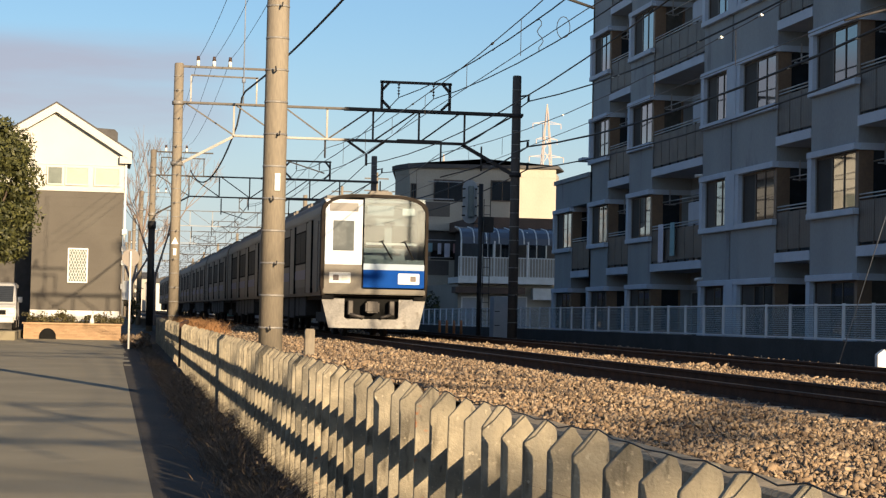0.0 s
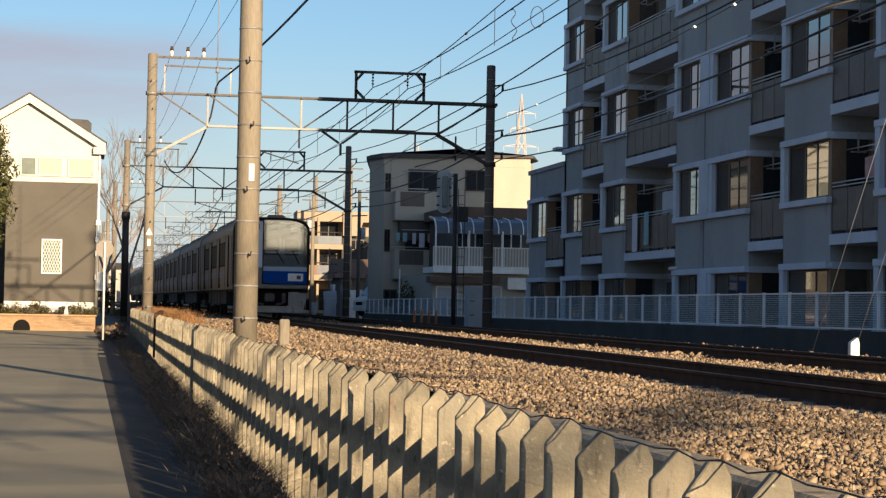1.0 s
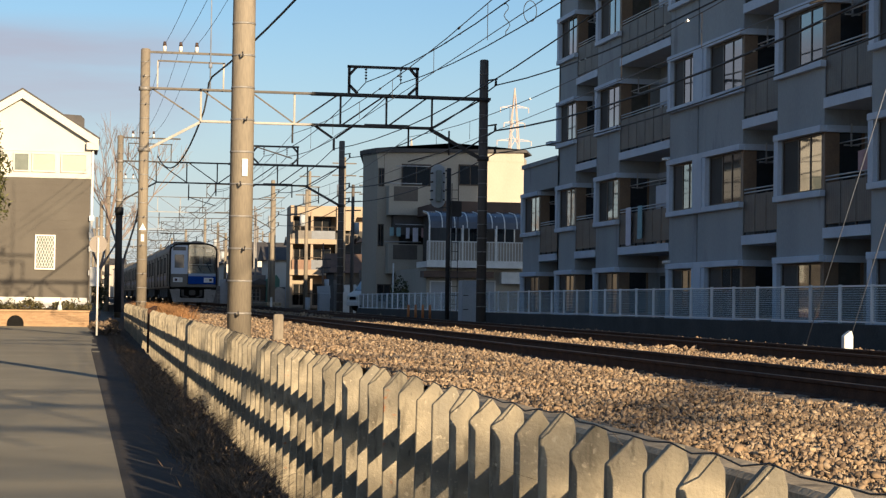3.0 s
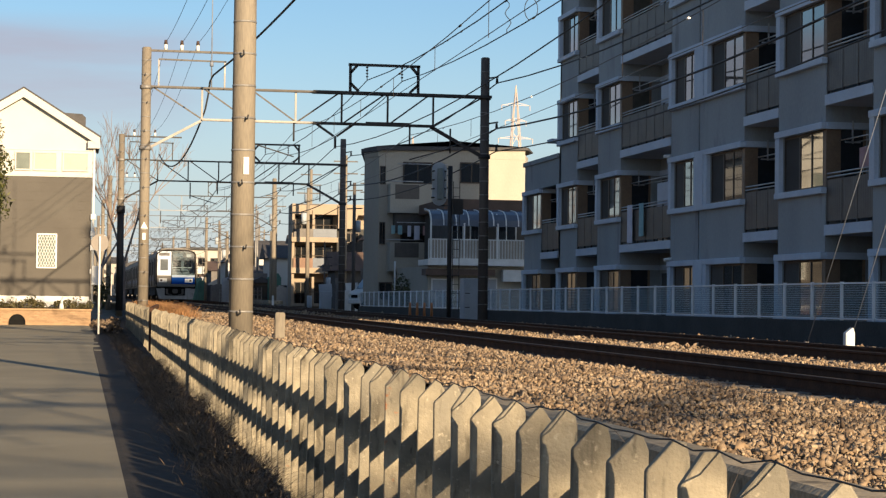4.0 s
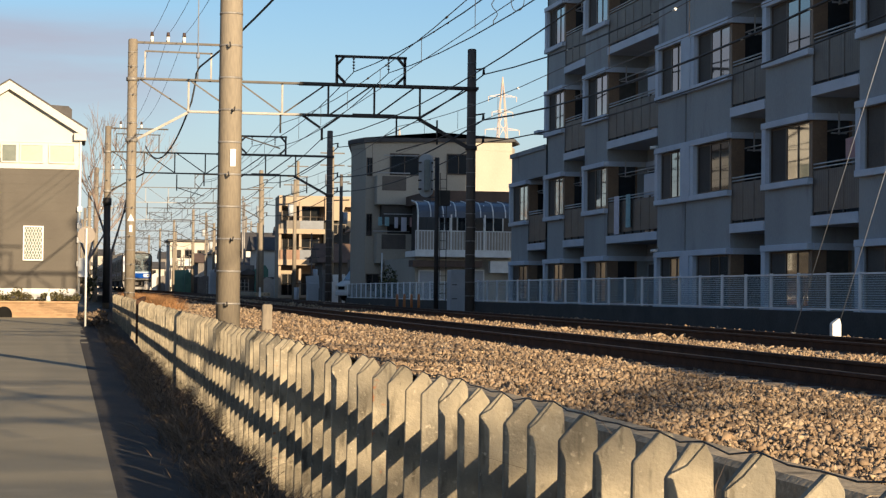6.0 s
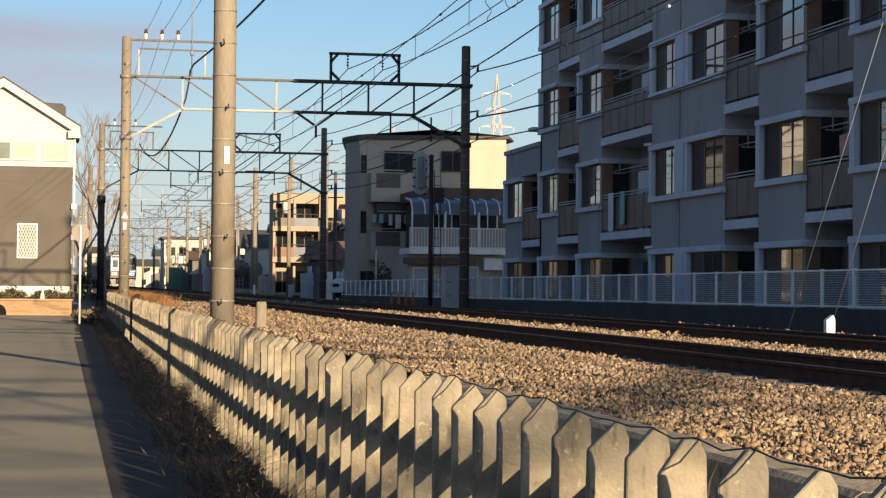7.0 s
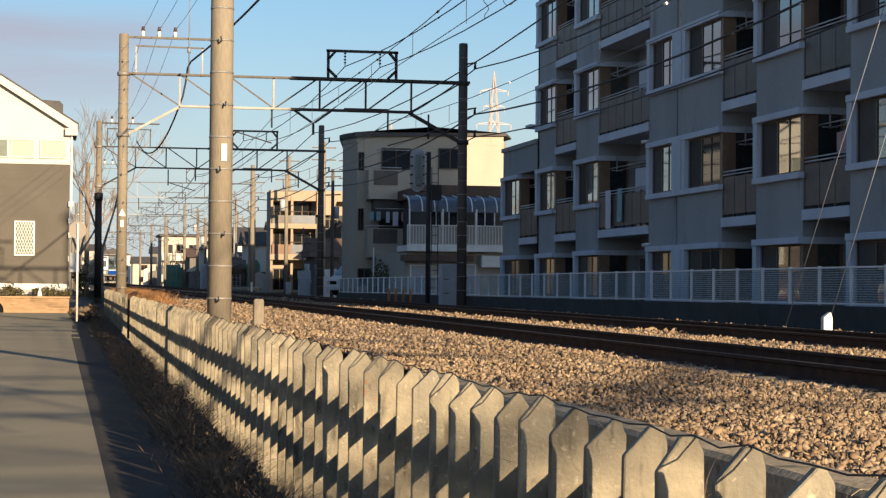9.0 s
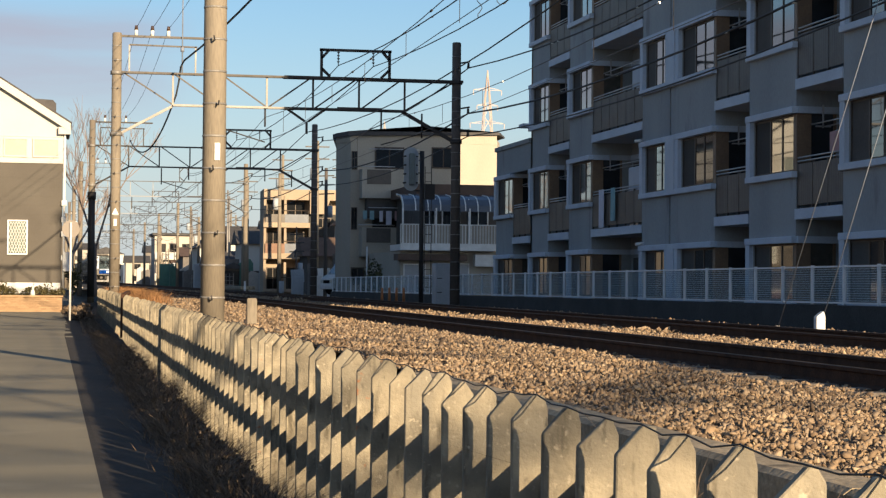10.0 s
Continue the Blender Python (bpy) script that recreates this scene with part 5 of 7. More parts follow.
def build_annex():
    """Low house with a terrace under a curved canopy."""
    y, e = 90.0, EYE
    a = thing("terrace_house", "two-storey house with a terrace under a curved smoked canopy", "building")
    bm = bm_new()
    box(bm, 16.1, 21.4, y, y + 9, 0.6, e + 1.7)
    part("wall", bm, CREAM, a)
    # The flats' shade is put into this wall's dark tone.
    bm = bm_new()
    box(bm, 17.5, 21.4, y + 2.2, y + 9, e + 1.9, e + 4.7)
    part("upper_wall", bm, SHADE_TONE, a, "upper wall with deep shade put into its colour")
    bm = bm_new()
    box(bm, 17.2, 22.5, y + 2.0, y + 9.2, e + 4.45, e + 4.95)
    part("roof", bm, ROOF_BROWN, a)
    bm = bm_new()
    box(bm, 15.9, 19.2, y - 0.5, y + 0.6, e + 1.25, e + 1.55)
    part("eave", bm, ROOF_BROWN, a)
    bm = bm_new()
    box(bm, 16.0, 20.8, y - 0.6, y + 2.2, e + 1.72, e + 2.0)
    terrace = part("terrace", bm, WHITE_PLATE, a)
    railing(a, 16.0, 20.6, y - 0.55, e + 2.0, e + 2.95, WHITE_PLATE, 0.14)
    bm = bm_new()
    box(bm, 16.0, 20.6, y - 0.5, y - 0.48, e + 2.05, e + 2.9)
    part("railing_panel", bm, RAIL_PANEL, a)
    bm = bm_new()
    outline = [(0.0, 3.55), (0.05, 3.85), (0.3, 4.12), (0.7, 4.28), (1.8, 4.4), (1.8, 4.34), (0.7, 4.22), (0.35, 4.07), (0.11, 3.83), (0.06, 3.55)]
    prism(bm, outline, lambda u, v: (16.1, y - 0.55 + u, e + v), lambda u, v: (20.9, y - 0.55 + u, e + v))
    canopy = part("canopy", bm, CANOPY, a)
    for k in range(9):
        bm = bm_new()
        x = 16.1 + 0.594 * k
        prism(bm, [(u, v + 0.03) for u, v in outline], lambda u, v: (x, y - 0.57 + u, e + v), lambda u, v: (x + 0.05, y - 0.57 + u, e + v))
        part("rib", bm, WHITE_PLATE, canopy)
    for x in (16.12, 17.7, 19.3, 20.85):
        bm = bm_new()
        bar(bm, (x, y - 0.52, e + 2.0), (x, y - 0.52, e + 3.7), 0.07)
        bar(bm, (x, y - 0.5, e + 3.7), (x, y - 0.2, e + 4.15), 0.05)
        part("canopy_post", bm, WHITE_PLATE, a)
    for x0, x1 in ((17.6, 18.2), (18.5, 19.4), (19.8, 20.8)):
        simple_window(a, x0, x1, y + 2.2, e + 2.3, e + 3.9, frame_mat=WHITE_PLATE)
    simple_window(a, 16.25, 17.3, y - 0.01, 0.9, e + 1.1, CABINET_PANE, WHITE_PLATE, "garage_door", 0)
    simple_window(a, 17.9, 19.4, y - 0.01, 0.9, e + 1.15, CABINET_PANE, WHITE_PLATE, "garage_door", 1)
    bm = bm_new()
    box(bm, 19.6, 21.2, y - 0.4, y + 1.0, e + 1.0, e + 1.55)
    part("shutter_box", bm, WHITE_PLATE, a)
    # climbing plant on the corner
    leaf_clump("climber", "dark climbing plant on a pale corner post", "plant", (20.9, y - 0.7, e + 1.2), (0.35, 0.3, 1.3), 500, 0.06, LEAF, 8)
    bm = bm_new()
    rod(bm, (15.5, 96, 0.6), (15.5, 96, e + 2.0), 0.04, 8)
    solid("yard_pole", bm, WHITE_PLATE, "slim white pole beside the shrubs", "pole")
    leaf_clump("yard_shrub", "dark evergreen shrub in front of the house", "shrub", (15.9, 95.5, e + 0.3), (0.9, 0.7, 1.2), 1400, 0.09, LEAF, 9)
    leaf_clump("yard_shrub", "dark evergreen shrub in front of the house", "shrub", (17.0, 96.5, e + 0.1), (0.8, 0.6, 1.0), 900, 0.09, LEAF, 10)


RAIL_PANEL = surface("terrace_panel", (0.40, 0.36, 0.31), (0.33, 0.30, 0.26), 0.8, scale=3, bump=0.05)
CABINET_PANE = surface("roller_shutter", (0.36, 0.38, 0.41), (0.30, 0.32, 0.35), 0.6, scale=1, fine=20, bump=0.1)


def leaf_clump(name, label, category, centre, radii, count, size, material, seed, group=""):
    """A plant of loose leaves in an uneven ellipsoid of clumps."""
    rng = np.random.default_rng(seed)
    lumps = [(rng.normal(0, 0.45, 3) * radii, rng.uniform(0.35, 0.6)) for _ in range(14)]
    verts, faces = [], []
    for _ in range(count):
        c, s = lumps[rng.integers(14)]
        d = rng.normal(0, 1, 3)
        d /= np.linalg.norm(d)
        p = np.array(centre) + c + d * s * np.array(radii) * rng.uniform(0.7, 1.05)
        u, v = rng.normal(0, 1, 3), rng.normal(0, 1, 3)
        u /= np.linalg.norm(u)
        v = np.cross(u, v)
        v /= np.linalg.norm(v)
        k = size * rng.uniform(0.6, 1.4)
        b = len(verts)
        verts += [tuple(p - u * k), tuple(p + v * k * 0.45), tuple(p + u * k), tuple(p - v * k * 0.45)]
        faces.append((b, b + 1, b + 2, b + 3))
    return tagged(new(name, mesh_of(name, verts, faces, material)), label, category, group)


def build_beige_block():
    y, e = 140.0, EYE
    b = thing("beige_apartment_house", "sunlit beige three-storey house with recessed balconies", "building")
    x0, x1 = 15.1, 21.0
    bm = bm_new()
    box(bm, x0, x1, y + 1.3, y + 2.6, 0.4, e + 6.9)
    box(bm, x0, x0 + 0.18, y + 0.002, y + 1.3, 0.4, e + 6.2)
    box(bm, x0, x1, y, y + 1.3, e + 6.2, e + 6.95)
    part("wall", bm, BEIGE, b)
    for z in (0.55, 2.15, 4.3):
        zz = z
        bm = bm_new()
        box(bm, x0 - 0.05, x0 + 3.3, y - 0.25, y + 1.3, e + (1.95 if z == 2.15 else 4.2 if z == 4.3 else -0.4), e + (2.35 if z == 2.15 else 4.55 if z == 4.3 else -0.2))
        slab = part("balcony", bm, BEIGE, b)
        top = 3.05 if z == 2.15 else 5.15
        if z > 1:
            bm = bm_new()
            box(bm, x0 + 0.1, x0 + 1.5, y - 0.2, y - 0.17, e + top - 0.72, e + top)
            part("railing_panel", bm, BALCONY_RUST if z == 2.15 else RAILING_BROWN, slab)
            bm = bm_new()
            box(bm, x0 + 1.5, x0 + 3.2, y - 0.2, y - 0.17, e + top - 0.72, e + top)
            part("glass_panel", bm, CANOPY, slab)
    for z in (0.0, 2.6, 4.8):
        simple_window(b, x0 + 0.35, x0 + 1.3, y + 1.29, e + z - 0.3, e + z + 1.35)
        simple_window(b, x0 + 1.75, x0 + 3.1, y + 1.29, e + z - 0.3, e + z + 1.35)
        bm = bm_new()
        box(bm, x0 + 1.45, x0 + 1.62, y - 0.1, y + 1.3, e + z - 0.4, e + z + 1.7)
        part("divider", bm, BEIGE, b)
        bm = bm_new()
        rod(bm, (x0 + 0.2, y - 0.18, e + z + 0.62), (x0 + 3.2, y - 0.18, e + z + 0.62), 0.03, 6)
        for k in range(7):
            rod(bm, (x0 + 0.2 + 0.5 * k, y - 0.18, e + z - 0.25), (x0 + 0.2 + 0.5 * k, y - 0.18, e + z + 0.62), 0.02, 5)
        part("handrail", bm, SASH, b)
    bm = bm_new()
    prism(bm, ((x0 + 3.3, 5.2), (x0 + 4.4, 5.2), (x0 + 5.0, 6.9), (x0 + 3.3, 6.9)), lambda u, v: (u, y - 0.2, e + v), lambda u, v: (u, y + 1.3, e + v))
    part("side_wing", bm, BEIGE, b)
    # Dark colour in place of beige: the tower's shade is put into it.
    bm = bm_new()
    box(bm, x0 + 3.3, x1, y + 0.4, y + 1.25, 0.4, e + 5.2)
    part("stair_tower", bm, WALL_DARK, b, "stair tower with shade put into its dark colour")
    for z in (0.2, 1.5, 2.9, 4.2):
        simple_window(b, x0 + 3.7, x0 + 4.9, y + 0.38, e + z, e + z + 0.75)


BALCONY_RUST = surface("rust_panel", (0.26, 0.16, 0.11), (0.20, 0.12, 0.085), 0.8, bump=0.05)


def far_house(x, y, w, d, h, roof, wall, roof_mat, label, ridge_x=True):
    z = grade(min(y, 400))
    house = thing("far_house", label, "house", "houses beyond the line")
    bm = bm_new()
    box(bm, x - w / 2, x + w / 2, y, y + d, z - 0.6, z + h)
    part("wall", bm, wall, house)
    bm = bm_new()
    o = 0.35
    if ridge_x:
        prism(bm, ((-d / 2 - o, 0), (d / 2 + o, 0), (0, roof)), lambda u, v: (x - w / 2 - o, y + d / 2 + u, z + h + v), lambda u, v: (x + w / 2 + o, y + d / 2 + u, z + h + v))
    else:
        prism(bm, ((-w / 2 - o, 0), (w / 2 + o, 0), (0, roof)), lambda u, v: (x + u, y - o, z + h + v), lambda u, v: (x + u, y + d + o, z + h + v))
    part("roof", bm, roof_mat, house)
    n = max(1, int(w / 2.6))
    for k in range(n):
        cx = x - w / 2 + w * (k + 0.5) / n
        for zz in (1.0, 3.6):
            if zz + 1.2 < h:
                simple_window(house, cx - 0.7, cx + 0.7, y - 0.01, z + zz, z + zz + 1.15)
    return house


# House wall tone with shade already put into its colour.
SHADE_WALL = surface("shaded_house_wall", (0.20, 0.18, 0.165), (0.13, 0.12, 0.11), 0.9, scale=0.5, fine=8, bump=0.05)


def build_far():
    rng = random.Random(31)
    far_house(15.4, 172, 3.0, 8, 2.7, 1.3, STUCCO_FAR, ROOF_DARK, "pale low house with a dark tiled roof beyond the line")
    far_house(18.6, 182, 4, 8, 4.7, 1.8, HOUSE_WHITE, ROOF_DARK, "white house with a dark roof beyond the line")
    far_house(17.0, 198, 4.5, 8, 4.6, 2.0, HOUSE_WHITE, ROOF_DARK, "white house with a dark roof beyond the line", False)
    far_house(18.0, 128, 2.6, 4, 3.0, 1.3, SHADE_TONE, ROOF_BROWN, "low house with shade put into its dark brown wall colour")
    far_house(21.5, 131, 4.0, 4, 5.2, 1.9, STUCCO_FAR, ROOF_BROWN, "pale house with a brown roof behind the yard", False)
    far_house(21.5, 150, 5, 8, 6.5, 1.8, STUCCO_FAR, ROOF_DARK, "tall pale house behind the beige block")
    for k in range(16):
        y = 225 + k * 17 + rng.uniform(-4, 4)
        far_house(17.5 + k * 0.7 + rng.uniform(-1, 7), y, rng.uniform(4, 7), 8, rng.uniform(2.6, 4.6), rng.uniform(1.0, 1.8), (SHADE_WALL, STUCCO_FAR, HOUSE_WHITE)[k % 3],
                  ROOF_DARK if k % 2 else ROOF_BROWN, "small pale house in the haze down the line", k % 2 == 0)
    for k in range(10):
        y = 130 + k * 26
        far_house(-6 - rng.uniform(0, 5), y, rng.uniform(5, 8), 9, rng.uniform(3.4, 5.8), 1.9, HOUSE_GREY, ROOF_DARK, "taupe house along the lane beyond the bend", k % 2 == 0)
    # unseen terrace added across the lane: closes the place, dims window reflections
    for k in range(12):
        far_house(-27 - (k % 3) * 1.5, 40 + k * 17, 9, 14, 7.6 + 1.1 * (k % 2), 2.4, (SHADE_TONE, WALL_DARK)[k % 2], ROOF_DARK, "unseen dark house added across the lane to dim reflections", False)
    # unseen rows of houses added behind the camera close the place, block low sky
    for k in range(9):
        far_house(-34 + k * 9.5, -95 - (k % 3) * 9, 8.5, 9, 5.6 + (k % 2), 2.2, STUCCO_FAR, ROOF_DARK, "unseen two-storey house added behind the viewer to block low sky", k % 2 == 0)
    for k in range(7):
        far_house(-17 - (k % 2) * 2, -60 + k * 19, 8, 9, 4.4, 1.8, HOUSE_GREY, ROOF_BROWN, "taupe house on the other side of the lane", False)
    for x in (13.6, 15.4):
        bm = bm_new()
        box(bm, x - 0.8, x + 0.9, 232, 232.2, 0.8, 3.9)
        solid("green_screen", bm, GREEN_NET, "green netting screen beside the line", "screen", "green screens")
    # sheds, stacks and fences too far to make out
    for k in range(60):
        y = rng.uniform(150, 330)
        x = 13.6 + rng.uniform(0, 7) * y / 250
        w, h = rng.uniform(0.5, 2.2), rng.uniform(1.6, 3.5)
        bm = bm_new()
        prism(bm, ((-w / 2, 0), (w / 2, 0), (w / 2, h), (w * rng.uniform(-0.3, 0.3), h * rng.uniform(1.0, 1.25)), (-w / 2, h)),
              lambda u, v: (x + u, y, grade(y) - 0.4 + v), lambda u, v: (x + u, y + 1.5, grade(y) - 0.4 + v))
        solid("trackside_shed", bm, (HOUSE_WHITE, GREEN_NET, STUCCO_FAR, SHADE_WALL, ROOF_DARK, CABINET, STUCCO_FAR)[k % 7], "small shed or stack far down the line", "shed", "sheds down the line")
    for x, y, w, h, wall in ((4.0, 436, 7, 5.6, STUCCO_FAR), (12.5, 442, 8, 7.0, HOUSE_WHITE), (19.0, 430, 5, 5.0, STUCCO_FAR), (24.5, 450, 6, 7.6, SHADE_WALL), (-4.0, 455, 7, 6.4, HOUSE_WHITE), (8.5, 470, 6, 8.4, STUCCO_FAR)):
        far_house(x, y, w, 8, h, 1.6, wall, ROOF_DARK, "pale house where the line bends away", w < 7)
    flat = thing("far_apartment_house", "pale two-storey apartment house down the line", "building")
    fx, fy, fz = 17.0, 262.0, 0.8
    bm = bm_new()
    box(bm, fx - 3.2, fx + 3.6, fy, fy + 9, 0.0, fz + 7.2)
    part("wall", bm, STUCCO_FAR, flat)
    bm = bm_new()
    box(bm, fx - 3.5, fx + 3.9, fy - 0.5, fy + 9.2, fz + 7.2, fz + 7.5)
    part("roof", bm, ROOF_DARK, flat)
    for z in (1.7, 4.5):
        for k in range(4):
            simple_window(flat, fx - 2.9 + 1.65 * k, fx - 1.7 + 1.65 * k, fy - 0.01, fz + z, fz + z + 1.6)
        bm = bm_new()
        box(bm, fx - 3.2, fx + 3.6, fy - 1.0, fy - 0.02, fz + z - 0.55, fz + z - 0.35)
        box(bm, fx - 3.2, fx + 3.6, fy - 1.0, fy - 0.92, fz + z - 0.35, fz + z + 0.45)
        part("balcony", bm, HOUSE_WHITE, flat)
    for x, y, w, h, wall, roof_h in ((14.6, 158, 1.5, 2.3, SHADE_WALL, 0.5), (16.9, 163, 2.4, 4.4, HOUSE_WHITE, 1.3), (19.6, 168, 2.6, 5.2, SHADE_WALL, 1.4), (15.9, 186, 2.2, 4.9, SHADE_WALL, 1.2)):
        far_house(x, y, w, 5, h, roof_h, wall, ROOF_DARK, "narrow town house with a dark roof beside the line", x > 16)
    # shaded yard between the cream and the beige house
    for x, y, top, r in ((16.5, 118, 8.6, 0.12), (17.75, 121, 9.8, 0.13), (18.3, 116, 6.6, 0.07), (15.6, 125, 5.2, 0.05)):
        bm = bm_new()
        rod(bm, (x, y, -0.3), (x, y, top), r, 10, r * 0.8)
        pole = solid("yard_pole", bm, STAIN_SHADE_POLE, "dark pole standing in the shaded yard", "pole", "yard poles")
        for k in range(3):
            bm = bm_new()
            bar(bm, (x - 0.45, y, top - 0.5 - 0.55 * k), (x + 0.5, y, top - 0.45 - 0.55 * k), 0.07)
            part("cross_arm", bm, DARK_STEEL, pole)
        bm = bm_new()
        rod(bm, (x + 0.25, y, top - 3.0), (x + 0.25, y, top - 2.3), 0.16, 10)
        part("transformer", bm, CABINET, pole)
    for x, y, w, h, mat in ((15.0, 122, 0.7, 1.3, CABINET), (15.9, 121, 0.5, 1.7, SHADE_WALL), (16.4, 123, 1.1, 1.4, WHITE_PLATE), (17.2, 119, 0.9, 2.3, SHADE_WALL), (18.2, 122, 1.2, 3.0, WALL_DARK)):
        bm = bm_new()
        box(bm, x, x + w, y, y + 0.7, 0.0, 0.7 + h)
        soften(bm, 0.03)
        bar(bm, (x - 0.06, y + 0.3, 0.72 + h), (x + w + 0.06, y + 0.3, 0.78 + h), 0.06, 0.8)
        solid("yard_locker", bm, mat, "storage locker standing in the shaded yard", "locker", "yard lockers")
    bm = bm_new()
    for k in range(16):
        rod(bm, (13.9, 150 + 3.2 * k, 0.6), (13.9, 150 + 3.2 * k, 1.9 + grade(150)), 0.03, 5)
    for z in (1.2, 1.55, 1.85):
        bar(bm, (13.9, 150, z + grade(150) * 0.5), (13.9, 201, z + grade(180)), 0.03)
    solid("trackside_fence", bm, STEEL, "thin wire fence along the far track", "fence")
    # Unseen low block, added to keep the sun off the mesh fence posts.
    bm = bm_new()
    box(bm, 16.0, 21.0, 8.0, 31.2, 0.0, 3.6)
    soften(bm, 0.03)
    solid("garage_row", bm, WALL_GREY, "unseen low grey block added to shade the mesh fence", "garage")
    # slim masts and lamp posts down the line
    for k in range(34):
        y = rng.uniform(145, 330)
        x = 13.4 + rng.uniform(0, 7.5) * y / 250
        top = rng.uniform(5.0, 10.0)
        mast = thing("slim_mast", "slim pale mast beside the line", "mast", "masts down the line")
        bm = bm_new()
        rod(bm, (x, y, -0.4), (x, y, top), 0.09, 8, 0.07)
        part("shaft", bm, (POLE, STEEL, SHADE_WALL)[k % 3], mast)
        bm = bm_new()
        bar(bm, (x - 0.5, y, top - 0.3), (x + 0.5, y, top - 0.3), 0.07)
        bar(bm, (x, y, top - 0.9), (x + (0.9 if k % 2 else -0.9), y, top - 0.5), 0.06)
        part("bracket", bm, BEAM_GREY, mast)
    # street poles beyond the railway
    for x, y, top in ((17.3, 128, 11.0), (16.0, 138, 9.4), (14.9, 150, 9.8), (14.4, 178, 9.5), (14.2, 190, 8.0), (17.6, 150, 11.5), (15.2, 215, 10), (13.9, 250, 9)):
        pole = thing("street_pole", "slim concrete street pole with cross-arms and wires", "utility pole", "street poles")
        bm = bm_new()
        rod(bm, (x, y, 0.3), (x, y, top), 0.16, 10, 0.11)
        part("shaft", bm, POLE, pole)
        bm = bm_new()
        for z in (top - 0.4, top - 1.2):
            bar(bm, (x - 0.8, y, z), (x + 0.8, y, z), 0.08)
        part("cross_arm", bm, BEAM_GREY, pole)
        bm = bm_new()
        rod(bm, (x - 0.28, y, top - 2.6), (x - 0.28, y, top - 1.8), 0.2, 10)
        part("transformer", bm, CABINET, pole)
    # pylon on the skyline
    for px, py, h, s in ((137, 610, 71, 1.0), (136, 800, 70, 0.9)):
        pylon = thing("transmission_pylon", "tall pale lattice transmission tower on the skyline", "pylon", "pylons")
        bm = bm_new()
        for sx in (-1, 1):
            for sy in (-1, 1):
                bar(bm, (px + 4.5 * sx, py + 4.5 * sy, 0), (px + 0.9 * sx, py + 0.9 * sy, h * 0.85), 0.26)
                bar(bm, (px + 0.9 * sx, py + 0.9 * sy, h * 0.85), (px, py, h), 0.24)
        part("mast", bm, PYLON, pylon)
        bm = bm_new()
        for k in range(14):
            z0, z1 = h * 0.85 * k / 14, h * 0.85 * (k + 1) / 14
            a, b = 4.5 - 3.6 * k / 14, 4.5 - 3.6 * (k + 1) / 14
            bar(bm, (px - a, py - a, z0), (px + b, py - b, z1), 0.15)
            bar(bm, (px + a, py - a, z0), (px - b, py - b, z1), 0.15)
        part("lattice", bm, PYLON, pylon)
        for z, reach in ((0.60, 5.2), (0.68, 3.4), (0.76, 5.6), (0.84, 3.4), (0.91, 4.6)):
            bm = bm_new()
            bar(bm, (px - reach, py, h * z), (px, py, h * z + 0.9), 0.13)
            bar(bm, (px + reach, py, h * z), (px, py, h * z + 0.9), 0.13)
            bar(bm, (px - reach, py, h * z), (px + reach, py, h * z), 0.13)
            for sx in (-1, 1):
                rod(bm, (px + sx * reach, py, h * z), (px + sx * reach, py, h * z - 1.6), 0.12, 5)
            part("arm", bm, PYLON, pylon)
    # low wooden kerb edge of the far track
    bm = bm_new()
    box(bm, 12.6, 13.6, 131, 152, 0.7 + grade(140), 0.95 + grade(140))
    soften(bm, 0.03)
    solid("platform_slab", bm, MOSSY, "low sunlit concrete slab beside the far track", "slab")


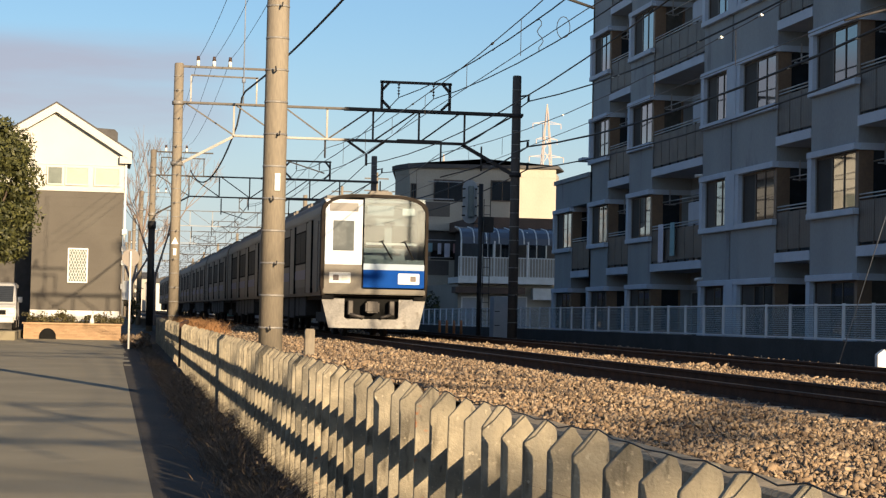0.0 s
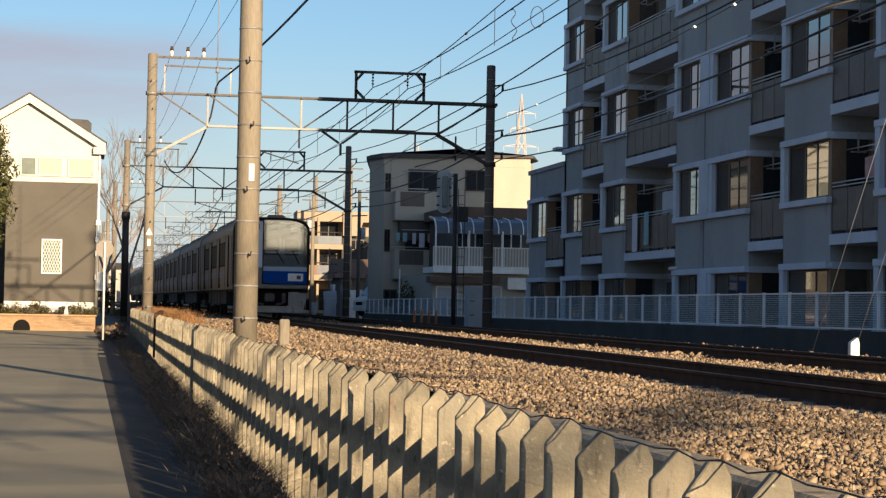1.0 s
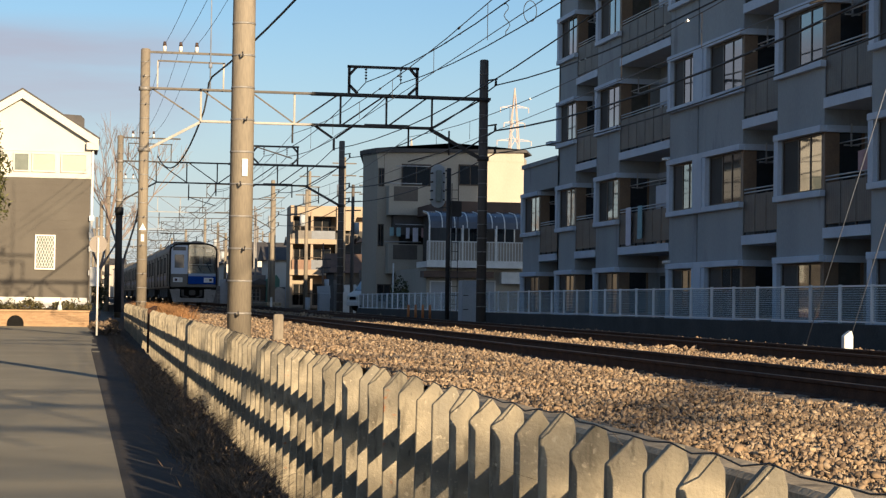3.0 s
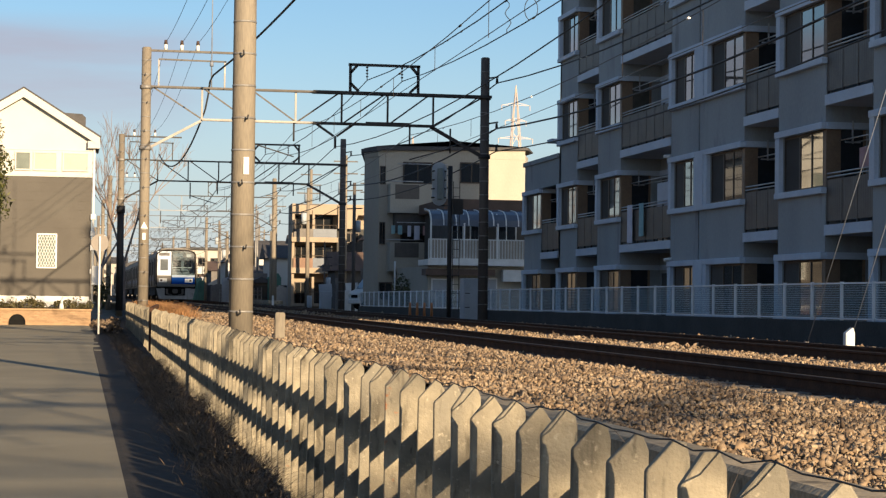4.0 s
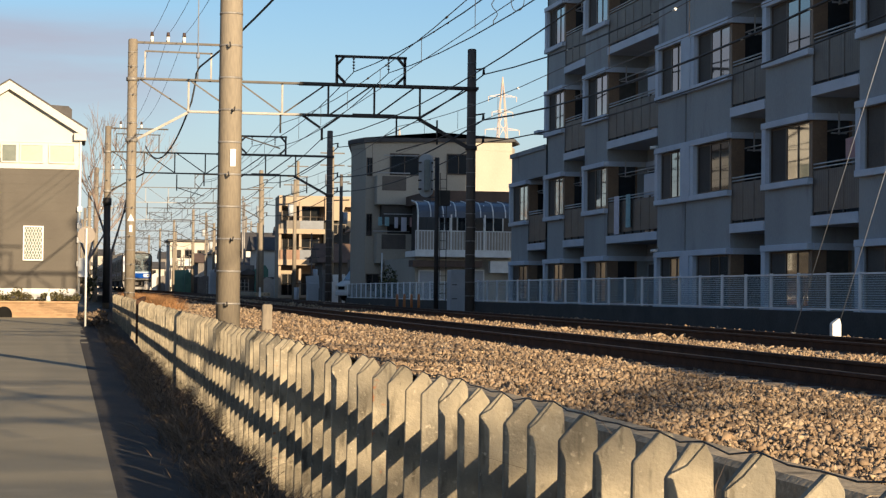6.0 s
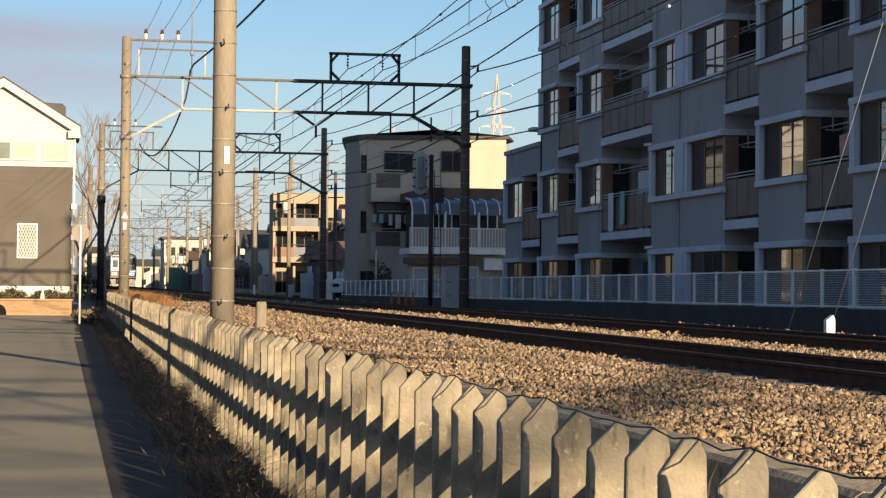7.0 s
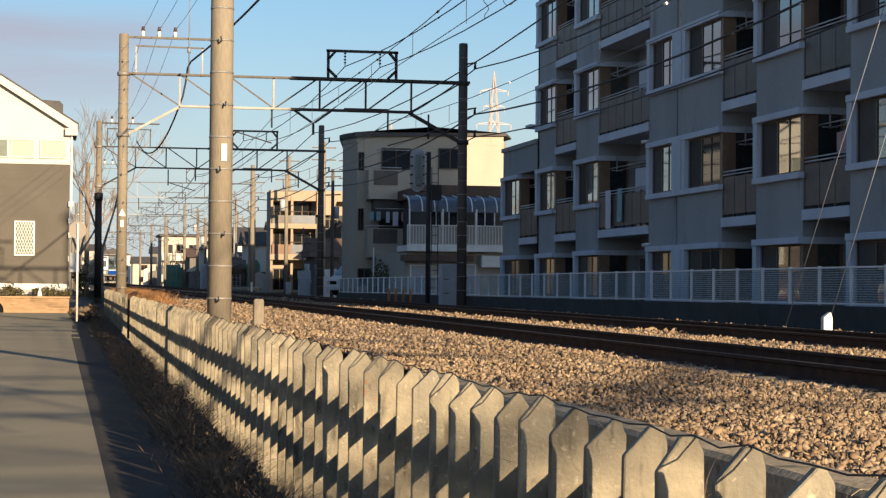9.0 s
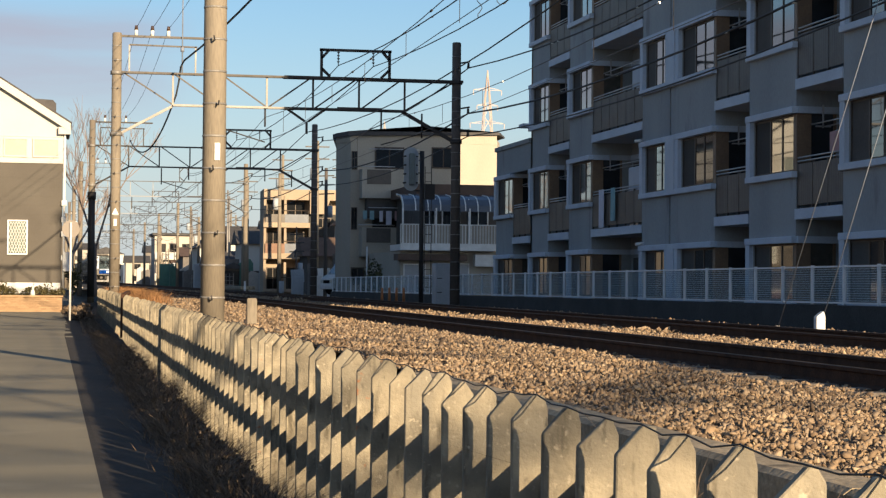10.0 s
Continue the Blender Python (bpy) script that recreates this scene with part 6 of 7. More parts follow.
def small_van(name, label, m, paint):
    """A box-shaped small van, nose towards -y."""
    van = thing(name, label, "van")
    van.matrix_basis = m
    bm = bm_new()
    side = ((0, 0.35), (0, 0.85), (0.12, 0.98), (0.45, 1.1), (0.95, 1.82), (1.2, 1.9), (3.2, 1.9), (3.35, 1.8), (3.4, 0.4))
    prism(bm, side, lambda u, v: (-0.73 + 0.06 * (v > 1.2), u, v), lambda u, v: (0.73 - 0.06 * (v > 1.2), u, v))
    soften(bm, 0.05, 2)
    body = part("body", bm, paint, van)
    bm = bm_new()
    box(bm, -0.6, 0.6, -0.02, 0.0, 0, 0.78, Matrix.Translation((0, 0.44, 1.12)) @ pose(0, 0, 0, -35.5))
    part("windscreen", bm, CAR_GLASS, van)
    for s in (-1, 1):
        bm = bm_new()
        box(bm, s * 0.735 - 0.01, s * 0.735 + 0.01, 1.15, 3.0, 1.15, 1.7)
        part("side_window", bm, CAR_GLASS, van)
        bm = bm_new()
        box(bm, s * 0.55 - 0.13, s * 0.55 + 0.13, -0.03, 0.04, 0.66, 0.84)
        soften(bm, 0.02)
        part("headlight", bm, LAMP_OFF, van)
        bm = bm_new()
        box(bm, s * 0.86 - 0.09, s * 0.86 + 0.09, 0.6, 0.7, 1.12, 1.34)
        soften(bm, 0.02)
        part("mirror", bm, paint, van)
        for yy in (0.6, 2.75):
            bm = bm_new()
            rod(bm, (s * 0.74, yy, 0.28), (s * 0.58, yy, 0.28), 0.28, 18)
            tyre = part("wheel", bm, RUBBER, van)
            bm = bm_new()
            rod(bm, (s * 0.745, yy, 0.28), (s * 0.7, yy, 0.28), 0.17, 14)
            part("rim", bm, ALU, tyre)
    bm = bm_new()
    box(bm, -0.68, 0.68, -0.05, 0.1, 0.30, 0.55)
    soften(bm, 0.03)
    part("bumper", bm, paint, van)
    bm = bm_new()
    box(bm, -0.35, 0.35, -0.02, 0.02, 0.62, 0.80)
    part("grille", bm, RUBBER, van)
    bm = bm_new()
    box(bm, -0.17, 0.17, -0.065, -0.05, 0.38, 0.50)
    part("number_plate", bm, WHITE_PLATE, van)
    return van


# ---- the road's end: house, planter, tree, van, sign ----
def push_back(made, k):
    """Moves things away from the eye along their sight lines, enlarging them as they go."""
    eye = Vector((0, 0, EYE))
    m = Matrix.Translation(eye) @ Matrix.Diagonal((k, k, k, 1)) @ Matrix.Translation(-eye)
    for ob in made:
        if ob.parent is None:
            ob.matrix_basis = m @ ob.matrix_basis


def build_house():
    before = set(scene.objects)
    build_house_things()
    push_back([ob for ob in scene.objects if ob not in before], 1.048)
    build_corner()


def build_house_things():
    y, e = 84.0, EYE
    g = grade(y)
    house = thing("gabled_house", "tall narrow house with white gable and taupe lower walls", "house")
    bm = bm_new()
    prism(bm, ((-3.2, 0.0), (0.55, 0.0), (0.55, e + 5.15), (-3.2, e + 5.15)), lambda u, v: (u, y, v), lambda u, v: (u, y + 9, v))
    part("wall", bm, HOUSE_GREY, house, "taupe ribbed siding")
    bm = bm_new()
    for k in range(15):
        z = 0.9 + k * 0.38
        box(bm, -3.2, 0.55, y - 0.008, y, z, z + 0.36)
    part("siding", bm, HOUSE_GREY, house)
    bm = bm_new()
    prism(bm, ((-5.2, 5.15), (0.55, 5.15), (0.55, 6.85), (-2.33, 8.50), (-5.2, 6.72)), lambda u, v: (u, y - 0.03, e + v), lambda u, v: (u, y + 9, e + v))
    part("gable", bm, HOUSE_WHITE, house, "white upper storey and gable")
    bm = bm_new()
    prism(bm, ((-5.5, 6.40), (-2.33, 8.38), (0.85, 6.40), (0.85, 6.78), (-2.33, 8.76), (-5.5, 6.78)), lambda u, v: (u, y - 0.35, e + v), lambda u, v: (u, y - 0.28, e + v))
    part("barge_board", bm, HOUSE_WHITE, house)
    bm = bm_new()
    prism(bm, ((-5.5, 6.76), (-2.33, 8.74), (0.85, 6.76), (0.9, 6.82), (-2.33, 8.82), (-5.55, 6.82)), lambda u, v: (u, y - 0.36, e + v), lambda u, v: (u, y + 9.3, e + v))
    part("roof", bm, ROOF_DARK, house)
    bm = bm_new()
    box(bm, 0.35, 0.85, y - 0.33, y - 0.03, e + 6.30, e + 6.6)
    part("eave_return", bm, HOUSE_WHITE, house)
    bm = bm_new()
    prism(bm, ((-1.0, 7.6), (0.25, 6.9), (0.25, 7.75), (0.1, 7.9), (-1.0, 7.95)), lambda u, v: (u, y + 1.5, e + v), lambda u, v: (u, y + 5, e + v))
    part("dormer", bm, ROOF_DARK, house)
    bm = bm_new()
    box(bm, -3.24, 0.58, y - 0.05, y, e + 5.08, e + 5.2)
    box(bm, -5.2, 0.58, y - 0.06, y - 0.03, e + 6.18, e + 6.22)
    part("belt", bm, HOUSE_WHITE, house)
    bm = bm_new()
    rod(bm, (0.62, y - 0.08, 1.2), (0.62, y - 0.08, e + 6.5), 0.05, 8)
    rod(bm, (0.62, y - 0.08, e + 6.5), (0.82, y - 0.3, e + 6.75), 0.05, 8)
    part("downpipe", bm, WHITE_PLATE, house)
    for z in (1.0, 2.0, 2.6, 3.3):
        bm = bm_new()
        box(bm, 0.52, 0.72, y - 0.18, y - 0.02, e + z, e + z + 0.22)
        part("meter_box", bm, WHITE_PLATE, house)
    bm = bm_new()
    box(bm, 0.6, 1.0, y - 0.3, y + 0.1, e + 0.55, e + 1.35)
    part("meter_cabinet", bm, WHITE_PLATE, house)
    bm = bm_new()
    box(bm, -3.2, 0.5, y - 0.03, y, 1.0, 1.45)
    part("plinth", bm, WHITE_PLATE, house)
    simple_window(house, -1.70, -0.86, y - 0.05, e + 1.22, e + 2.68, LATTICE_PANE, WHITE_PLATE, "lattice_window", 0)
    bm = bm_new()
    for k in range(-7, 8):
        for s in (-1, 1):
            p = []
            for t in np.linspace(0, 1, 30):
                z, x = 1.3 + 1.3 * t, -1.28 + k * 0.11 + s * 0.55 * (t - 0.5)
                if -1.64 < x < -0.92:
                    p.append((x, y - 0.11, e + z))
            if len(p) > 1:
                bar(bm, p[0], p[-1], 0.022, 0.02)
    part("lattice", bm, WHITE_PLATE, house)
    for x0, x1, m in ((-2.66, -1.98, LATTICE_PANE), (-1.9, -0.9, HOUSE_SHUTTER), (-0.7, 0.4, HOUSE_SHUTTER)):
        simple_window(house, x0, x1, y - 0.06, e + 5.32, e + 6.12, m, HOUSE_WHITE, "upper_window", 0)
    # Carport shade put into the dark tone of wall and ceiling.
    bm = bm_new()
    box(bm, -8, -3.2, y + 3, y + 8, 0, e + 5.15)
    part("carport_wall", bm, SHADE_TONE, house, "carport back wall with its shade put into the dark colour")
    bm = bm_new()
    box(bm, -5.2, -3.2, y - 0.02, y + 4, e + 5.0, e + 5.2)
    part("carport_ceiling", bm, SHADE_TONE, house)
    # brick planter
    planter = thing("brick_planter", "low orange brick planter with an arched opening", "planter")
    bm = bm_new()
    box(bm, -3.38, 0.58, 82.46, 84.0, 0.2, 0.86)
    part("core", bm, BRICK, planter)
    bm = bm_new()
    box(bm, -3.45, 0.62, 82.36, 82.62, 0.86, 0.93)
    soften(bm, 0.01)
    part("coping", bm, BRICK, planter)
    bm = bm_new()
    box(bm, -0.098, 0.098, 0, 0.04, 0, 0.062)
    data = to_mesh("brick", bm, BRICK)
    for row in range(8):
        for k in range(19):
            x = -3.28 + 0.208 * k + (0.104 if row % 2 else 0)
            z = 0.335 + 0.07 * row
            if x < 0.5 and not (abs(x + 2.40) < 0.42 and z < 0.25 + 0.45):
                share("brick", data, planter, pose(x, 82.425, z))
    # No real hole: a black plate holds the opening's shade in its colour.
    bm = bm_new()
    arch = [(-2.74, 0.2)] + [(-2.40 + 0.34 * math.cos(a), 0.36 + 0.34 * math.sin(a)) for a in np.linspace(math.pi, 0, 12)] + [(-2.06, 0.2)]
    prism(bm, arch, lambda u, v: (u, 82.40, v), lambda u, v: (u, 82.44, v))
    part("opening", bm, RUBBER, planter, "flat black plate standing in for the shade in the arched opening")
    for k, x in enumerate((-3.0, -2.5, -1.9, -1.4, -0.7, -0.1, 0.3)):
        leaf_clump("planter_shrub", "small yellowish-green shrub in the brick planter", "shrub", (x, 83.1, 1.05 + 0.05 * (k % 3)), (0.34, 0.3, 0.24), 420, 0.05, SHRUB, 40 + k)
    bm = bm_new()
    rod(bm, (-0.62, 82.8, 0.93), (-0.62, 82.8, 1.15), 0.11, 12, 0.07)
    rod(bm, (-0.62, 82.8, 1.15), (-0.58, 82.8, 1.42), 0.06, 12, 0.035)
    solid("garden_ornament", bm, WHITE_PLATE, "small white garden ornament on the planter", "ornament")
    small_van("parked_van", "pale silver box-shaped van parked under the tree", pose(-4.3, 79.2, 0.605), CAR_PAINT)
    bm = bm_new()
    box(bm, -12.0, -3.5, 77.6, 86.4, 0.0, 0.6)
    soften(bm, 0.03)
    solid("forecourt_slab", bm, ASPHALT, "raised grey parking slab beside the house", kind="structure")


def build_corner():
    small_van("parked_van", "white van parked in the shade beyond the tracks", pose(14.9, 106, 0.95, 0, 0, -70), WHITE_PLATE)
    # round mirror sign
    sign = thing("round_sign", "round sign on a slim white pole, seen from behind", "sign")
    bm = bm_new()
    rod(bm, (0.72, 66, 0.2), (0.72, 66, EYE + 2.05), 0.035, 10)
    part("pole", bm, WHITE_PLATE, sign)
    bm = bm_new()
    rod(bm, (0.72, 66.05, EYE + 1.83), (0.72, 66.09, EYE + 1.83), 0.29, 28)
    part("disc", bm, SIGN_BACK, sign, "pale grey-pink disc")
    leaf_clump("corner_bush", "small green bush at the end of the fence", "shrub", (1.2, 92, EYE + 0.2), (0.4, 0.5, 0.7), 900, 0.06, LEAF, 60)
    # dark hedge-like scrub by the sign
    leaf_clump("scrub", "dark scrub at the corner of road and fence", "shrub", (1.1, 72, 0.32), (0.45, 4.0, 0.28), 2400, 0.08, DRY, 61)


LATTICE_PANE = surface("lattice_glass", (0.18, 0.204, 0.18), (0.12, 0.144, 0.126), 0.2, bump=0)
HOUSE_SHUTTER = surface("shutter_cream", (0.434, 0.415, 0.372), (0.384, 0.372, 0.329), 0.7, scale=2, fine=20, bump=0.05)
SIGN_BACK = surface("sign_back", (0.246, 0.214, 0.187), (0.205, 0.178, 0.156), 0.6, 0.1, bump=0)


def build_trees():
    tree = thing("evergreen_tree", "dense dark evergreen tree beside the lane", "tree", at=(0, 0, 0))
    base = Vector((-4.6, 76, 0.2))
    bm = bm_new()
    rod(bm, base, base + Vector((0.1, 0, 4.4)), 0.22, 10, 0.14)
    for k in range(7):
        a = k * 2.4
        rod(bm, base + Vector((0.1, 0, 2.8 + 0.22 * k)), base + Vector((1.2 * math.cos(a), 1.2 * math.sin(a), 3.9 + 0.5 * k)), 0.07, 6, 0.025)
    part("trunk", bm, BARK, tree)
    rng = np.random.default_rng(77)
    verts, faces = [], []
    for _ in range(140):
        t = rng.uniform(0, 1)
        z = 3.5 + 4.7 * t
        r = 1.75 * (1 - abs(t - 0.45) ** 1.7 * 1.2) * (0.55 if t > 0.93 else 1)
        a, q = rng.uniform(0, 6.28), math.sqrt(rng.uniform(0.2, 1))
        c = np.array((base.x + r * q * math.cos(a), base.y + r * q * math.sin(a), base.z + z))
        s = rng.uniform(0.4, 0.68)
        for _ in range(230):
            d = rng.normal(0, 1, 3)
            d /= np.linalg.norm(d)
            p = c + d * s * rng.uniform(0.7, 1.05)
            u = rng.normal(0, 1, 3)
            u /= np.linalg.norm(u)
            v = np.cross(u, d)
            k = 0.095 * rng.uniform(0.6, 1.4)
            b = len(verts)
            verts += [tuple(p - u * k), tuple(p + v * k * 0.5), tuple(p + u * k), tuple(p - v * k * 0.5)]
            faces.append((b, b + 1, b + 2, b + 3))
    crown = new("crown", mesh_of("crown", verts, faces, LEAF))
    crown.parent = tree
    # bare trees behind the house
    for x, y, h, seed in ((2.6, 112, 9.6, 1), (1.4, 118, 8.6, 2)):
        rng2 = random.Random(seed)
        bare = thing("bare_tree", "bare winter tree with fine twigs behind the house", "tree", "bare trees")
        bm = bm_new()

        def limb(p, d, length, r, depth):
            q = p + d * length
            rod(bm, p, q, r, 5 if depth > 2 else 3, r * 0.65)
            if depth == 0:
                return
            for _ in range(3 if depth > 1 else 4):
                nd = (d + Vector((rng2.uniform(-0.6, 0.6), rng2.uniform(-0.6, 0.6), rng2.uniform(-0.1, 0.5)))).normalized()
                limb(q, nd, length * rng2.uniform(0.6, 0.85), r * 0.6, depth - 1)
        limb(Vector((x, y, 0.4)), Vector((0, 0, 1)), h * 0.32, 0.13, 5)
        part("crown", bm, TWIG, bare)


TWIG = surface("winter_twigs", (0.26, 0.20, 0.17), (0.18, 0.14, 0.12), 0.9, bump=0)


# ---- the train ----
TRAIN_ROWS = ((0.0, 50.4), (0.3, 56.7), (0.6, 62.6), (0.9, 69.3), (1.2, 76.3), (1.5, 83.0), (1.8, 89.8), (2.1, 96.5), (2.7, 109.5), (3.8, 133.5), (4.3, 145.5),
              (4.8, 157.0), (5.5, 174.5), (6.2, 192.0), (6.8, 206.0), (7.5, 222.0), (8.5, 240.0), (10.0, 258.0))
CARS = []
TRACK_X, RAIL_TOP = 6.80, 0.754


def car_side(car, s, length, first):
    """Doors, windows and bands on one side of a car."""
    x = s * 1.405
    start = 2.9 if first else 1.9
    pitch = (length - start - 2.2) / 3
    doors = [start + pitch * k for k in range(4)]
    for y in doors:
        bm = bm_new()
        box(bm, x - 0.03, x + 0.004, y - 0.66, y + 0.66, 1.13, 3.05)
        door = part("door", bm, STAINLESS, car)
        for dy in (-0.34, 0.34):
            bm = bm_new()
            box(bm, x - 0.004 if s > 0 else x - 0.008, x + 0.008 if s > 0 else x + 0.004, y + dy - 0.2, y + dy + 0.2, 2.0, 2.85)
            soften(bm, 0.003)
            part("pane", bm, TRAIN_PANE, door)
        bm = bm_new()
        for dy in (-0.69, 0.69):
            box(bm, x - 0.03, x + 0.014 * s + (0.03 if s < 0 else 0), y + dy - 0.085, y + dy + 0.085, 1.13, 3.08)
        box(bm, x - 0.02, x + 0.02, y - 0.012, y + 0.012, 1.13, 3.05)
        part("seal", bm, RUBBER, door)
    edges = [start - 0.75 - (1.0 if first else 1.6)] + doors + [length + 0.1]
    for a, b in zip(doors, doors[1:]):
        bm = bm_new()
        box(bm, x - 0.012, x + 0.012, a + 0.98, b - 0.98, 1.95, 2.88)
        soften(bm, 0.01)
        w = part("window_frame", bm, RUBBER, car)
        for c, d in ((a + 1.03, (a + b) / 2 - 0.03), ((a + b) / 2 + 0.03, b - 1.03)):
            bm = bm_new()
            box(bm, x - 0.016, x + 0.016, c, d, 2.0, 2.83)
            part("pane", bm, TRAIN_PANE, w)
        bm = bm_new()
        box(bm, x - 0.006, x + 0.006, a + 0.78, b - 0.78, 1.52, 1.78)
        part("band", bm, SIDE_BLUE, car)
    if first:
        bm = bm_new()
        box(bm, x - 0.02, x + 0.006, 0.72, 1.30, 1.15, 3.0)
        crew = part("crew_door", bm, STAINLESS, car)
        bm = bm_new()
        box(bm, x - 0.01, x + 0.012, 0.82, 1.2, 2.05, 2.8)
        part("pane", bm, TRAIN_PANE, crew)


def body_outline():
    pts = [(-1.36, 1.05), (1.36, 1.05), (1.4, 1.3), (1.4, 3.05)]
    for a in np.linspace(0, math.pi, 13):
        pts.append((1.4 * math.cos(a) if abs(math.cos(a)) > 0.99 else 1.4 * math.copysign(abs(math.cos(a)) ** 0.55, math.cos(a)), 3.2 + 0.5 * math.sin(a) ** 0.8))
    pts += [(-1.4, 3.05), (-1.4, 1.3)]
    return pts


def build_car(first, pantograph):
    car = thing("train_car", "stainless commuter train car" + (" with a blue-banded driver's end" if first else " with four doors a side"), "train car", "cars of the train")
    length = 19.5
    y0 = 0.30 if first else 0.25
    outline = body_outline()
    bm = bm_new()
    n = len(outline)
    a = [bm.verts.new((u, y0, v)) for u, v in outline]
    b = [bm.verts.new((u, length, v)) for u, v in outline]
    for i in range(n):
        j = (i + 1) % n
        bm.faces.new((a[i], a[j], b[j], b[i]))
    bm.faces.new(b)
    if not first:
        bm.faces.new(list(reversed(a)))
    part("body", bm, STAINLESS, car)
    bm = bm_new()
    roof = [(1.405 * math.copysign(abs(math.cos(t)) ** 0.55, math.cos(t)) * 0.985, 3.215 + 0.5 * math.sin(t) ** 0.8) for t in np.linspace(0.25, math.pi - 0.25, 13)]
    prism(bm, roof, lambda u, v: (u, y0 + 0.02, v + 0.012), lambda u, v: (u, length - 0.02, v + 0.012))
    part("roof", bm, TRAIN_ROOF, car)
    for s in (-1, 1):
        bm = bm_new()
        box(bm, s * 1.38 - 0.03, s * 1.38 + 0.03, y0, length, 3.10, 3.16)
        part("gutter", bm, STAINLESS, car)
        car_side(car, s, length, first)
    for y in (5.2, 9.6, 14.2) if first else (3.4, 8.0, 12.2, 16.3):
        bm = bm_new()
        box(bm, -0.95, 0.95, y - 1.6, y + 1.6, 3.60, 3.86)
        soften(bm, 0.07, 2)
        part("roof_unit", bm, TRAIN_ROOF, car)
    # underframe and bogies
    for y in (3.0, length - 3.0):
        bm = bm_new()
        for s in (-1, 1):
            box(bm, s * 0.95 - 0.09, s * 0.95 + 0.09, y - 1.35, y + 1.35, 0.36, 0.62)
            box(bm, s * 0.95 - 0.06, s * 0.95 + 0.1, y - 0.3, y + 0.3, 0.62, 0.92)
        box(bm, -0.9, 0.9, y - 0.2, y + 0.2, 0.4, 0.7)
        bogie = part("bogie", bm, UNDER, car)
        for dy in (-1.05, 1.05):
            for s in (-1, 1):
                bm = bm_new()
                rod(bm, (s * 0.60, y + dy, 0.43), (s * 0.47, y + dy, 0.43), 0.43, 20)
                part("wheel", bm, UNDER, bogie)
    rng = random.Random(2)
    y = 5.2
    while y < length - 5.4:
        w = rng.uniform(0.9, 1.9)
        bm = bm_new()
        box(bm, -1.25, 1.25, y, y + w, 0.38 + rng.uniform(0, 0.12), 1.05)
        soften(bm, 0.02)
        part("equipment_box", bm, UNDER, car)
        y += w + rng.uniform(0.15, 0.5)
    bm = bm_new()
    box(bm, -1.2, 1.2, y0 + 0.2, length, 0.95, 1.06)
    part("underframe", bm, UNDER, car)
    if not first:
        bm = bm_new()
        box(bm, -0.5, 0.5, -0.25, 0.3, 1.1, 3.2)
        part("gangway", bm, RUBBER, car)
    if pantograph:
        bm = bm_new()
        bar(bm, (-0.55, 6.0, 4.0), (-0.2, 7.4, 4.45), 0.05)
        bar(bm, (0.55, 6.0, 4.0), (0.2, 7.4, 4.45), 0.05)
        bar(bm, (-0.2, 7.4, 4.45), (-0.1, 6.2, 5.0), 0.04)
        bar(bm, (0.2, 7.4, 4.45), (0.1, 6.2, 5.0), 0.04)
        bar(bm, (-0.85, 6.2, 5.03), (0.85, 6.2, 5.03), 0.06)
        bar(bm, (-0.7, 5.8, 3.99), (0.7, 5.8, 3.99), 0.12)
        part("pantograph", bm, DARK_STEEL, car)
    if first:
        driver_end(car)
    return car


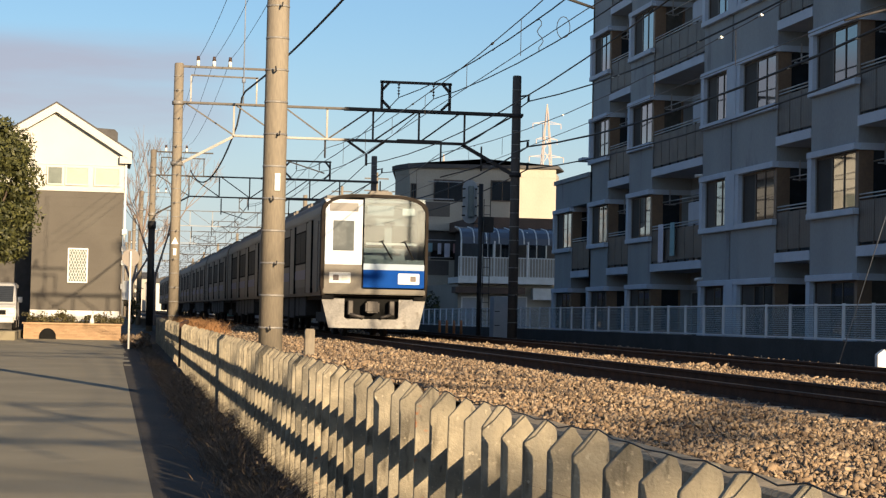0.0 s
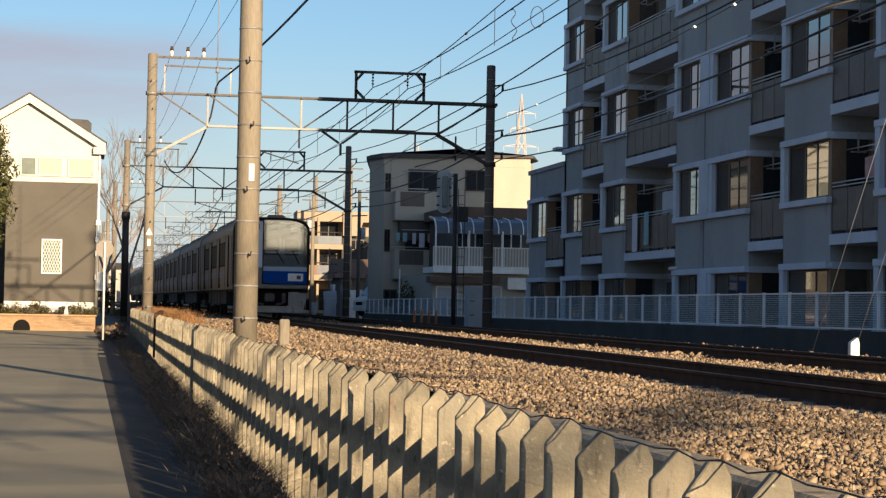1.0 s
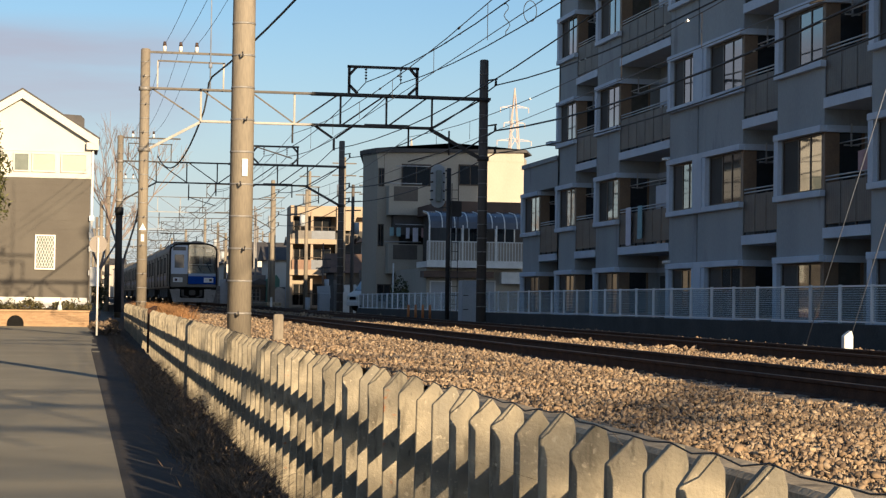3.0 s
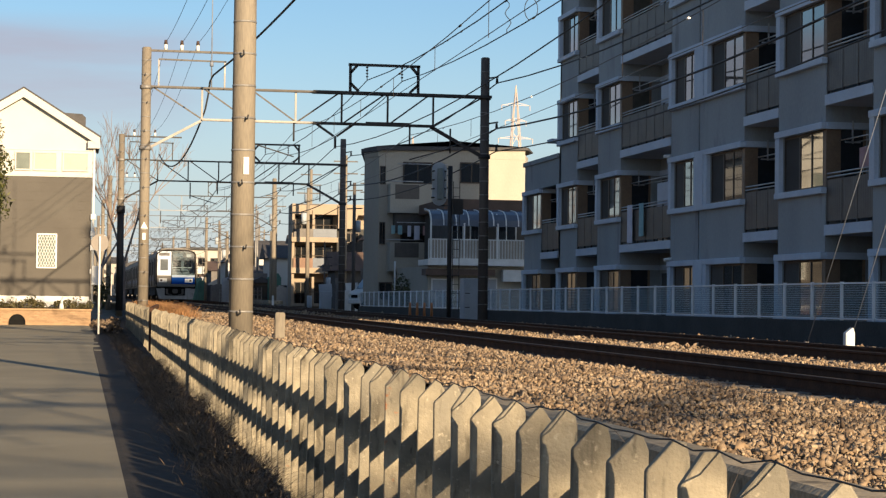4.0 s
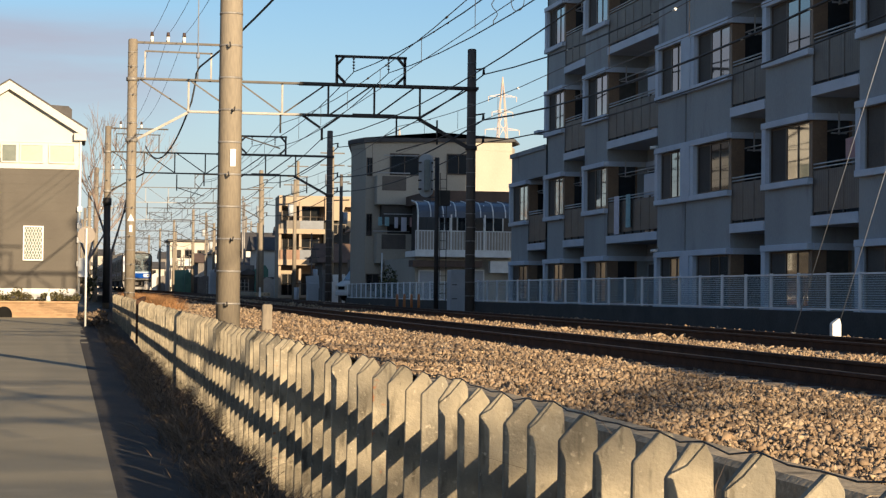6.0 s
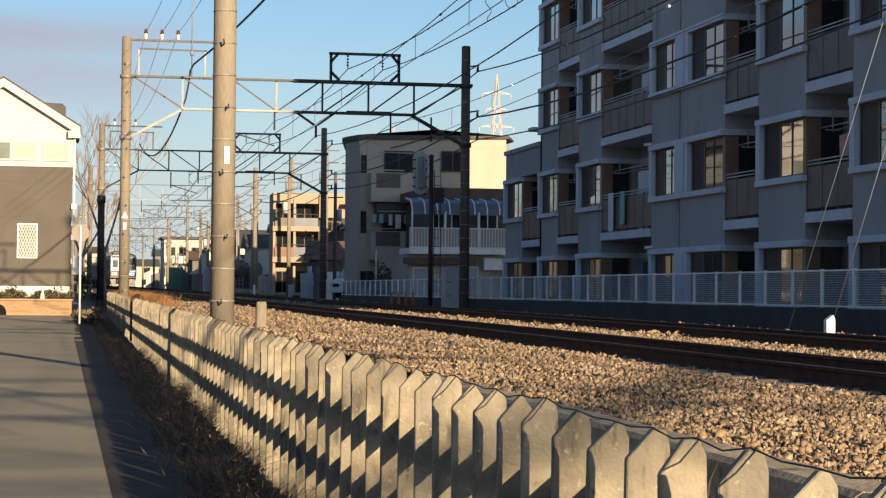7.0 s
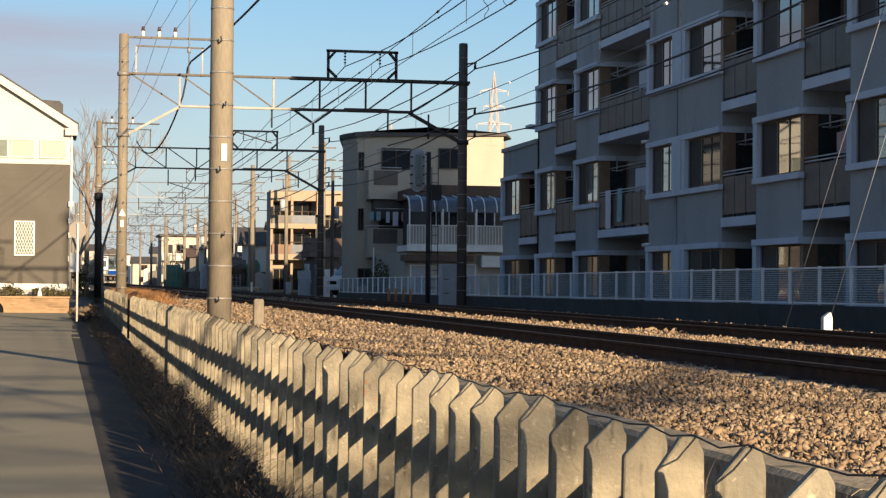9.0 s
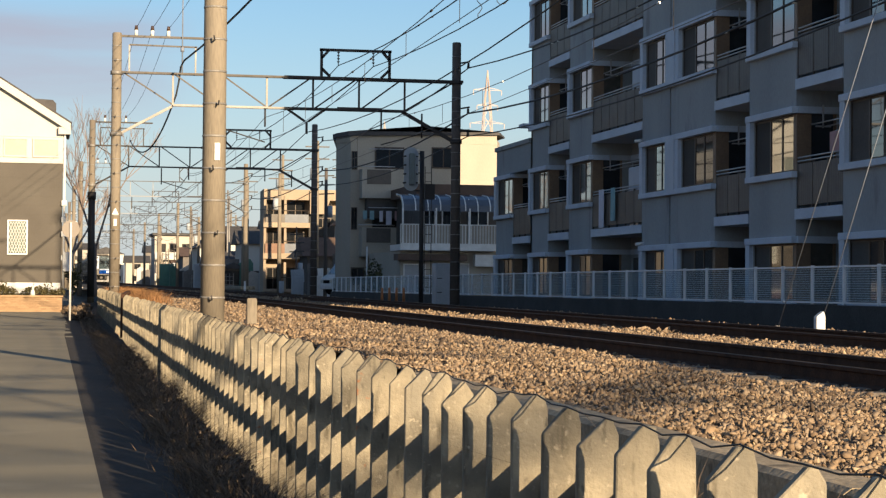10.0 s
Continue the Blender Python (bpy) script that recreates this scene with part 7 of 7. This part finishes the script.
def driver_end(car):
    """The flat face: white door panel on one side, big windscreen over a blue band on the other."""
    rim = body_outline()
    # dark rounded rim round the face
    bm = bm_new()
    inner = [(u * 0.945, 1.05 + (v - 1.05) * 0.965 + 0.01) for u, v in rim]
    a = [bm.verts.new((u, 0.02, v)) for u, v in rim]
    a2 = [bm.verts.new((u, 0.34, v)) for u, v in rim]
    c = [bm.verts.new((u, 0.0, v)) for u, v in inner]
    c2 = [bm.verts.new((u, 0.12, v)) for u, v in inner]
    n = len(rim)
    for i in range(n):
        j = (i + 1) % n
        bm.faces.new((a[i], a[j], a2[j], a2[i]))
        bm.faces.new((a[i], a[j], c[j], c[i]))
        bm.faces.new((c[i], c[j], c2[j], c2[i]))
    part("face_rim", bm, RIM, car, "dark bronze rounded rim of the face")
    # floor of the face: lower panels
    def panel(name, x0, x1, z0, z1, y, t, material, label="", r=0.03):
        bm = bm_new()
        box(bm, x0, x1, y, y + t, z0, z1)
        if r:
            soften(bm, r, 2)
        return part(name, bm, material, car, label)
    panel("door_panel", -1.30, -0.32, 1.86, 3.55, 0.015, 0.05, FACE_WHITE, "bright silver-white emergency door panel", 0.012)
    panel("lower_panel", -1.31, -0.30, 1.22, 1.86, 0.015, 0.05, FACE_BEIGE, "dull silver lower panel", 0.008)
    panel("blue_panel", -0.30, 1.31, 1.28, 1.74, 0.008, 0.05, BLUE, "deep blue panel under the windscreen", 0.008)
    panel("waist_panel", -0.30, 1.31, 1.74, 1.90, 0.012, 0.05, WAIST, "pale waist strip", 0.008)
    panel("bumper_strip", -1.34, 1.34, 1.10, 1.24, -0.03, 0.08, FACE_BEIGE, "beige lip under the face", 0.02)
    door_glass = panel("door_window", -1.10, -0.55, 2.22, 3.00, 0.004, 0.02, DOOR_GLASS, "grey window in the door panel", 0.008)
    panel("destination_display", -1.20, -0.45, 3.24, 3.46, 0.004, 0.02, DISPLAY, "dark destination display", 0.008)
    panel("divider", -0.33, -0.29, 1.26, 3.58, 0.0, 0.05, RUBBER, "", 0)
    bm = bm_new()
    box(bm, -0.29, 1.30, 0.028, 0.034, 1.9, 3.60)
    glass = part("windscreen", bm, WINDSHIELD, car, "large clear windscreen")
    bm = bm_new()
    for p, q in (((0.18, 2.48), (0.46, 2.02)), ((0.78, 2.48), (1.02, 2.02))):
        bar(bm, (p[0], 0.0, p[1]), (q[0], 0.0, q[1]), 0.035)
        bar(bm, (p[0] - 0.08, 0.0, p[1] - 0.02), (p[0] + 0.05, 0.0, p[1] + 0.03), 0.03)
    part("wiper", bm, RUBBER, car)
    # cab behind the glass
    bm = bm_new()
    box(bm, -1.3, 1.32, 1.30, 1.36, 1.1, 3.55)
    box(bm, -1.3, 1.32, 0.2, 1.3, 3.5, 3.56)
    part("cab_wall", bm, CAB, car)
    for x0, x1 in ((-0.15, 0.42), (0.62, 1.12)):
        panel("cab_window", x0, x1, 2.35, 2.95, 1.28, 0.02, TRAIN_PANE, "", 0.01)
    panel("desk", -0.28, 1.3, 1.85, 2.02, 0.06, 0.6, CAB_DARK, "grey driving desk", 0.02)
    panel("cab_rail", -0.2, 1.15, 2.40, 2.46, 0.3, 0.05, WHITE_PLATE, "pale rail behind the windscreen", 0.01)
    panel("sun_blind", -0.2, 0.5, 3.16, 3.42, 0.12, 0.02, CAB, "", 0.005)
    panel("train_number_box", 0.72, 1.05, 3.18, 3.36, 0.10, 0.03, WHITE_PLATE, "small pale display behind the glass", 0.01)
    for s in (-1, 1):
        x0 = -1.18 if s < 0 else 0.62
        unit = panel("lamp_unit", x0, x0 + 0.56, 1.38, 1.66, -0.015, 0.04, WHITE_PLATE, "white-rimmed lamp unit", 0.012)
        inner_lamps = ((0.10, RED_LENS), (0.33, LAMP_OFF)) if s < 0 else ((0.08, LAMP_OFF), (0.32, RED_LENS))
        for dx, m in inner_lamps:
            bm = bm_new()
            box(bm, x0 + dx, x0 + dx + 0.15, -0.022, 0.0, 1.45, 1.59)
            soften(bm, 0.006)
            part("lamp", bm, m, unit)
    # skirt with the coupler opening
    def skirt(name, pts):
        bm = bm_new()
        prism(bm, pts, lambda u, v: (u, 0.04 if v > 0.6 else 0.08, v), lambda u, v: (u, 0.10 if v > 0.6 else 0.14, v))
        part(name, bm, SKIRT, car, "worn silver skirt plate")
    skirt("skirt", ((-1.36, 0.98), (-0.76, 0.98), (-0.76, 0.50), (-0.70, 0.46), (0.60, 0.46), (0.66, 0.50), (0.66, 0.98), (1.36, 0.98), (1.20, 0.22), (-1.16, 0.22)))
    # Flat panel; the dark of the recess is put into its black colour.
    panel("coupler_recess", -0.8, 0.72, 0.40, 1.05, 0.3, 0.1, RUBBER, "black panel standing in for the shade behind the coupler", 0)
    bm = bm_new()
    box(bm, -0.22, 0.14, -0.12, 0.4, 0.62, 0.92)
    soften(bm, 0.04, 2)
    coupler = part("coupler", bm, COUPLER, car)
    for x in (-0.62, 0.46):
        bm = bm_new()
        box(bm, x - 0.05, x + 0.09, 0.0, 0.3, 0.56, 0.94)
        soften(bm, 0.02)
        rod(bm, (x, 0.0, 0.58), (x * 0.4, -0.03, 0.5), 0.04, 8)
        part("coupler_hose", bm, COUPLER, coupler)
    for x in (-1.2, 1.2):
        panel("step", x - 0.16, x + 0.16, 0.96, 1.06, -0.02, 0.2, RUBBER, "", 0.01)
    panel("roof_antenna", -0.1, 0.5, 3.66, 3.82, 0.5, 0.5, TRAIN_ROOF, "", 0.03)
    bm = bm_new()
    rod(bm, (0.2, 0.75, 3.8), (0.2, 0.75, 4.1), 0.02, 6)
    part("antenna", bm, RUBBER, car)


WAIST = surface("waist_pale_blue", (0.36, 0.44, 0.53), (0.31, 0.38, 0.47), 0.6, 0.0, bump=0, spec=0.2)
RIM = surface("bronze_rim", (0.03, 0.024, 0.02), (0.022, 0.018, 0.015), 0.8, 0.0, bump=0, spec=0.1)
DOOR_GLASS = pane_material("door_glass", (0.16, 0.18, 0.19), (0.20, 0.22, 0.23), 0.5)
DISPLAY = surface("display_dark", (0.11, 0.10, 0.095), (0.08, 0.075, 0.07), 0.3, bump=0)
CAB_DARK = surface("desk_grey", (0.22, 0.24, 0.24), (0.18, 0.2, 0.2), 0.7, bump=0)
SKIRT = surface("skirt_silver", (0.338, 0.324, 0.304), (0.247, 0.236, 0.225), 0.7, 0.1, scale=2.5, fine=20, bump=0.05, stain=(0.182, 0.162, 0.145), stain_at=0.6, spec=0.2)
COUPLER = surface("coupler_steel", (0.1, 0.09, 0.0825), (0.065, 0.0575, 0.0525), 0.6, 0.5, bump=0.05)


def build_train():
    lead = build_car(True, False)
    CARS.append((lead, 0.0))
    middle = build_car(False, True)
    CARS.append((middle, 20.0))
    plain = build_car(False, False)
    CARS.append((plain, 40.0))
    for k in range(3, 8):
        CARS.append((copy_thing(middle if k % 3 == 1 else plain, pose(0, 0, 0)), 20.0 * k))


def motions():
    for car, behind in CARS:
        walk(car, [(t, pose(TRACK_X, y + behind, RAIL_TOP + grade(y + behind), math.degrees(0.003), 0, 0)) for t, y in TRAIN_ROWS])


build_ground()
build_tracks()
build_flats()
build_white_fence()
build_cream_block()
build_annex()
build_beige_block()
build_far()
build_house()
build_trees()
build_overhead()
build_trackside()
build_fence()
build_weeds()
stones()
build_train()
motions()
